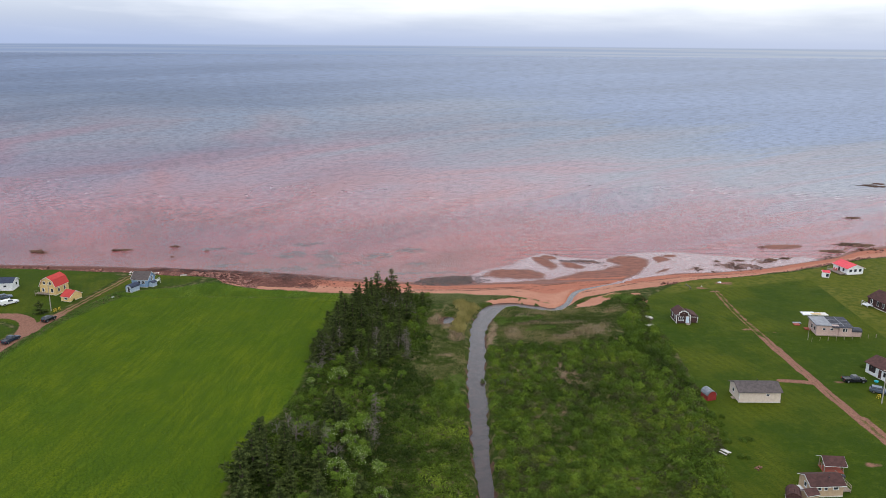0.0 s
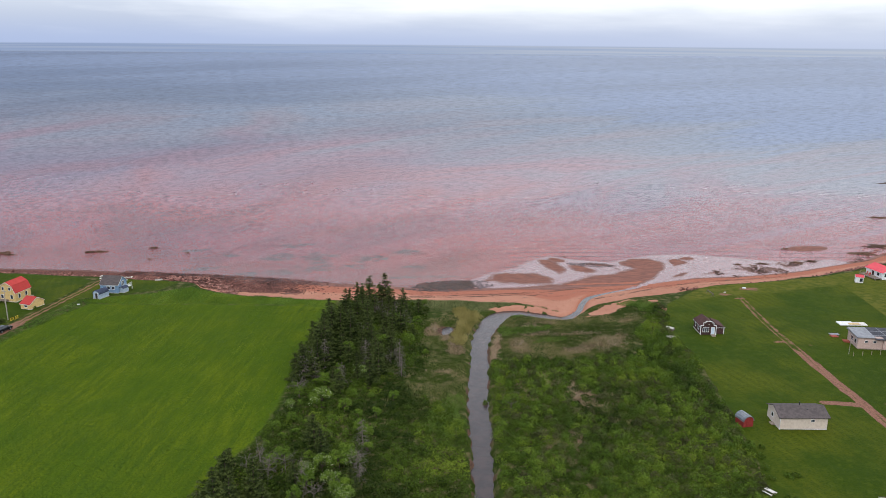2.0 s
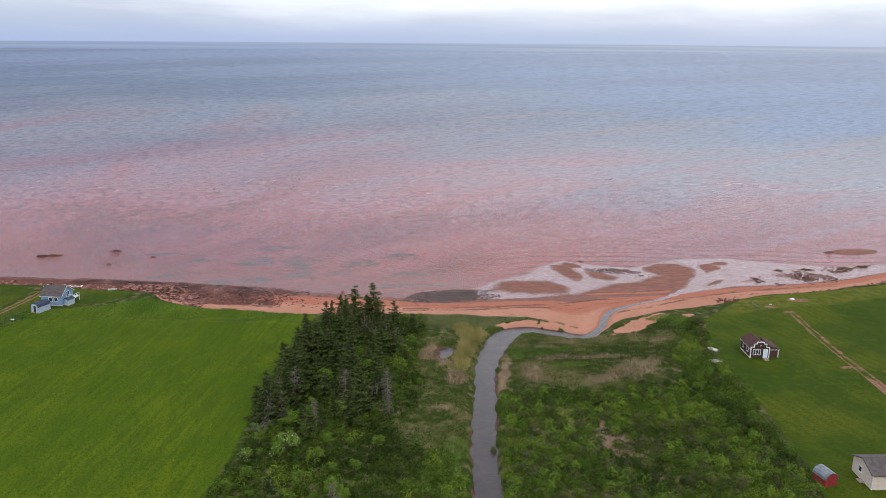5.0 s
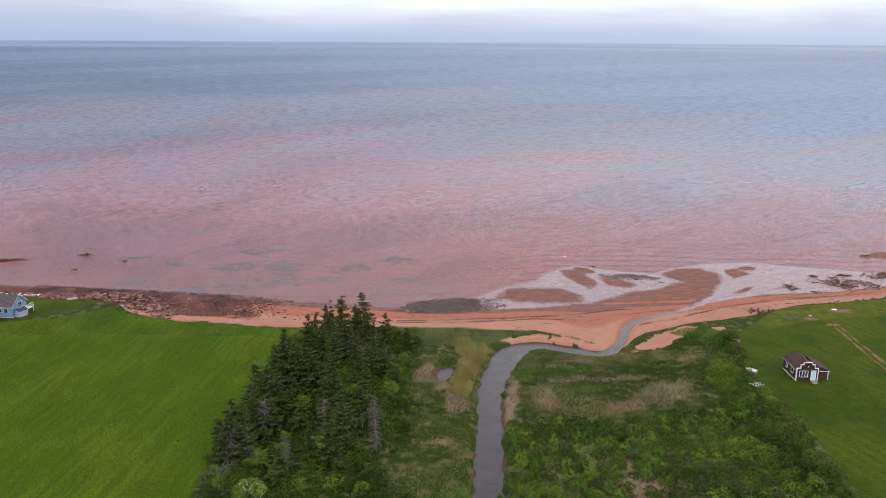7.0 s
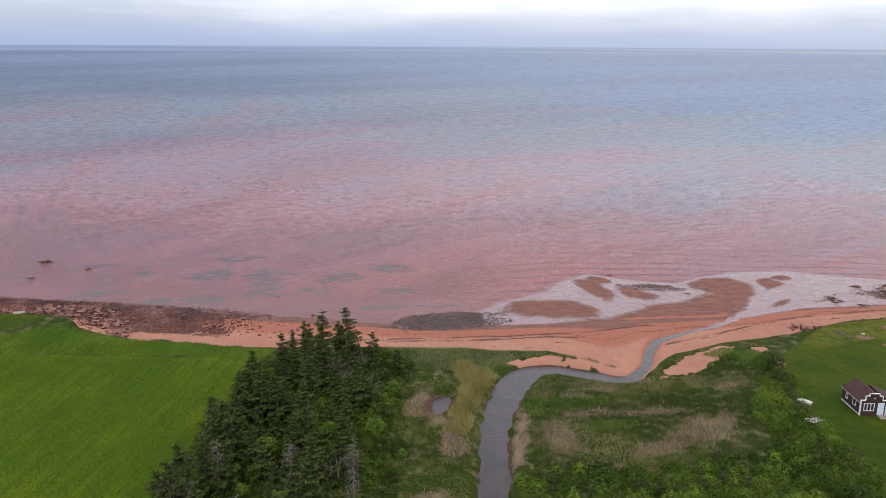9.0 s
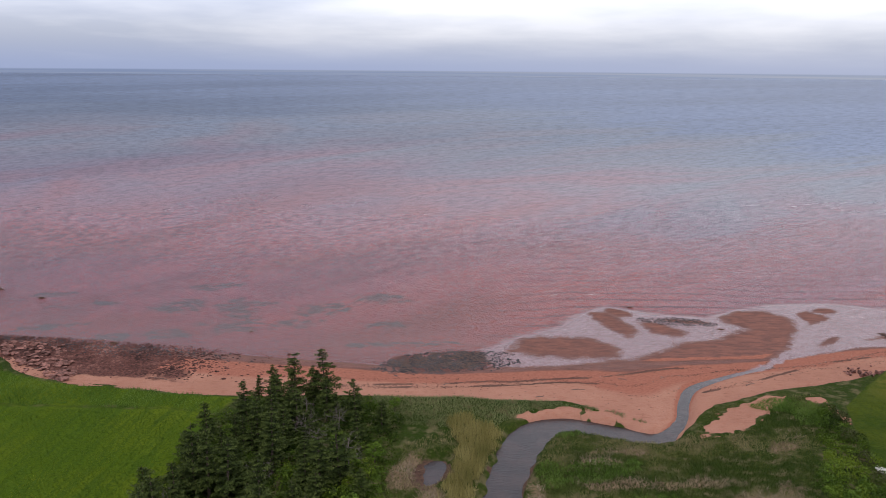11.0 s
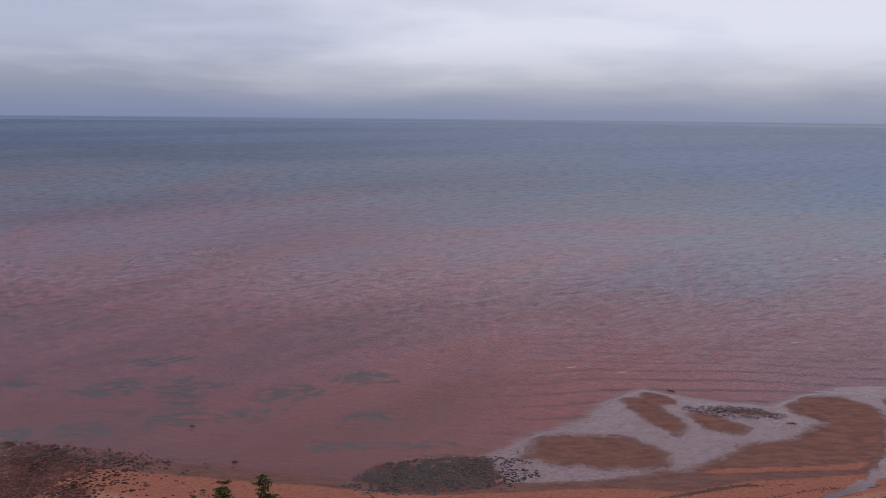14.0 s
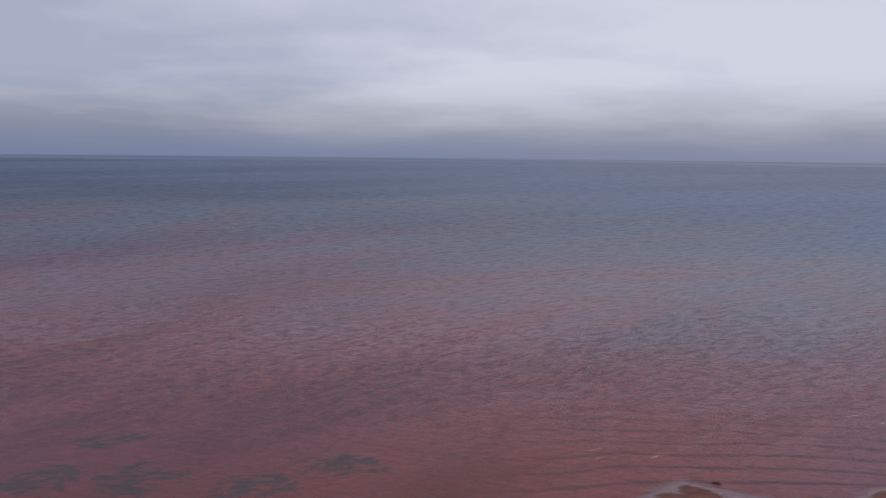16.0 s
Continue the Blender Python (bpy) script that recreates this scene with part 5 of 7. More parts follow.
def plant_trees():
    tall = [tagged(spruce(10.0, s, g, b, th), "tall dark green spruce with ragged drooping boughs", "spruce tree", "spruces of the shore wood") for s, g, b, th in ((1, 0.35, 0.16, 0.08), (2, 0.30, 0.22, 0.14), (3, 0.38, 0.08, 0.05))]
    bushy = [tagged(spruce(7.0, s, g, 0.05), "dense dark green young spruce on the wood's edge", "spruce tree", "spruces of the shore wood") for s, g in ((11, 0.46), (12, 0.52), (13, 0.44))]
    dead = [tagged(dead_spruce(6.0, s), "dead grey spruce with bare drooping twigs", "dead tree", "dead trees of the wood") for s in (21, 22)]
    snags = [tagged(snag(5.0, s), "bleached dead tree with forking bare limbs", "dead tree", "dead trees of the wood") for s in (31, 32)]
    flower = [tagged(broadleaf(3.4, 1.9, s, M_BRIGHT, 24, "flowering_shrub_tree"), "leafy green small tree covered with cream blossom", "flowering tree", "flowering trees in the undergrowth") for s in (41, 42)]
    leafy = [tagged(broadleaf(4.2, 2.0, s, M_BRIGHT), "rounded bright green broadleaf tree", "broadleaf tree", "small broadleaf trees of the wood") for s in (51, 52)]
    # tall ones by their tops: x, y, top
    for x, y, top in ((-27.3, 246, 6.8), (-25.0, 246.0, 8.6), (-21.3, 245.0, 11.3), (-18.2, 244.4, 9.2), (-16.2, 244.8, 11.9), (-23.2, 241.5, 8.8), (-10.8, 239.9, 9.0), (-27.8, 238.5, 6.9), (-20.5, 237.5, 8.2), (-13.6, 238.2, 7.4), (-28, 204, 12.0), (-30.1, 205.5, 10.4), (-31.2, 191.5, 9.6), (-16, 188, 9.4), (-32.4, 131, 12.0), (-30.9, 140, 11.5), (-35, 124, 10), (-27.5, 128, 9), (-29, 222, 8.5), (-25, 228, 8.2)):
        z = ground_z(x, y)
        kinds = tall if y > 235 else tall + bushy[:1]
        k = kinds[int(dice.integers(len(kinds)))]
        size = (top - z) / (10.0 if k in tall else 7.0)
        copy_thing(k, pose(x, y, z, 0, 0, dice.uniform(0, 360)) @ Matrix.Scale(size, 4))
    belt = [(-31.5, 186), (-31, 215), (-29, 240), (-12, 243), (-9, 225), (-11, 205), (-13, 187)]
    xs, ys = scatter(belt, 4.0)
    for x, y in zip(xs, ys):
        luck = dice.random()
        if luck < 0.08:
            place(dead, x, y, dice.uniform(0.8, 1.25))
        elif luck < 0.18:
            place(snags, x, y, dice.uniform(0.8, 1.1))
        elif luck < 0.24:
            place(leafy, x, y, dice.uniform(0.4, 0.75))
        else:
            place(bushy + tall, x, y, dice.uniform(0.5, 1.0))
    for x, y, s in ((-31.5, 209, 0.85), (-30.0, 206.5, 1.0), (-28.2, 208.5, 0.95), (-29.5, 213.5, 0.9), (-28.4, 219, 0.95), (-32.8, 190, 1.0), (-33.2, 198, 0.9), (-32.6, 212, 0.95), (-31.5, 224, 0.8), (-31, 231, 0.9), (-37.6, 149.5, 0.75), (-37.0, 145, 1.0), (-36, 135, 1.2), (-37.0, 129, 1.3), (-23.5, 158, 1.15), (-21.5, 154, 1.0), (-25.5, 163, 0.6), (-22, 183, 0.8), (-34.5, 118, 1.2), (-28, 120, 1.1), (-22, 124, 0.9), (-38, 141, 0.9), (-9.5, 232, 0.75), (-6.5, 236.5, 0.7), (-7.2, 217, 0.6)):
        place(bushy, x, y, s)
    for x, y, s in ((-17.5, 196.0, 1.35), (-9.8, 199.5, 1.15), (-14.5, 158, 1.15), (-13.9, 147, 1.1), (-27.5, 197, 1.3), (-9.0, 193, 1.0), (-30.7, 188, 1.25), (-28.5, 189, 1.1), (-22, 186, 1.1)):
        place(dead, x, y, s)
    for x, y, s in ((-32.5, 152, 1.0), (-30.5, 149, 1.0), (-34.5, 150, 0.8), (-27.6, 150, 0.9), (-24, 145, 1.1), (-21, 140, 1.0), (-15, 151.5, 0.9), (-31, 182, 0.9), (-15, 229, 0.9), (-20.5, 219, 0.8), (15.5, 177.2, 0.5), (-17.5, 233, 0.9), (-22.5, 231, 0.8), (-30, 146, 1.0), (-17, 143, 0.7)):
        place(snags, x, y, s)
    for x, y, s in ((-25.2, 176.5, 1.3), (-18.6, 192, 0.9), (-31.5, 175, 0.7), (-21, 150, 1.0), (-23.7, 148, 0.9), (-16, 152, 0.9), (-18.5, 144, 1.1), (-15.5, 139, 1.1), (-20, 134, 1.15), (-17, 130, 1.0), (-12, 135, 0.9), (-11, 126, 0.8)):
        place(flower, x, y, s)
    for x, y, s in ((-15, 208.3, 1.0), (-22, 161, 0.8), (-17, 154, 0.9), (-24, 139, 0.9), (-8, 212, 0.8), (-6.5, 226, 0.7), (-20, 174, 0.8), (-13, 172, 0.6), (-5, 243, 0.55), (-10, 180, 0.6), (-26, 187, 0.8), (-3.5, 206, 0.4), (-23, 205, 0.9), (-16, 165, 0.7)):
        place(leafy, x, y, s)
    xs, ys = scatter([(-36, 120), (-34, 186), (-13, 186), (-12, 120)], 4.6)
    for x, y in zip(xs, ys):
        luck = dice.random()
        if y < 150 and luck < 0.3 + 0.4 * (x < -28):
            place(bushy, x, y, dice.uniform(0.5, 0.85))
        elif y > 153 and luck < 0.75:
            place(leafy, x, y, dice.uniform(0.35, 0.62))
        elif y < 153 and luck < 0.75:
            place(leafy, x, y, dice.uniform(0.6, 0.95))
    for x, y, s in ((14.6, 178.5, 0.6), (16.5, 180.5, 0.5), (57, 210, 0.5), (58.5, 190, 0.55), (56, 183, 0.5), (49, 150, 0.45), (46, 138, 0.5), (52, 218, 0.45), (60.5, 196, 0.42), (36, 150, 0.4), (55, 171, 0.45), (44, 170, 0.35), (51, 160, 0.4)):
        place(leafy, x, y, s)
    pine = tagged(spruce(4.2, 61, 0.85, 0.1, 0.0), "dark wind-shaped pine on the lawn beside the road", "pine tree")
    pine.name = "pine_tree"
    pine.matrix_basis = pose(-122, 225.5, ground_z(-122, 225.5))
    for k in tall + bushy + dead + snags + flower + leafy:
        # the first of each kind stands in the wood too
        x, y = dice.uniform(-33, -14), dice.uniform(100, 116)
        k.matrix_basis = pose(x, y, ground_z(x, y))


plant_cover()
plant_trees()

# ------------------------------------------------------------------ stones


def stone_mesh(name, seed, flat, mat):
    """One broken block of sandstone."""
    rnd = np.random.default_rng(seed)
    bm = bmesh.new()
    for p in unit(rnd.normal(size=(13, 3))) * rnd.uniform(0.8, 1.1, (13, 1)):
        p = np.clip(p, -0.6, 0.6)
        bm.verts.new((p[0] * 0.7, p[1] * 0.6, p[2] * flat))
    bmesh.ops.convex_hull(bm, input=bm.verts[:])
    for v in [v for v in bm.verts if not v.link_faces]:
        bm.verts.remove(v)
    me = bpy.data.meshes.new(name)
    bm.to_mesh(me)
    bm.free()
    me.materials.append(mat)
    return me


BLOCKS = [stone_mesh("boulder", 100 + i, 0.5, M_ROCK) for i in range(6)]


def outcrop_mesh(seed):
    """A low ragged rock with ledges."""
    bm = bmesh.new()
    bmesh.ops.create_icosphere(bm, subdivisions=4, radius=0.5)
    for v in bm.verts:
        p = v.co.normalized()
        far = 0.62 + 0.9 * noise.noise(p * 1.7 + Vector((seed, 0, 0))) + 0.35 * noise.noise(p * 5.0 + Vector((0, seed, 0)))
        far = max(far, 0.12)
        v.co = Vector((p.x * far, p.y * far, p.z * (0.22 + 0.2 * noise.noise(p * 3.0 + Vector((0, 0, seed))))))
        v.co.z = round(v.co.z / 0.07) * 0.07 * 0.6 + v.co.z * 0.4
    me = bpy.data.meshes.new("outcrop")
    bm.to_mesh(me)
    bm.free()
    me.materials.append(M_WEEDROCK)
    return me


OUTCROPS = [outcrop_mesh(3.1 + 7.7 * i) for i in range(4)]
SLABS = [stone_mesh("slab", 120 + i, 0.16, M_ROCK) for i in range(5)]


def stone_bank(name, label, spots):
    """Boulders heaped along a stretch of shore: x, y, size, flat."""
    x0, y0 = float(np.mean([s[0] for s in spots])), float(np.mean([s[1] for s in spots]))
    root = new(name)
    root.location = (x0, y0, 0)
    tagged(root, label, "rock bank")
    zs = height(np.array([s[0] for s in spots]), np.array([s[1] for s in spots]))
    for (x, y, size, flat), z in zip(spots, zs):
        kinds = SLABS if flat else BLOCKS
        ob = new("slab" if flat else "boulder", kinds[int(dice.integers(len(kinds)))])
        ob.parent = root
        tip = 14 if flat else 25
        ob.matrix_basis = Matrix.Translation((-x0, -y0, 0)) @ pose(x, y, z + size * (0.12 if flat else 0.18), dice.uniform(-tip, tip), dice.uniform(-tip, tip), dice.uniform(0, 360)) @ Matrix.Diagonal((size, size * dice.uniform(0.7, 1.1), size, 1))
    return root


def stones(name, x, y, size, mat, label, flat=0.45):
    """Very many small stones in one mesh."""
    n = len(x)
    base = np.array([(1, 0, 0), (0.3, 0.9, 0.1), (-0.8, 0.5, 0), (-0.7, -0.6, 0.1), (0.4, -0.9, 0), (0.15, 0.1, 1), (-0.3, -0.1, 0.8)], float)
    tri = np.array([(0, 1, 5), (1, 2, 6), (1, 6, 5), (2, 3, 6), (3, 4, 6), (4, 5, 6), (4, 0, 5)])
    z = height(x, y)
    a = dice.uniform(0, 2 * np.pi, n)
    wob = base[None] * dice.uniform(0.7, 1.3, (n, 7, 3))
    s = size[:, None]
    c, q = np.cos(a)[:, None], np.sin(a)[:, None]
    co = np.stack([x[:, None] + (wob[..., 0] * c - wob[..., 1] * q) * s, y[:, None] + (wob[..., 0] * q + wob[..., 1] * c) * s * 0.8, z[:, None] - 0.02 + wob[..., 2] * s * flat], -1).reshape(-1, 3)
    faces = (tri[None] + (np.arange(n) * 7)[:, None, None]).reshape(-1, 3)
    tint = np.repeat(np.clip(uneven(x, y, 4.0, 61) + dice.normal(size=n) * 0.12, 0, 1), 7)
    return stuff(name, (co, faces, tint), mat, label, "stones")


M_RUBBLE = foliage("red_rubble", (0.026, 0.015, 0.013), (0.105, 0.045, 0.036), (0.30, 0.15, 0.12), 0.85)
M_WRACK = foliage("dry_wrack", (0.05, 0.028, 0.02), (0.11, 0.055, 0.04), (0.42, 0.30, 0.24), 0.8)
M_DARKSTONE = foliage("weedy_stones", (0.018, 0.017, 0.018), (0.052, 0.046, 0.046), (0.14, 0.115, 0.115), 0.5)

M_REEF = foliage("weedy_reef_stones", (0.028, 0.018, 0.014), (0.085, 0.046, 0.036), (0.20, 0.125, 0.105), 0.8)


def build_stones():
    # riprap and slabs west of the field
    spots = []
    for x in np.arange(-172, -82, 0.62):
        g = float(edge_y(GRASS_EDGE, x))
        y = g + 0.6 + abs(dice.normal()) * 2.4
        spots.append((x + dice.uniform(-0.5, 0.5), y, dice.uniform(0.9, 2.1), False))
    stone_bank("riprap_bank", "tumbled red sandstone boulders along the grassy edge", spots)
    spots = []
    for _ in range(150):
        x = dice.uniform(-92, -64)
        g, w = float(edge_y(GRASS_EDGE, x)), float(edge_y(WATER_EDGE, x))
        t = dice.uniform(0.0, 0.85) * ease(-x, 62, 76) + dice.uniform(0.0, 0.25)
        spots.append((x, g + 0.8 + (w - g - 2) * min(t, 0.9), dice.uniform(0.9, 2.4) * (1.1 - 0.4 * t), True))
    stone_bank("slab_ledge", "broken red sandstone slabs spread over the upper beach", spots)
    # rubble beach
    n = 15000
    x = dice.uniform(-110, -26, n)
    g, w = edge_y(GRASS_EDGE, x), edge_y(WATER_EDGE, x)
    t = dice.uniform(0.05, 1.12, n)
    y = g + (w - g) * t
    ok = dice.uniform(0, 1, n) < (0.25 + 0.75 * ease(t, 0.2, 0.6)) * (1 - ease(x, -54, -36) * 0.95) * np.maximum(ease(t, 0.2, 0.4), ease(-x, 66, 82)) * (0.35 + 0.65 * ease(t, 0.3, 0.5) + ease(-x, 60, 70))
    x, y, t = x[ok], y[ok], t[ok]
    stones("rubble_beach", x, y, dice.uniform(0.14, 0.38, x.size) + 0.4 * (dice.random(x.size) < 0.1) * dice.random(x.size), M_RUBBLE, "flat red stones strewn over the beach")
    ok = dice.random(x.size) < 0.5 * ease(t, 0.6, 0.95)
    stones("weedy_edge", x[ok] + 0.3, y[ok] + 0.9, dice.uniform(0.15, 0.4, ok.sum()), M_DARKSTONE, "dark weed-covered stones at the water's edge")
    # dark stony patch before the beach
    n = 5200
    x, y = dice.uniform(-12, 17, n), dice.uniform(262, 279, n)
    d = oval(x, y, 2.5, 270.8, 15, 5.6, 11) + (uneven(x, y, 1.6, 62) - 0.5) * 1.5
    x, y = x[d > 0.05], y[d > 0.05]
    stones("dark_stones", x, y, dice.uniform(0.10, 0.34, x.size), M_DARKSTONE, "dark wet weedy stones with shallow pools between", 0.35)
    # pebbles on the sand flats
    n = 2600
    x, y = dice.uniform(44, 66, n), dice.uniform(291, 302, n)
    d = oval(x, y, 54.5, 296.8, 9, 2.8, -8) + (uneven(x, y, 1.8, 63) - 0.5) * 0.9
    x, y = x[d > 0.0], y[d > 0.0]
    stones("flat_pebbles", x, y, dice.uniform(0.08, 0.26, x.size), M_DARKSTONE, "dark pebbles strewn over the wet sand flats", 0.5)
    n = 2600
    x = dice.uniform(96, 165, n)
    w = edge_y(WATER_EDGE, x)
    y = w + dice.normal(size=n) * 3.0 + 4
    d = uneven(x, y, 6.0, 64)
    x, y = x[d > 0.52], y[d > 0.52]
    stones("tidal_stones", x, y, dice.uniform(0.2, 0.75, x.size), M_REEF, "dark weedy stones in the shallows of the eastern shore", 0.3)
    # weed, bits of shell and pebbles left by the tide
    n = 9000
    x = dice.uniform(-30, 118, n)
    g, w = edge_y(GRASS_EDGE, x), edge_y(WATER_EDGE, x)
    line = dice.integers(0, 3, n)
    t = np.where(line == 0, 0.42 + (uneven(x, x * 0, 14.0, 20) - 0.5) * 0.25, np.where(line == 1, 0.6 + (uneven(x, x * 0, 11.0, 21) - 0.5) * 0.25, dice.uniform(0.08, 0.95, n))) + dice.normal(size=n) * np.where(line == 2, 0.02, 0.012)
    y = g + (w - g) * t
    for k, tide in enumerate(WRACK):
        mine = np.where(line == k % 2, dice.random(n) < 0.7, False) & (x > tide[0, 0]) & (x < tide[-1, 0])
        y = np.where(mine, np.interp(x, tide[:, 0], tide[:, 1]) + dice.normal(size=n) * 0.4, y)
    keep = (dice.random(n) < np.where(line == 2, 0.3, 0.35 + 0.6 * uneven(x, y, 5.0, 22))) & off_water(x, y) & (y > g + 0.5)
    x, y = x[keep], y[keep]
    stones("tide_wrack", x, y, dice.uniform(0.06, 0.2, x.size), M_WRACK, "dark seaweed and pebbles strewn along the tide lines", 0.5)
    # eastern bank
    spots = []
    for x in np.arange(92, 170, 0.5):
        g = float(edge_y(GRASS_EDGE, x))
        spots.append((x, g + 0.5 + abs(dice.normal()) * 1.2, dice.uniform(0.6, 1.1) + 0.5 * float(ease(x, 110, 135)), False))
    stone_bank("eastern_riprap", "red sandstone boulders below the eastern lawns", spots)
    spots = [(79.5 + dice.normal() * 1.3, 264.5 + dice.normal() * 2.0, dice.uniform(0.5, 1.3), k % 3 == 0) for k in range(34)]
    stone_bank("stone_heap", "heap of red stones at the corner of the bank", spots)
    spots = [(172 + dice.normal() * 7, 320 + dice.normal() * 4, dice.uniform(0.8, 2.0), True) for k in range(46)]
    stone_bank("rocky_point", "dark red rock shelf running into the sea", spots)
    # rocks out in the water
    for x, y, r in ((-164, 306, 3.2), (-161, 304, 2.0), (-133, 308.5, 2.2), (-130, 309.5, 2.8), (-111, 316, 2.0), (-39.2, 286.6, 0.55), (-107, 300, 1.0), (162.1, 315.7, 4.5), (173.7, 327.4, 5.5), (178.2, 325.6, 5.5), (180.2, 318.1, 4.5), (259, 474, 6), (263, 470, 5), (268, 480, 5), (202, 381, 4), (131, 302, 3.0), (137, 304, 2.4), (117, 300, 2.2), (108, 299, 1.6), (135, 322, 1.6), (62.5, 292, 0.9), (-65, 278, 1.2), (-70, 277.5, 0.8), (-96, 309, 1.0), (46, 307.5, 0.7)):
        ob = new("rock_outcrop", OUTCROPS[int(dice.integers(4))])
        ob.matrix_basis = pose(x, y, -0.02, 0, 0, dice.uniform(-15, 15)) @ Matrix.Diagonal((r * 1.25, r * 0.8, min(r, 1.6) * 0.8, 1))
        tagged(ob, "low dark rock standing out of the shallow sea", "rock", "rocks off the shore")


build_stones()

# ------------------------------------------------------------------ buildings


def box(bm, x0, x1, y0, y1, z0, z1):
    v = [bm.verts.new(p) for p in ((x0, y0, z0), (x1, y0, z0), (x1, y1, z0), (x0, y1, z0), (x0, y0, z1), (x1, y0, z1), (x1, y1, z1), (x0, y1, z1))]
    for f in ((3, 2, 1, 0), (4, 5, 6, 7), (0, 1, 5, 4), (1, 2, 6, 5), (2, 3, 7, 6), (3, 0, 4, 7)):
        bm.faces.new([v[i] for i in f])
    return bm


def boxes(*rows):
    bm = bmesh.new()
    for r in rows:
        box(bm, *r)
    return bm


def prism(profile, x0, x1, bm=None):
    """A closed outline in y and z, drawn out along x."""
    bm = bm or bmesh.new()
    a = [bm.verts.new((x0, y, z)) for y, z in profile]
    b = [bm.verts.new((x1, y, z)) for y, z in profile]
    n = len(profile)
    for i in range(n):
        j = (i + 1) % n
        bm.faces.new((a[i], a[j], b[j], b[i]))
    bm.faces.new(a[::-1])
    bm.faces.new(b)
    bmesh.ops.recalc_face_normals(bm, faces=bm.faces[:])
    return bm


def turned(bm, face, L, W):
    """Moves things drawn on the front wall (y = 0, outwards -y) onto a wall of a house."""
    m = {"front": pose(0, -W / 2, 0), "back": pose(0, W / 2, 0, 0, 0, 180), "left": pose(-L / 2, 0, 0, 0, 0, -90), "right": pose(L / 2, 0, 0, 0, 0, 90)}[face]
    bmesh.ops.transform(bm, matrix=m, verts=bm.verts[:])
    return bm


def window(house, face, L, W, x, z, w, h, frame_mat=None, mullions=0):
    t = 0.09
    rows = [(x - w / 2 - t, x - w / 2, -0.07, 0.02, z - t, z + h + t), (x + w / 2, x + w / 2 + t, -0.07, 0.02, z - t, z + h + t), (x - w / 2, x + w / 2, -0.07, 0.02, z + h, z + h + t), (x - w / 2, x + w / 2, -0.09, 0.02, z - t, z)]
    for k in range(mullions):
        c = x - w / 2 + w * (k + 1) / (mullions + 1)
        rows.append((c - 0.04, c + 0.04, -0.06, 0.0, z, z + h))
    ob = part("window", turned(boxes(*rows), face, L, W), frame_mat or M_WHITE, house, "white-framed window")
    part("pane", turned(boxes((x - w / 2, x + w / 2, -0.03, 0.0, z, z + h)), face, L, W), M_GLASS, ob)


def door(house, face, L, W, x, w, h, mat, z=0.15):
    t = 0.1
    rows = [(x - w / 2 - t, x - w / 2, -0.07, 0.02, z, z + h + t), (x + w / 2, x + w / 2 + t, -0.07, 0.02, z, z + h + t), (x - w / 2, x + w / 2, -0.07, 0.02, z + h, z + h + t)]
    ob = part("door", turned(boxes((x - w / 2, x + w / 2, -0.045, 0.01, z, z + h)), face, L, W), mat, house)
    part("door_frame", turned(boxes(*rows), face, L, W), M_WHITE, ob)
    part("handle", turned(boxes((x + w * 0.35, x + w * 0.35 + 0.08, -0.1, -0.045, z + 1.0, z + 1.08)), face, L, W), M_BLACK, ob)


def slope(bm, x0, x1, y0, z0, y1, z1, thick=0.14):
    """One roof plane between two edges that run along x."""
    d = Vector((0, y1 - y0, z1 - z0)).normalized()
    n = Vector((0, -d.z, d.y))
    if n.z < 0:
        n = -n
    lo = [Vector((x, y, z)) for x in (x0, x1) for y, z in ((y0, z0), (y1, z1))]
    v = [bm.verts.new(p) for p in lo] + [bm.verts.new(p + n * thick) for p in lo]
    for f in ((0, 1, 3, 2), (4, 6, 7, 5), (0, 2, 6, 4), (1, 5, 7, 3), (0, 4, 5, 1), (2, 3, 7, 6)):
        bm.faces.new([v[i] for i in f])
    bmesh.ops.recalc_face_normals(bm, faces=bm.faces[:])
    return bm


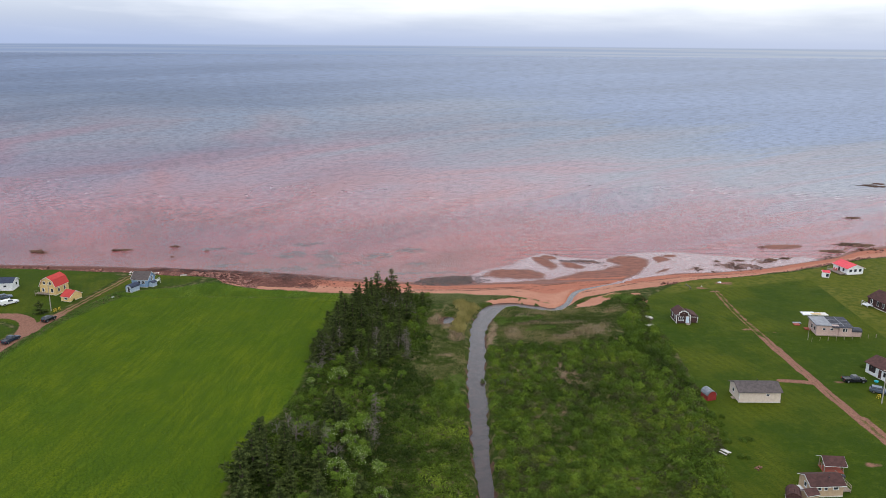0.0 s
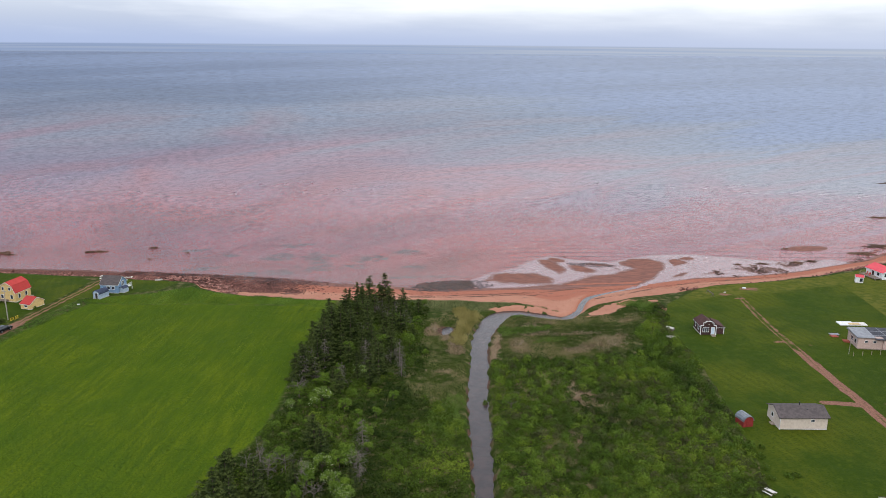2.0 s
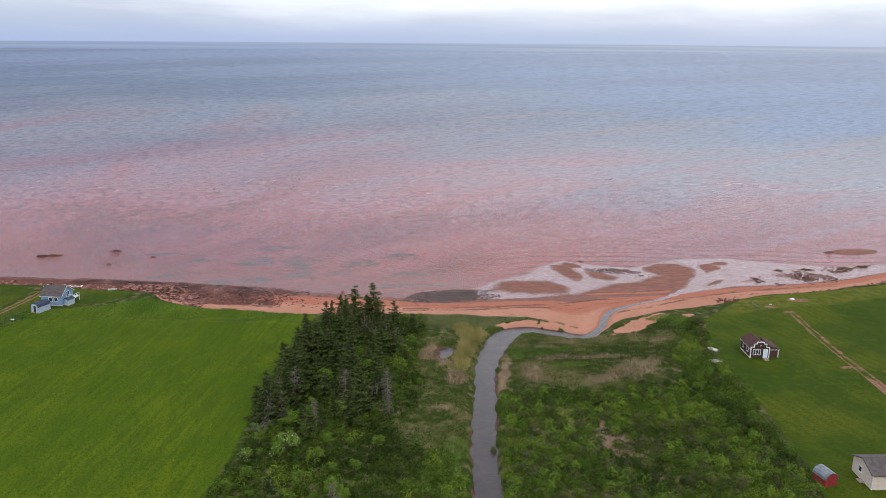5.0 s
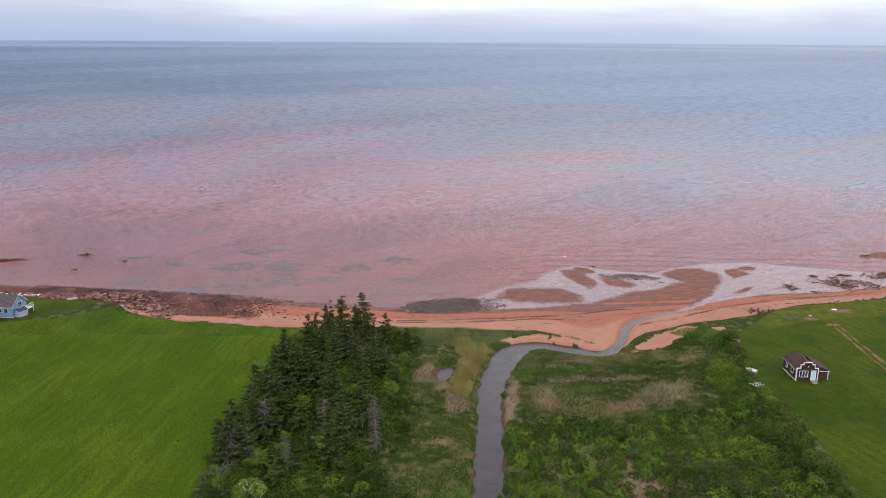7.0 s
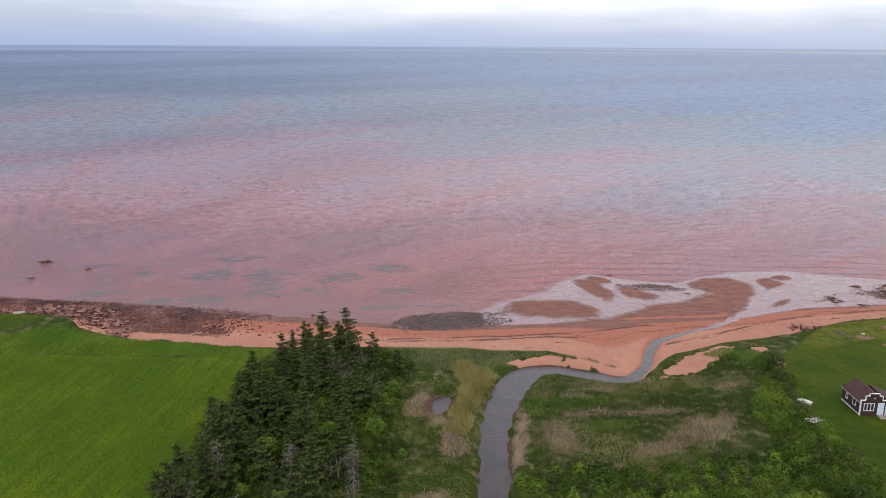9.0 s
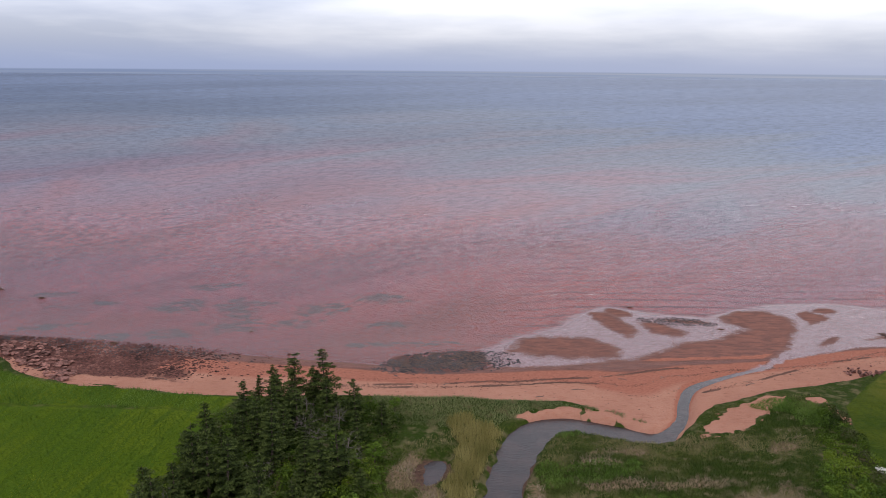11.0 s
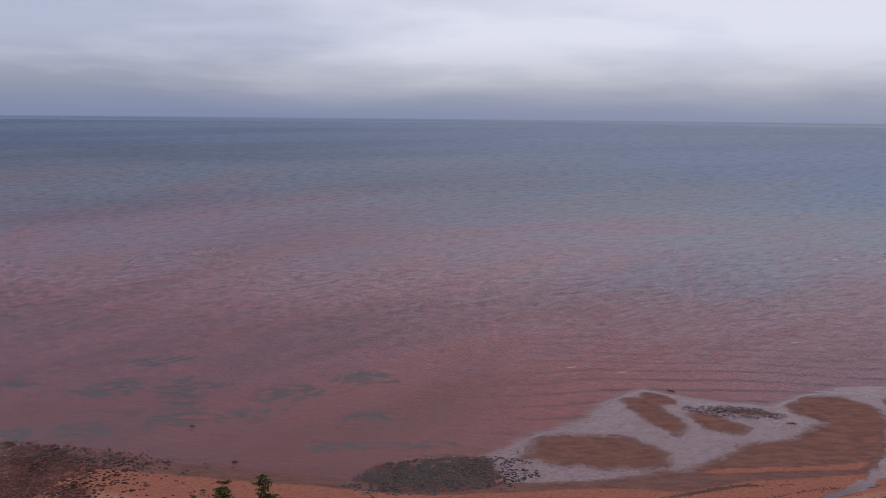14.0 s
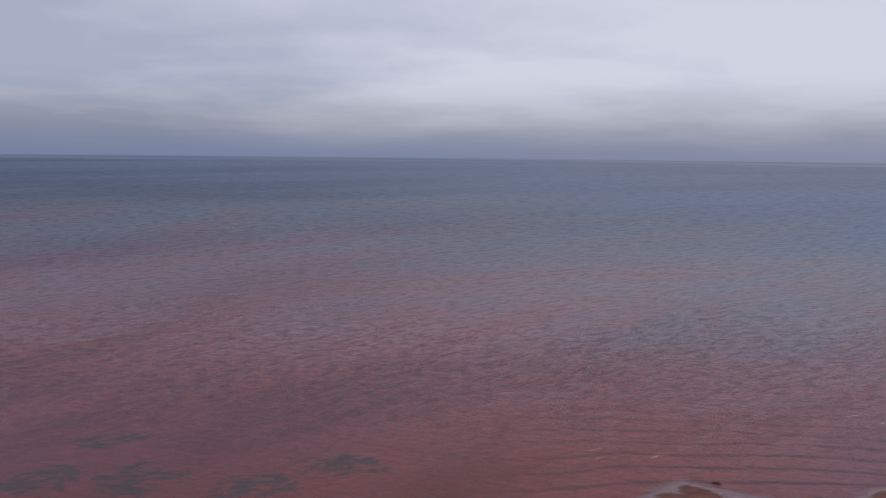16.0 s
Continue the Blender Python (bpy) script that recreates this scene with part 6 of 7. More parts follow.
def house(name, x, y, yaw, L, W, wall, rise, clad, roof_mat, label, category="house", shape="gable", over=0.3, trim=True, base=True, sink=0.0):
    """Walls, a roof with eaves, bargeboards and a footing; the ridge runs along the house's own x."""
    root = new(name)
    root.matrix_basis = pose(x, y, ground_z(x, y) - sink, 0, 0, yaw)
    tagged(root, label, category)
    h = W / 2
    if shape == "gable":
        top = [(-h, wall), (0, wall + rise), (h, wall)]
    elif shape == "gambrel":
        top = [(-h, wall), (-h * 0.66, wall + rise * 0.66), (0, wall + rise), (h * 0.66, wall + rise * 0.66), (h, wall)]
    elif shape == "barrel":
        top = [(-h * math.cos(a), wall + rise * math.sin(a)) for a in [math.pi * k / 8 for k in range(9)]]
    else:
        top = [(-h, wall), (h, wall + rise)]
    part("wall", prism([(-h, -0.3)] + top + [(h, -0.3)], -L / 2, L / 2), clad, root)
    bm, trim_bm = bmesh.new(), bmesh.new()
    for (y0, z0), (y1, z1) in zip(top[:-1], top[1:]):
        d = Vector((y1 - y0, z1 - z0)).normalized() * over
        first, last = (y0, z0) == top[0], (y1, z1) == top[-1]
        a = (y0 - d.x, z0 - d.y) if first and shape != "barrel" else (y0, z0)
        b = (y1 + d.x, z1 + d.y) if last and shape != "barrel" else (y1, z1)
        slope(bm, -L / 2 - over, L / 2 + over, a[0], a[1] + 0.01, b[0], b[1] + 0.01)
        for e in (-1, 1):
            xa, xb = sorted((e * (L / 2 + over + 0.005), e * (L / 2 + over + 0.05)))
            slope(trim_bm, xa, xb, a[0], a[1] - 0.03, b[0], b[1] - 0.03, 0.12)
        for edge, flag, s in ((a, first, -1), (b, last, 1)):
            if flag and shape != "barrel":
                y_in, y_out = sorted((edge[0] + s * 0.005, edge[0] + s * 0.045))
                box(trim_bm, -L / 2 - over, L / 2 + over, y_in, y_out, edge[1] - 0.07, edge[1] + 0.05)
    part("roof", bm, roof_mat, root)
    if trim:
        part("bargeboard", trim_bm, M_WHITE, root, "white painted roof trim")
    else:
        trim_bm.free()
    if base:
        part("footing", boxes((-L / 2 - 0.04, L / 2 + 0.04, -h - 0.04, h + 0.04, -0.4, 0.15)), M_CONCRETE, root)
    return root


def rail(root, x0, y0, x1, y1, z, mat, tall=0.95):
    """A deck's railing: posts and two bars."""
    d = Vector((x1 - x0, y1 - y0, 0))
    n = max(2, int(d.length / 1.2) + 1)
    bm = bmesh.new()
    for k in range(n):
        p = Vector((x0, y0, z)) + d * (k / (n - 1))
        tube(bm, p, p + Vector((0, 0, tall)), 0.05, 0.05, 4)
    for h in (0.5, tall):
        tube(bm, (x0, y0, z + h), (x1, y1, z + h), 0.045, 0.045, 4)
    return part("railing", bm, mat, root)


def deck(root, x0, x1, y0, y1, z, mat):
    rows = [(x0 + k * (x1 - x0) / 10 + 0.01, x0 + (k + 1) * (x1 - x0) / 10 - 0.01, y0, y1, z - 0.05, z) for k in range(10)]
    rows += [(x0, x1, y0, y0 + 0.1, z - 0.25, z - 0.055), (x0, x1, y1 - 0.1, y1, z - 0.25, z - 0.055)]
    rows += [(a, a + 0.12, b, b + 0.12, -0.4, z - 0.255) for a in (x0, x1 - 0.12) for b in (y0 + 0.001, y1 - 0.121)]
    return part("deck", boxes(*rows), mat, root)


def cottages():
    # cream bungalow
    h = house("bungalow", 73.8, 170.8, 0.5, 9.7, 6.0, 2.7, 1.15, M_CREAM_CLAD, M_GREY_ROOF, "cream clapboard bungalow with a low grey shingle roof", over=0.35, trim=False)
    window(h, "front", 9.7, 6, 1.8, 1.75, 0.7, 0.4)
    window(h, "left", 9.7, 6, -0.6, 1.2, 0.8, 0.9)
    bm = bmesh.new()
    tube(bm, (0.4, 0.5, 3.5), (0.4, 0.5, 4.5), 0.1, 0.1, 8)
    part("flue", bm, M_BLACK, h)
    part("roof_vent", boxes((1.2, 1.5, -1.2, -0.9, 3.3, 3.65)), M_BLACK, h)
    part("downpipe", boxes((-4.9, -4.8, -3.16, -3.06, 0.0, 2.6)), M_WHITE, h)
    part("step", boxes((-5.7, -4.9, -1.2, 0.0, -0.2, 0.25)), M_TIMBER, h)
    # red shed with a tin roof
    h = house("garden_shed", 62.6, 169.8, 106, 2.7, 2.3, 1.15, 1.05, M_BARN_RED, M_TIN, "small red board shed with a rounded grey tin roof", "shed", "barrel", 0.12, False, False)
    part("door", turned(boxes((-0.45, 0.45, -0.05, 0.01, 0.15, 1.85)), "left", 2.7, 2.3), M_BARN_RED, h, "plain red board door")
    # brown cabin with a stepped false front
    root = house("cabin", 71.6, 223.9, 90, 5.8, 4.0, 2.3, 1.35, M_BROWN_CLAD, M_BROWN_ROOF, "dark brown shingled cabin with a stepped white-edged false front", over=0.2)
    steps = [(-2.05, 2.6), (-1.35, 2.6), (-1.35, 3.35), (-0.8, 3.35), (-0.8, 3.8), (0.8, 3.8), (0.8, 3.35), (1.35, 3.35), (1.35, 2.6), (2.05, 2.6)]
    part("false_front", prism([(-2.05, -0.2)] + steps + [(2.05, -0.2)], -3.22, -3.1), M_BROWN_CLAD, root)
    edge = []
    for (y0, z0), (y1, z1) in zip(steps[:-1], steps[1:]):
        edge.append((-3.28, -3.05, min(y0, y1) - 0.06, max(y0, y1) + 0.06, min(z0, z1) - 0.03, max(z0, z1) + 0.08))
    edge += [(-3.28, -3.05, s * 2.05 - 0.08, s * 2.05 + 0.08, -0.1, 2.6) for s in (-1, 1)]
    part("coping", boxes(*edge), M_WHITE, root, "white edging boards")
    for k in (-1.1, -0.55, 0.0):
        window(root, "left", 6.44, 4, k - 0.15, 0.9, 0.42, 1.15)
    door(root, "left", 6.44, 4, 1.2, 0.8, 1.95, M_DOORPALE)
    window(root, "back", 5.8, 4, 1.2, 1.0, 0.9, 1.0)
    window(root, "back", 5.8, 4, -1.3, 1.0, 0.5, 0.8)
    part("lantern", boxes((-3.4, -3.28, -0.1, 0.1, 2.95, 3.15)), M_LAMP, root)
    part("porch_step", boxes((-4.1, -3.3, -1.75, -0.75, -0.1, 0.2), (-4.5, -4.12, -1.75, -0.75, -0.15, 0.08)), M_TIMBER, root)
    lean = prism([(-4.4, -0.3), (-4.4, 1.9), (-2.0, 2.75), (-2.0, -0.3)], -2.5, 2.4)
    part("lean_to", lean, M_BROWN_CLAD, root)
    bm = slope(bmesh.new(), -2.75, 2.65, -4.6, 1.86, -2.02, 2.77, 0.1)
    part("lean_to_roof", bm, M_BROWN_ROOF, root)
    part("corner_board", boxes((-2.56, -2.4, -4.46, -4.3, -0.1, 1.85), (-2.8, -2.76, -4.6, -2.1, 1.8, 1.92)), M_WHITE, root)
    # flat-roofed trailer home with an added room
    root = new("trailer_home")
    root.matrix_basis = pose(107.3, 212.4, ground_z(109, 214), 0, 0, -5)
    tagged(root, "beige flat-roofed mobile home patched with pale and black roofing", "mobile home")
    part("wall", boxes((0, 6.2, 0, 6.2, 0.1, 3.0)), M_BEIGE_CLAD, root)
    part("side_room", boxes((6.205, 9.6, -0.4, 6.6, 0.1, 2.7)), M_BEIGE_CLAD, root)
    part("roof", prism([(-0.3, 3.02), (-0.3, 3.14), (6.6, 3.5), (6.6, 3.02)], -0.35, 4.2), M_PALE_ROOF, root, "pale weathered roofing sheets")
    part("felt_roof", prism([(-0.75, 2.72), (-0.75, 2.86), (7.0, 3.42), (7.0, 2.72)], 4.22, 10.0), M_DARK_ROOF, root, "black felt roof with seams")
    part("felt_seam", boxes((4.3, 9.9, 1.8, 1.95, 3.045, 3.085), (4.3, 9.9, 4.4, 4.55, 3.235, 3.275), (7.0, 7.12, -0.7, 6.9, 3.41, 3.44)), M_PALE_ROOF, root)
    part("skirting", boxes((0.05, 9.55, -0.32, -0.02, -0.3, 0.1), (0.03, 6.2, 0.03, 6.1, -0.3, 0.095)), M_TIMBER, root)
    part("store_box", boxes((9.65, 12.6, 0.1, 2.6, -0.3, 1.3)), M_BEIGE_CLAD, root)
    part("store_lid", prism([(-0.05, 1.31), (-0.05, 1.9), (1.2, 2.2), (2.75, 1.9), (2.75, 1.31)], 9.62, 12.7), M_DARK_ROOF, root, "black tarpaulin cover")
    for k, (u, z, w, hh) in enumerate(((2.1, 1.7, 0.7, 0.5), (4.2, 1.7, 0.7, 0.5), (7.4, 1.5, 0.45, 0.9), (8.1, 1.5, 0.45, 0.9))):
        ob = part("window", boxes((u - w / 2 - 0.07, u + w / 2 + 0.07, (-0.05 if u < 6 else -0.45), (-0.01 if u < 6 else -0.405), z - 0.07, z + hh + 0.07)), M_WHITE, root)
        part("pane", boxes((u - w / 2, u + w / 2, (-0.07 if u < 6 else -0.47), (-0.052 if u < 6 else -0.452), z, z + hh)), M_GLASS, ob)
    for v in (1.3, 3.4):
        ob = part("window", boxes((-0.05, -0.01, v - 0.55, v + 0.55, 1.1, 2.3)), M_WHITE, root)
        part("pane", boxes((-0.07, -0.052, v - 0.45, v + 0.45, 1.2, 2.2)), M_GLASS, ob)
    part("step", boxes((-1.6, -0.05, 3.9, 5.4, -0.2, 0.35)), M_RED_WOOD, root, "red stained doorstep")
    # white house with a red roof on the point
    h = house("seaside_house", 149.0, 278.0, 102, 7.6, 6.6, 2.4, 1.3, M_WHITE_CLAD, M_PINK_ROOF, "white seaside house with a bright red roof and side deck", over=0.4)
    for v in (-2.0, 0.0, 2.0):
        window(h, "left", 7.6, 6.6, v, 1.1, 0.8, 0.8, M_BLACK)
    window(h, "back", 7.6, 6.6, 1.8, 1.0, 1.0, 1.0)
    door(h, "back", 7.6, 6.6, -0.5, 0.95, 2.0, M_BROWN_CLAD, 0.3)
    deck(h, -3.8, 3.8, 3.32, 5.8, 0.45, M_TIMBER)
    rail(h, -3.7, 5.75, 3.7, 5.75, 0.45, M_TIMBER)
    h = house("small_shed", 137.3, 270.6, -20, 2.3, 2.2, 1.9, 0.5, M_WHITE_CLAD, M_PINK_ROOF, "tiny white shed with a red roof", "shed", over=0.15)
    window(h, "front", 2.3, 2.2, 0.5, 0.5, 0.7, 0.9, M_BLACK)
    # dark brown house at the eastern edge
    h = house("brown_house", 141.0, 236.5, -78, 8.0, 8.0, 2.7, 1.9, M_BROWN_CLAD, M_BROWN_ROOF, "dark brown shingled house with a brown hipped roof", over=0.4, trim=False)
    for v in (-2.4, 0.4, 2.6):
        window(h, "front", 8, 8, v, 1.0, 0.7, 1.3)
    window(h, "right", 8, 8, -2.5, 1.0, 0.7, 1.4)
    window(h, "right", 8, 8, 1.0, 1.0, 0.9, 1.2)
    deck(h, -4.0, -1.4, -6.2, -4.05, 0.6, M_WHITE)
    rail(h, -4.0, -6.15, -1.4, -6.15, 0.6, M_WHITE)
    # white house with a brown roof beside the parked pickup
    h = house("white_house", 112.4, 182.6, -74, 9.5, 6.4, 2.7, 1.3, M_WHITE_CLAD, M_BROWN_ROOF, "long white house with a brown shingle roof", over=0.4, trim=False)
    for v in (-3.4, -2.7, -2.0):
        window(h, "front", 9.5, 6.4, v, 0.9, 0.45, 1.4, M_BROWN_CLAD)
    window(h, "front", 9.5, 6.4, 1.6, 1.1, 1.3, 0.9, M_BROWN_CLAD)
    window(h, "front", 9.5, 6.4, 3.8, 1.1, 0.8, 0.9, M_BROWN_CLAD)
    door(h, "front", 9.5, 6.4, -0.2, 0.95, 2.05, M_BROWN_CLAD)
    # tan cottage
    h = house("tan_cottage", 71.0, 131.0, 4, 6.2, 4.3, 2.35, 1.0, M_TAN_CLAD, M_BROWN_ROOF, "tan cottage with a brown shingle roof and white trim", over=0.35)
    for v, w in ((-1.5, 0.6), (-0.3, 0.6), (1.6, 0.9)):
        window(h, "front", 6.2, 4.3, v, 1.45, w, 0.5)
    window(h, "left", 6.2, 4.3, 0.2, 1.1, 0.8, 0.9)
    bm = bmesh.new()
    tube(bm, (0.8, -0.9, 2.9), (0.8, -0.9, 3.4), 0.09, 0.09, 8)
    part("flue", bm, M_BLACK, h)
    deck(h, 3.2, 5.4, -1.0, 4.6, 0.4, M_TIMBER)
    rail(h, 5.35, -1.0, 5.35, 4.6, 0.4, M_TIMBER)
    deck(h, -4.9, -3.2, -0.8, 1.4, 0.4, M_WHITE)
    h = house("lean_shed", 67.2, 127.4, 15, 2.4, 2.0, 1.8, 0.6, M_TAN_CLAD, M_BROWN_ROOF, "small brown-roofed shed beside the tan cottage", "shed", over=0.15)
    h = house("round_shed", 64.4, 127.6, 70, 3.0, 2.4, 1.2, 1.0, M_BROWN_CLAD, M_BROWN_ROOF, "round-topped brown shed on the lawn", "shed", "barrel", 0.1, False)
    # open shelter
    root = new("picnic_shelter")
    root.matrix_basis = pose(76.6, 138.6, ground_z(76.6, 138.6), 0, 0, -4) @ Matrix.Scale(0.86, 4)
    tagged(root, "open timber shelter with a brown shingle roof", "shelter")
    for u in (-2.1, 2.1):
        for v in (-1.5, 0.0, 1.5):
            part("post", boxes((u - 0.08, u + 0.08, v - 0.08, v + 0.08, -0.3, 2.3)), M_TIMBER, root)
    bm = bmesh.new()
    slope(bm, -2.5, 2.5, -2.4, 2.0, 0.0, 3.3)
    slope(bm, -2.5, 2.5, 2.4, 2.0, 0.0, 3.3)
    part("roof", bm, M_BROWN_ROOF, root)
    bm = boxes((-2.5, 2.5, -2.46, -2.41, 1.97, 2.07), (-2.5, 2.5, 2.41, 2.46, 1.97, 2.07))
    for e in (-1, 1):
        xa, xb = sorted((e * 2.505, e * 2.56))
        slope(bm, xa, xb, -2.4, 1.98, 0.0, 3.28, 0.1)
        slope(bm, xa, xb, 2.4, 1.98, 0.0, 3.28, 0.1)
    part("bargeboard", bm, M_WHITE, root, "white painted roof trim")
    part("floor_slab", boxes((-2.3, 2.3, -1.7, 1.7, -0.3, 0.12)), M_RED_WOOD, root)
    rail(root, -2.1, -1.5, -2.1, 1.5, 0.12, M_RED_WOOD)
    rail(root, 2.1, -1.5, 2.1, 1.5, 0.12, M_RED_WOOD)
    # yellow gambrel house
    h = house("gambrel_house", -127.9, 246.9, 78, 6.3, 5.8, 2.9, 3.0, M_YELLOW_CLAD, M_RED_ROOF, "yellow two-storey house with a red gambrel roof", "house", "gambrel", 0.25)
    for v in (-1.1, 1.1):
        window(h, "left", 6.3, 5.8, v, 3.5, 0.7, 0.9)
    for v in (-1.6, 1.6):
        window(h, "left", 6.3, 5.8, v, 1.0, 0.8, 1.1)
    for v in (-1.6, 1.2):
        window(h, "front", 6.3, 5.8, v, 1.0, 0.8, 1.1)
    deck(h, -4.9, -3.2, -0.5, 3.6, 0.7, M_TIMBER)
    rail(h, -4.85, -0.4, -4.85, 3.5, 0.7, M_TIMBER)
    part("back_step", boxes((1.0, 3.0, -4.0, -2.95, -0.3, 0.4)), M_TIMBER, h)
    h = house("yellow_shed", -119.0, 239.6, -18, 3.4, 5.2, 1.6, 1.5, M_YELLOW_CLAD, M_RED_ROOF, "yellow shed with a red roof beside the track", "shed", over=0.2)
    window(h, "front", 3.4, 5.2, 0.2, 0.7, 1.0, 0.6)
    # blue house and sheds
    h = house("blue_house", -101.5, 254.9, -6, 5.6, 5.4, 2.7, 2.0, M_BLUE_CLAD, M_GREY_ROOF, "blue cottage with a grey shingle roof above the beach", over=0.3)
    for v in (-0.2, 1.3):
        window(h, "front", 5.6, 5.4, v, 1.2, 0.9, 0.9)
    window(h, "right", 5.6, 5.4, 0.3, 1.8, 1.3, 1.3, mullions=1)
    deck(h, 2.85, 4.6, 0.2, 2.7, 1.2, M_WHITE)
    rail(h, 4.55, 0.2, 4.55, 2.7, 1.2, M_WHITE)
    rail(h, 2.9, 0.25, 4.5, 0.25, 1.2, M_WHITE)
    h = house("blue_shed", -102.7, 248.3, 70, 3.8, 2.4, 1.5, 1.0, M_PALEBLUE_CLAD, M_BLUE_ROOF, "pale blue shed with a rounded dark roof", "shed", "barrel", 0.1, False)
    door(h, "left", 3.8, 2.4, 0.1, 0.9, 1.7, M_BLACK)
    h = house("corner_shed", -97.9, 253.6, 70, 2.2, 1.6, 1.4, 0.4, M_PALEBLUE_CLAD, M_BLUE_ROOF, "small pale blue store beside the blue cottage", "shed", over=0.1, trim=False)
    # white house at the western edge
    h = house("western_house", -147.2, 249.8, 6, 9.5, 5.0, 2.7, 1.1, M_WHITE_CLAD, M_BLUE_ROOF, "white house with a dark blue roof", over=0.35)
    window(h, "right", 9.5, 5.0, 0.6, 1.2, 1.2, 0.9)
    window(h, "front", 9.5, 5.0, 2.4, 1.2, 0.9, 0.6)
    window(h, "front", 9.5, 5.0, 0.2, 1.2, 0.9, 0.6)
    deck(h, -2.5, 1.0, -4.8, -2.55, 0.7, M_WHITE)
    rail(h, -2.4, -4.75, 1.0, -4.75, 0.7, M_WHITE)


# ------------------------------------------------------------------ vehicles


def vehicle(name, x, y, heading, paint, label, kind="suv"):
    """A parked car or pickup; it points along its own x."""
    root = new(name)
    root.matrix_basis = pose(x, y, ground_z(x, y), 0, 0, heading)
    tagged(root, label, "car" if kind != "pickup" else "pickup truck")
    L, W = {"suv": (4.6, 1.85), "pickup": (5.6, 1.95), "cap": (5.4, 1.9)}[kind]
    f, b = L / 2, -L / 2
    low, belt, top = 0.38, 1.05, 1.72 if kind != "suv" else 1.65

    def loft(rows):
        """Cross-section rectangles joined from back to front: x, half width below and above, z below and above."""
        bm = bmesh.new()
        rings = []
        for u, w0, w1, z0, z1 in rows:
            rings.append([bm.verts.new(p) for p in ((u, -w0, z0), (u, w0, z0), (u, w1, z1), (u, -w1, z1))])
        for p, q in zip(rings[:-1], rings[1:]):
            for i in range(4):
                j = (i + 1) % 4
                bm.faces.new((p[i], p[j], q[j], q[i]))
        bm.faces.new(rings[0][::-1])
        bm.faces.new(rings[-1])
        bmesh.ops.recalc_face_normals(bm, faces=bm.faces[:])
        bmesh.ops.bevel(bm, geom=bm.edges[:], offset=0.05, segments=2, affect="EDGES", profile=0.6)
        return bm

    h = W / 2
    nose = 0.92
    body = part("body", loft([(b, h - 0.08, h - 0.1, low + 0.08, belt - 0.02), (b + 0.3, h, h - 0.03, low, belt), (f - 1.5, h, h - 0.03, low, belt), (f - 0.25, h - 0.02, h - 0.12, low, nose), (f, h - 0.15, h - 0.22, low + 0.08, nose - 0.14)]), paint, root)
    if kind == "suv":
        c0, c1 = b + 0.15, f - 1.35
        spans = [(c0, c0 + 0.35, c1 - 0.75, c1)]
    elif kind == "cap":
        spans = [(b + 0.1, b + 0.35, f - 2.3, f - 1.5)]
    else:
        spans = [(b + 1.95, b + 2.2, f - 2.2, f - 1.4)]
    for s0, s1, s2, s3 in spans:
        part("cabin_glass", loft([(s0, h - 0.08, h - 0.1, belt - 0.03, belt + 0.02), (s1, h - 0.08, h - 0.24, belt - 0.03, top - 0.06), (s2, h - 0.08, h - 0.24, belt - 0.03, top - 0.06), (s3, h - 0.1, h - 0.14, belt - 0.03, belt + 0.02)]), M_GLASS, root)
        part("roof_panel", loft([(s1 - 0.05, h - 0.26, h - 0.32, top - 0.08, top), (s2 + 0.02, h - 0.26, h - 0.32, top - 0.08, top)]), paint, root)
        for e in (-1, 1):
            mid = (s1 + s2) / 2
            bm = bmesh.new()
            tube(bm, (mid, e * (h - 0.09), belt), (mid, e * (h - 0.25), top - 0.06), 0.05, 0.05, 4)
            tube(bm, (s2, e * (h - 0.24), top - 0.06), (s3, e * (h - 0.12), belt), 0.05, 0.05, 4)
            part("pillar", bm, paint, root)
    if kind == "cap":
        part("bed_cap", loft([(b + 0.08, h - 0.04, h - 0.14, belt, top - 0.02), (b + 2.1, h - 0.04, h - 0.14, belt, top - 0.02)]), paint, root)
    if kind == "pickup":
        part("bed", boxes((b + 0.12, b + 1.9, -h + 0.16, h - 0.16, belt - 0.01, belt + 0.008)), M_BLACK, root, "dark open load bed")
        for e in (-1, 1):
            part("bed_rail", boxes((b + 0.05, b + 1.92, e * (h - 0.1) - 0.05, e * (h - 0.1) + 0.05, belt - 0.02, belt + 0.09)), paint, root)
    for e in (-1, 1):
        for u in (b + 0.95, f - 0.95):
            bm = bmesh.new()
            tube(bm, (u, e * (h - 0.22), 0.35), (u, e * (h + 0.01), 0.35), 0.36, 0.36, 16)
            wheel = part("wheel", bm, M_TYRE, root, "black tyre with an alloy rim")
            bm = bmesh.new()
            tube(bm, (u, e * (h - 0.05), 0.35), (u, e * (h + 0.025), 0.35), 0.2, 0.19, 10)
            part("rim", bm, M_RIM, wheel)
        part("headlight", boxes((f - 0.14, f + 0.01, e * (h - 0.38) - 0.14, e * (h - 0.38) + 0.14, 0.68, 0.82)), M_LAMP, root)
        part("tail_light", boxes((b - 0.015, b + 0.08, e * (h - 0.2) - 0.09, e * (h - 0.2) + 0.09, 0.72, 0.98)), M_TAIL, root)
        part("mirror", boxes((f - 1.85, f - 1.7, e * (h + 0.06) - 0.08, e * (h + 0.06) + 0.08, belt - 0.02, belt + 0.14)), paint, root)
    for u in (f, b):
        part("bumper", boxes((u - 0.06, u + 0.06, -h + 0.18, h - 0.18, low + 0.05, low + 0.25)), M_BLACK, root)
    return root


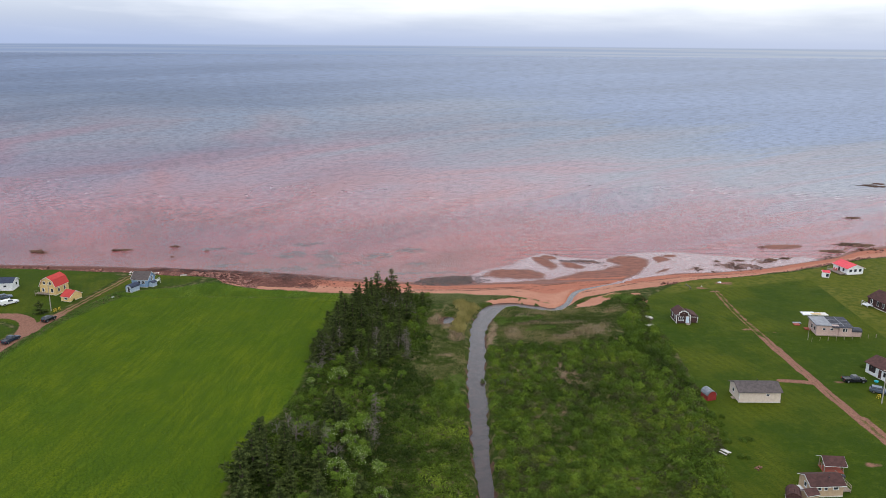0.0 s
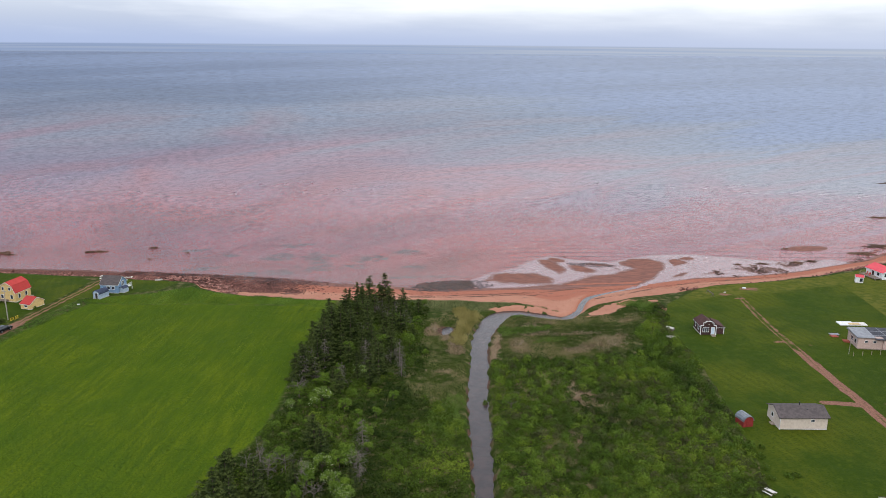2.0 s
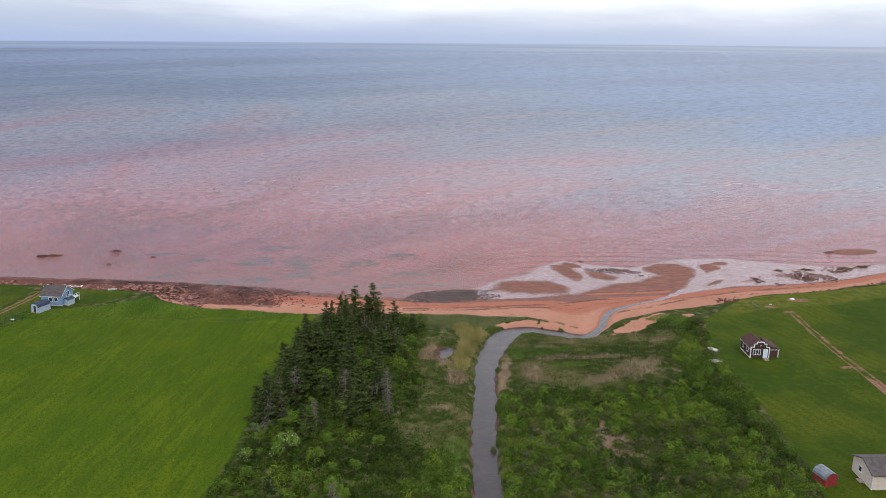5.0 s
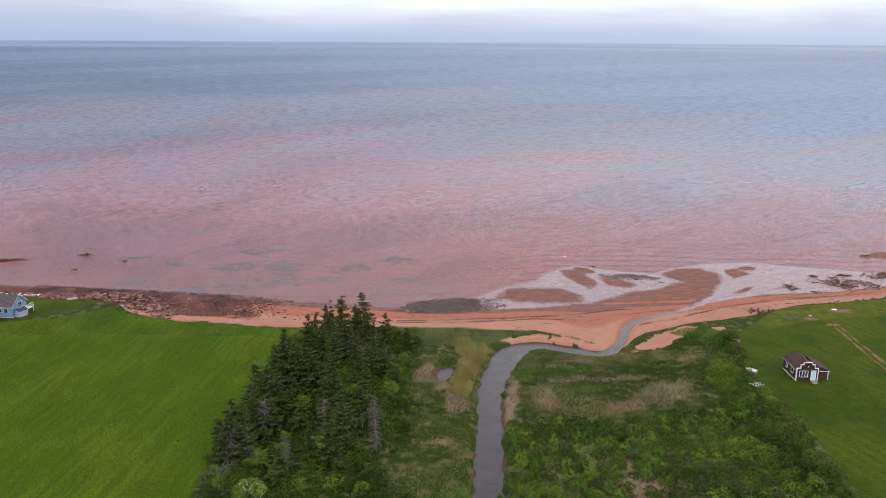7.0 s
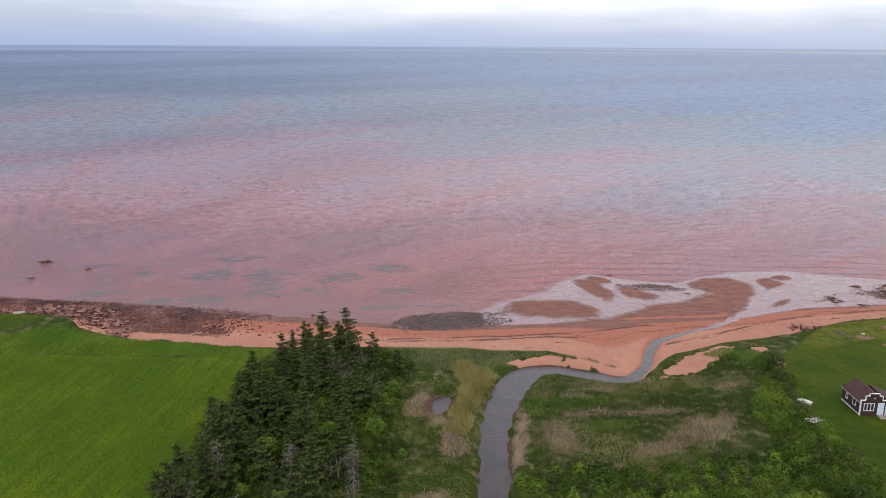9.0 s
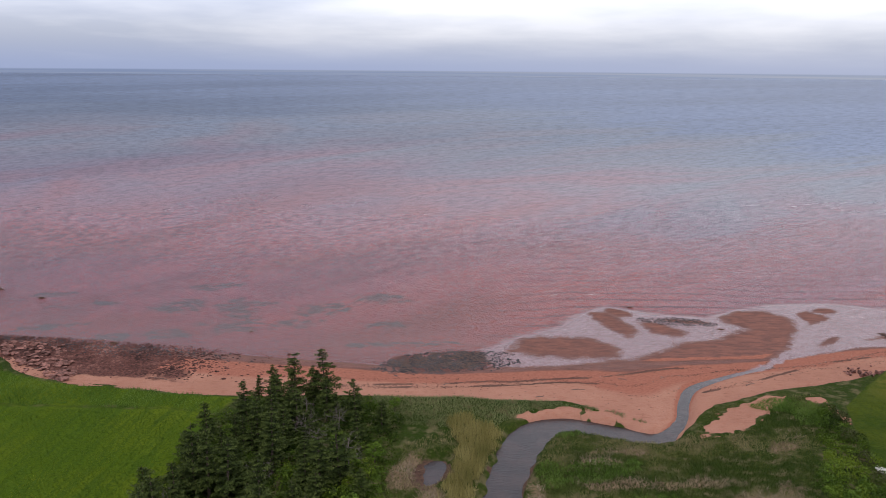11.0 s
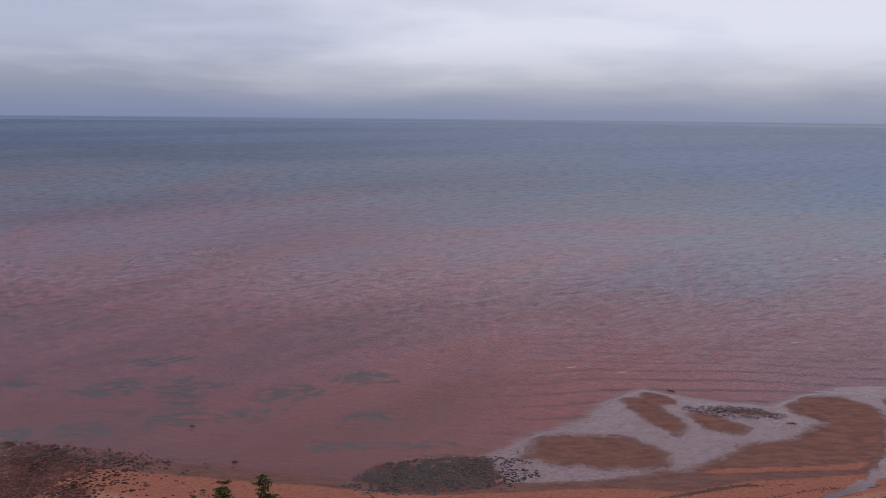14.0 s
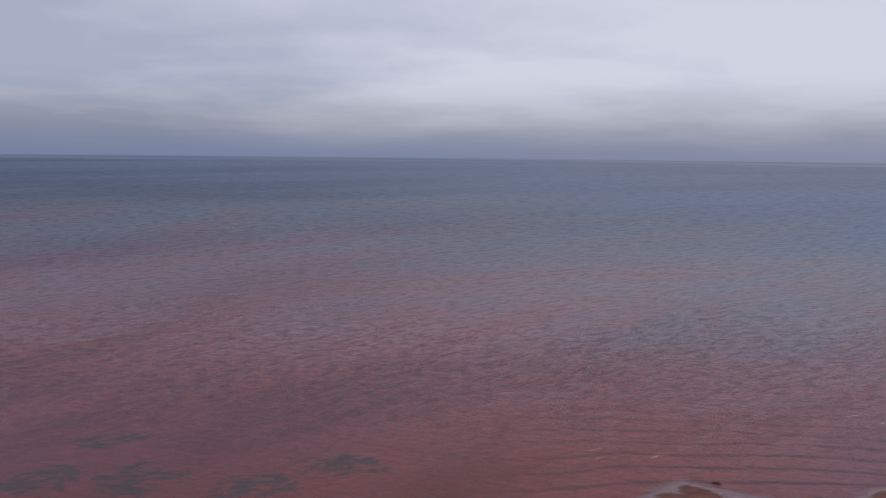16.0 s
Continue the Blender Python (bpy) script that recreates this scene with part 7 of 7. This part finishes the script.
def vehicles():
    vehicle("suv", -116.6, 219.6, 72, M_BLACK_CAR, "black sport utility car parked on the dirt road")
    vehicle("pickup_truck", -118.9, 202.8, 76, M_NAVY_CAR, "dark blue pickup parked on the dirt road", "pickup")
    vehicle("pickup_truck", -136.0, 234.0, 52, M_WHITE_CAR, "white pickup with a covered bed on the grass", "cap")
    vehicle("suv", -140.6, 239.6, 40, M_SILVER_CAR, "blue-silver car parked beside the white house")
    vehicle("pickup_truck", 102.1, 180.2, 0, M_BLACK_CAR, "black pickup parked on the lawn", "pickup")
    vehicle("suv", 105.0, 173.6, -28, M_SILVER_CAR, "blue-silver estate car parked on the lawn")


# ------------------------------------------------------------------ small things


def utility_pole(x, y, tall, label):
    root = new("utility_pole")
    root.matrix_basis = pose(x, y, ground_z(x, y), 0, 0, dice.uniform(-20, 20))
    tagged(root, label, "utility pole")
    bm = bmesh.new()
    tube(bm, (0, 0, -0.5), (0, 0, tall), 0.15, 0.1, 10)
    part("shaft", bm, M_POLE, root)
    part("crossarm", boxes((-0.9, 0.9, -0.16, -0.1, tall - 0.7, tall - 0.58)), M_POLE, root)
    for u in (-0.8, 0.0, 0.8):
        bm = bmesh.new()
        tube(bm, (u, -0.13, tall - 0.58), (u, -0.13, tall - 0.4), 0.05, 0.04, 6)
        part("insulator", bm, M_LAMP, root)


def picnic_table(x, y, turn):
    root = new("picnic_table")
    root.matrix_basis = pose(x, y, ground_z(x, y), 0, 0, turn)
    tagged(root, "weathered grey picnic table on the lawn", "picnic table")
    for k in range(4):
        part("top_board", boxes((-0.9, 0.9, -0.38 + k * 0.195, -0.2 + k * 0.195, 0.71, 0.75)), M_CONCRETE, root)
    for e in (-1, 1):
        part("bench", boxes((-0.9, 0.9, e * 0.72 - 0.13, e * 0.72 + 0.13, 0.41, 0.45)), M_CONCRETE, root)
        bm = bmesh.new()
        tube(bm, (e * 0.65, -0.7, -0.05), (e * 0.65, 0.25, 0.71), 0.05, 0.05, 4)
        tube(bm, (e * 0.65, 0.7, -0.05), (e * 0.65, -0.25, 0.71), 0.05, 0.05, 4)
        tube(bm, (e * 0.65, -0.8, 0.38), (e * 0.65, 0.8, 0.38), 0.045, 0.045, 4)
        part("leg_frame", bm, M_TIMBER, root)


def small_things():
    utility_pole(-120.1, 228.2, 9.0, "wooden utility pole on the grass by the road fork")
    utility_pole(102.4, 168.0, 9.0, "wooden utility pole beside the lawn track")
    picnic_table(57.7, 144.2, -55)
    # fence posts round the trailer home
    for k in range(9):
        x, y = 103.7 + k * 2.5, 207.0 + k * 0.45
        bm = bmesh.new()
        tube(bm, (0, 0, -0.3), (0, 0, 1.1), 0.07, 0.06, 6)
        tube(bm, (0, 0, 1.1), (0, 0, 1.16), 0.075, 0.03, 6)
        me = bpy.data.meshes.new("fence_post")
        bm.to_mesh(me)
        bm.free()
        me.materials.append(M_TIMBER)
        ob = tagged(new("fence_post", me), "short wooden fence post standing in the lawn", "fence post", "posts by the trailer home")
        ob.location = (x, y, ground_z(x, y))
    bm = bmesh.new()
    tube(bm, (0, 0, -0.3), (0, 0, 4.6), 0.07, 0.05, 6)
    tube(bm, (-0.3, 0, 4.3), (0.3, 0, 4.3), 0.03, 0.03, 4)
    me = bpy.data.meshes.new("wire_mast")
    bm.to_mesh(me)
    bm.free()
    me.materials.append(M_POLE)
    tagged(new("wire_mast", me), "thin grey service mast before the trailer home", "mast").location = (103.2, 208.3, ground_z(103.2, 208.3))
    # boards and building materials behind the trailer home
    root = tagged(new("board_stack"), "pale building boards and lumber laid on the grass", "building materials")
    root.location = (113.5, 230.5, ground_z(113.5, 230.5))
    part("panel", boxes((-2.2, 2.0, -1.2, 1.6, 0.0, 0.25)), M_WHITE, root)
    part("panel", boxes((2.2, 5.4, -1.4, 1.0, 0.0, 0.22)), M_CONCRETE, root)
    for k in range(5):
        part("plank", boxes((0.4, 3.4, -1.1 + k * 0.28, -0.9 + k * 0.28, 0.26, 0.34)), M_PINE, root)
    root = tagged(new("junk_heap"), "grey sheets and boards heaped on the lawn", "junk")
    root.location = (106.0, 222.0, ground_z(106, 222))
    part("sheet", boxes((-1.2, 1.2, -0.6, 0.6, 0.0, 0.15)), M_PALE_ROOF, root)
    part("board", boxes((-1.6, 0.2, -2.2, -0.8, 0.0, 0.2)), M_RED_WOOD, root)
    # log bench frame on the bank
    root = tagged(new("log_swing_frame"), "whitened log frame standing on the grassy bank", "swing frame")
    root.matrix_basis = pose(83.6, 255.7, ground_z(83.6, 255.7), 0, 0, 92)
    bm = bmesh.new()
    tube(bm, (-2.3, 0, 1.0), (2.3, 0, 0.7), 0.14, 0.11, 8)
    part("log", bm, M_DEAD, root)
    for u in (-2.2, 2.1):
        bm = bmesh.new()
        tube(bm, (u, -0.6, -0.2), (u, 0.1, 1.15), 0.07, 0.06, 6)
        tube(bm, (u, 0.6, -0.2), (u, -0.1, 1.15), 0.07, 0.06, 6)
        part("trestle", bm, M_DEAD, root)
    # pale timbers dumped at the edge of the scrub
    for name, x, y, turn in (("timber_pile", 62.6, 224.6, -40), ("scrap_heap", 61.2, 217.8, 20)):
        root = tagged(new(name), "whitish old timbers dumped at the edge of the shrubs", "timber pile")
        root.matrix_basis = pose(x, y, ground_z(x, y) + 0.3, 0, 0, turn)
        for k in range(6):
            bm = boxes((-1.0 - 0.1 * k, 0.9, -0.5 + k * 0.18, -0.36 + k * 0.18, 0.1 + 0.06 * (k % 3), 0.22 + 0.06 * (k % 3)))
            bmesh.ops.rotate(bm, matrix=Matrix.Rotation(radians(12 * math.sin(k * 2.3)), 3, "Z"), verts=bm.verts[:])
            part("timber", bm, M_CONCRETE, root)
        part("sill", boxes((-1.0, 1.0, -0.6, 0.7, -0.5, 0.08)), M_DEAD, root)
    # old dinghy on the western bank
    root = tagged(new("dinghy"), "small white upturned dinghy by the stones", "boat")
    root.matrix_basis = pose(-91.5, 265.8, ground_z(-91.5, 265.8), 0, 0, 20) @ Matrix.Scale(0.7, 4)
    bm = bmesh.new()
    rings = []
    for u, w, h in ((-1.7, 0.5, 0.45), (-0.8, 0.7, 0.55), (0.4, 0.7, 0.58), (1.3, 0.45, 0.5), (1.8, 0.05, 0.3)):
        rings.append([bm.verts.new((u, w * math.cos(a), h * math.sin(a))) for a in [math.pi * k / 6 for k in range(7)]])
    for p, q in zip(rings[:-1], rings[1:]):
        for i in range(6):
            bm.faces.new((p[i], p[i + 1], q[i + 1], q[i]))
    bm.faces.new(rings[0])
    part("hull", bm, M_POLE, root)
    part("keel", boxes((-1.6, 1.5, -0.04, 0.04, 0.5, 0.64)), M_PALE_ROOF, root)
    # white sacks along the western bank
    root = tagged(new("sandbag_wall"), "pale sandbags laid along the head of the bank", "sandbags")
    root.location = (-106.5, 267.5, ground_z(-106.5, 267.5))
    for k in range(26):
        bm = bmesh.new()
        bmesh.ops.create_icosphere(bm, subdivisions=2, radius=1.0)
        bmesh.ops.transform(bm, matrix=pose(-5 + k * 0.42, dice.normal() * 0.9, 0.1 + 0.2 * (k % 2), 0, 0, dice.uniform(-40, 40)) @ Matrix.Diagonal((0.36, 0.24, 0.16, 1)), verts=bm.verts[:])
        part("sandbag", bm, M_CONCRETE, root)
    # little things on the lawns
    for x, y, r, mat, label in ((-106.5, 241.5, 0.5, M_WHITE, "white tarpaulin bundle in the grass"), (96.5, 262.3, 0.7, M_WHITE, "white board lying on the bare earth"), (88.8, 257.8, 0.4, M_CONCRETE, "pale stone on the bare earth")):
        bm = bmesh.new()
        bmesh.ops.create_icosphere(bm, subdivisions=2, radius=1.0)
        for v in bm.verts:
            v.co = Vector((v.co.x * r, v.co.y * r * 0.6, v.co.z * r * 0.35)) * (1 + 0.25 * noise.noise(v.co * 2))
        me = bpy.data.meshes.new("bundle")
        bm.to_mesh(me)
        bm.free()
        me.materials.append(mat)
        tagged(new("bundle", me), label, "bundle").location = (x, y, ground_z(x, y) + r * 0.2)
    root = tagged(new("garden_chair"), "red wooden garden chair on the seaside deck", "chair", "chairs on the deck")
    part("seat", boxes((-0.3, 0.3, -0.3, 0.3, 0.36, 0.42)), M_REDPAINT, root)
    part("backrest", boxes((-0.3, 0.3, 0.26, 0.34, 0.42, 1.05)), M_REDPAINT, root)
    for u in (-0.26, 0.26):
        for v in (-0.26, 0.26):
            part("leg", boxes((u - 0.04, u + 0.04, v - 0.04, v + 0.04, 0.0, 0.36)), M_REDPAINT, root)
    z = ground_z(149, 278) + 0.45
    root.matrix_basis = pose(144.2, 277.2, z, 0, 0, -60)
    copy_thing(root, pose(144.0, 278.6, z, 0, 0, -80))
    # round paddling pool and toys by the white house
    bm = bmesh.new()
    tube(bm, (0, 0, 0), (0, 0, 0.3), 0.5, 0.55, 16)
    me = bpy.data.meshes.new("paddling_pool")
    bm.to_mesh(me)
    bm.free()
    me.materials.append(M_TEAL)
    tagged(new("paddling_pool", me), "teal plastic paddling pool beside the white house", "paddling pool").location = (107.6, 180.2, ground_z(107.6, 180.2))
    for x, y, turn in ((103.3, 171.0, 20), (-118.6, 227.6, 70), (-118.0, 229.0, 80)):
        root = tagged(new("yellow_stand"), "yellow folding stand on the grass", "stand")
        root.matrix_basis = pose(x, y, ground_z(x, y), 0, 0, turn) @ Matrix.Scale(0.75, 4)
        for e in (-1, 1):
            for u in (-0.5, 0.5):
                part("leg", tube(bmesh.new(), (u, e * 0.4, -0.05), (u, 0, 1.2), 0.05, 0.05, 5), M_YELLOWPAINT, root)
        part("bar", boxes((-0.7, 0.7, -0.06, 0.06, 1.16, 1.26)), M_YELLOWPAINT, root)
    # clipped bushes on the eastern lawn
    for x, y, r, h in ((63.5, 149.6, 1.1, 0.6), (65.0, 150.0, 1.0, 0.5), (61.8, 142.5, 0.6, 0.7), (60.9, 156.5, 1.0, 1.2), (60.2, 152.5, 1.0, 1.0), (60.0, 149.0, 1.0, 0.9), (62.5, 160.0, 0.7, 1.0), (60.4, 142.8, 0.8, 0.9), (-119.5, 229.5, 0.7, 1.1), (-117.6, 238.0, 0.5, 0.9), (-121.0, 243.0, 0.5, 0.8), (109, 189.5, 0.8, 0.7), (10.9 + 1.2, 187.4, 0.6, 0.7)):
        co, faces, tint = bushes(np.array([x]), np.array([y]), np.array([r]), np.array([h]), np.array([0.4]), 120, 0.13)
        tagged(new("lawn_bush", fast_mesh("lawn_bush", co, faces, M_LEAF, {"tint": tint})), "small green bush at the edge of the lawn", "bush", "bushes of the lawns")
    # cairn
    stone_bank("cairn", "low heap of pale stones on the lawn", [(62.3 + dice.normal() * 0.5, 138.6 + dice.normal() * 0.35, dice.uniform(0.3, 0.6), False) for _ in range(12)])
    # kettle grill on the lawn beside the cottage
    root = tagged(new("kettle_grill"), "black domed kettle grill beside the tan cottage", "grill")
    root.location = (76.9, 134.6, ground_z(76.9, 134.6))
    for name, z, flat in (("bowl", 0.85, -0.7), ("lid", 0.89, 0.8)):
        bm = bmesh.new()
        rings = [[bm.verts.new((0.5 * math.cos(e) * math.cos(a), 0.5 * math.cos(e) * math.sin(a), z + flat * 0.5 * math.sin(e))) for a in [2 * math.pi * k / 14 for k in range(14)]] for e in (0.0, 0.4, 0.8, 1.2, 1.5)]
        for p, q in zip(rings[:-1], rings[1:]):
            for i in range(14):
                bm.faces.new((p[i], p[(i + 1) % 14], q[(i + 1) % 14], q[i]))
        bm.faces.new(rings[-1])
        bm.faces.new(rings[0][::-1])
        bmesh.ops.recalc_face_normals(bm, faces=bm.faces[:])
        part(name, bm, M_BLACK, root)
    for k in range(3):
        a = 2 * math.pi * k / 3
        part("leg", tube(bmesh.new(), (0.2 * math.cos(a), 0.2 * math.sin(a), 0.65), (0.42 * math.cos(a), 0.42 * math.sin(a), -0.02), 0.03, 0.03, 6), M_BLACK, root)
    # tussock standing in the stream
    root = tagged(new("stream_tussock"), "small green tussock on a mud hump in the stream", "tussock")
    root.location = (10.2, 182.4, 0.2)
    bm = bmesh.new()
    bmesh.ops.create_icosphere(bm, subdivisions=3, radius=0.75)
    for v in bm.verts:
        v.co = Vector((v.co.x, v.co.y * 0.8, v.co.z * 0.45)) * (1 + 0.3 * noise.noise(v.co * 2.5))
    part("hump", bm, M_BARK, root, "dark wet mud hump")
    co, faces, tint = bushes(np.array([10.2]), np.array([182.4]), np.array([0.62]), np.array([1.1]), np.array([0.45]), 150, 0.11)
    co = co - np.array([10.2, 182.4, ground_z(10.2, 182.4)]) + np.array([0, 0, 0.2])
    part("grass", fast_mesh("grass", co, faces, M_LEAF, {"tint": tint}), None, root)
    # driftwood on the beach
    for x, y, r, turn in ((26, 256, 1.2, 10), (3, 258, 0.8, 40), (-48, 258, 1.4, -15), (57, 259, 1.0, 30), (35, 262, 0.8, -20), (19, 252, 0.7, 5), (90, 272, 1.2, 12), (-72, 262, 1.0, 35)):
        bm = bmesh.new()
        tube(bm, (-r, 0, 0.05), (0.1, 0.12, 0.12), 0.07, 0.06, 6)
        tube(bm, (0.1, 0.12, 0.12), (r, -0.1, 0.05), 0.06, 0.03, 6)
        me = bpy.data.meshes.new("driftwood")
        bm.to_mesh(me)
        bm.free()
        me.materials.append(M_DEAD)
        tagged(new("driftwood", me), "bleached driftwood stick lying on the sand", "driftwood", "driftwood on the beach").matrix_basis = pose(x, y, ground_z(x, y), 0, 0, turn)


cottages()
vehicles()
small_things()
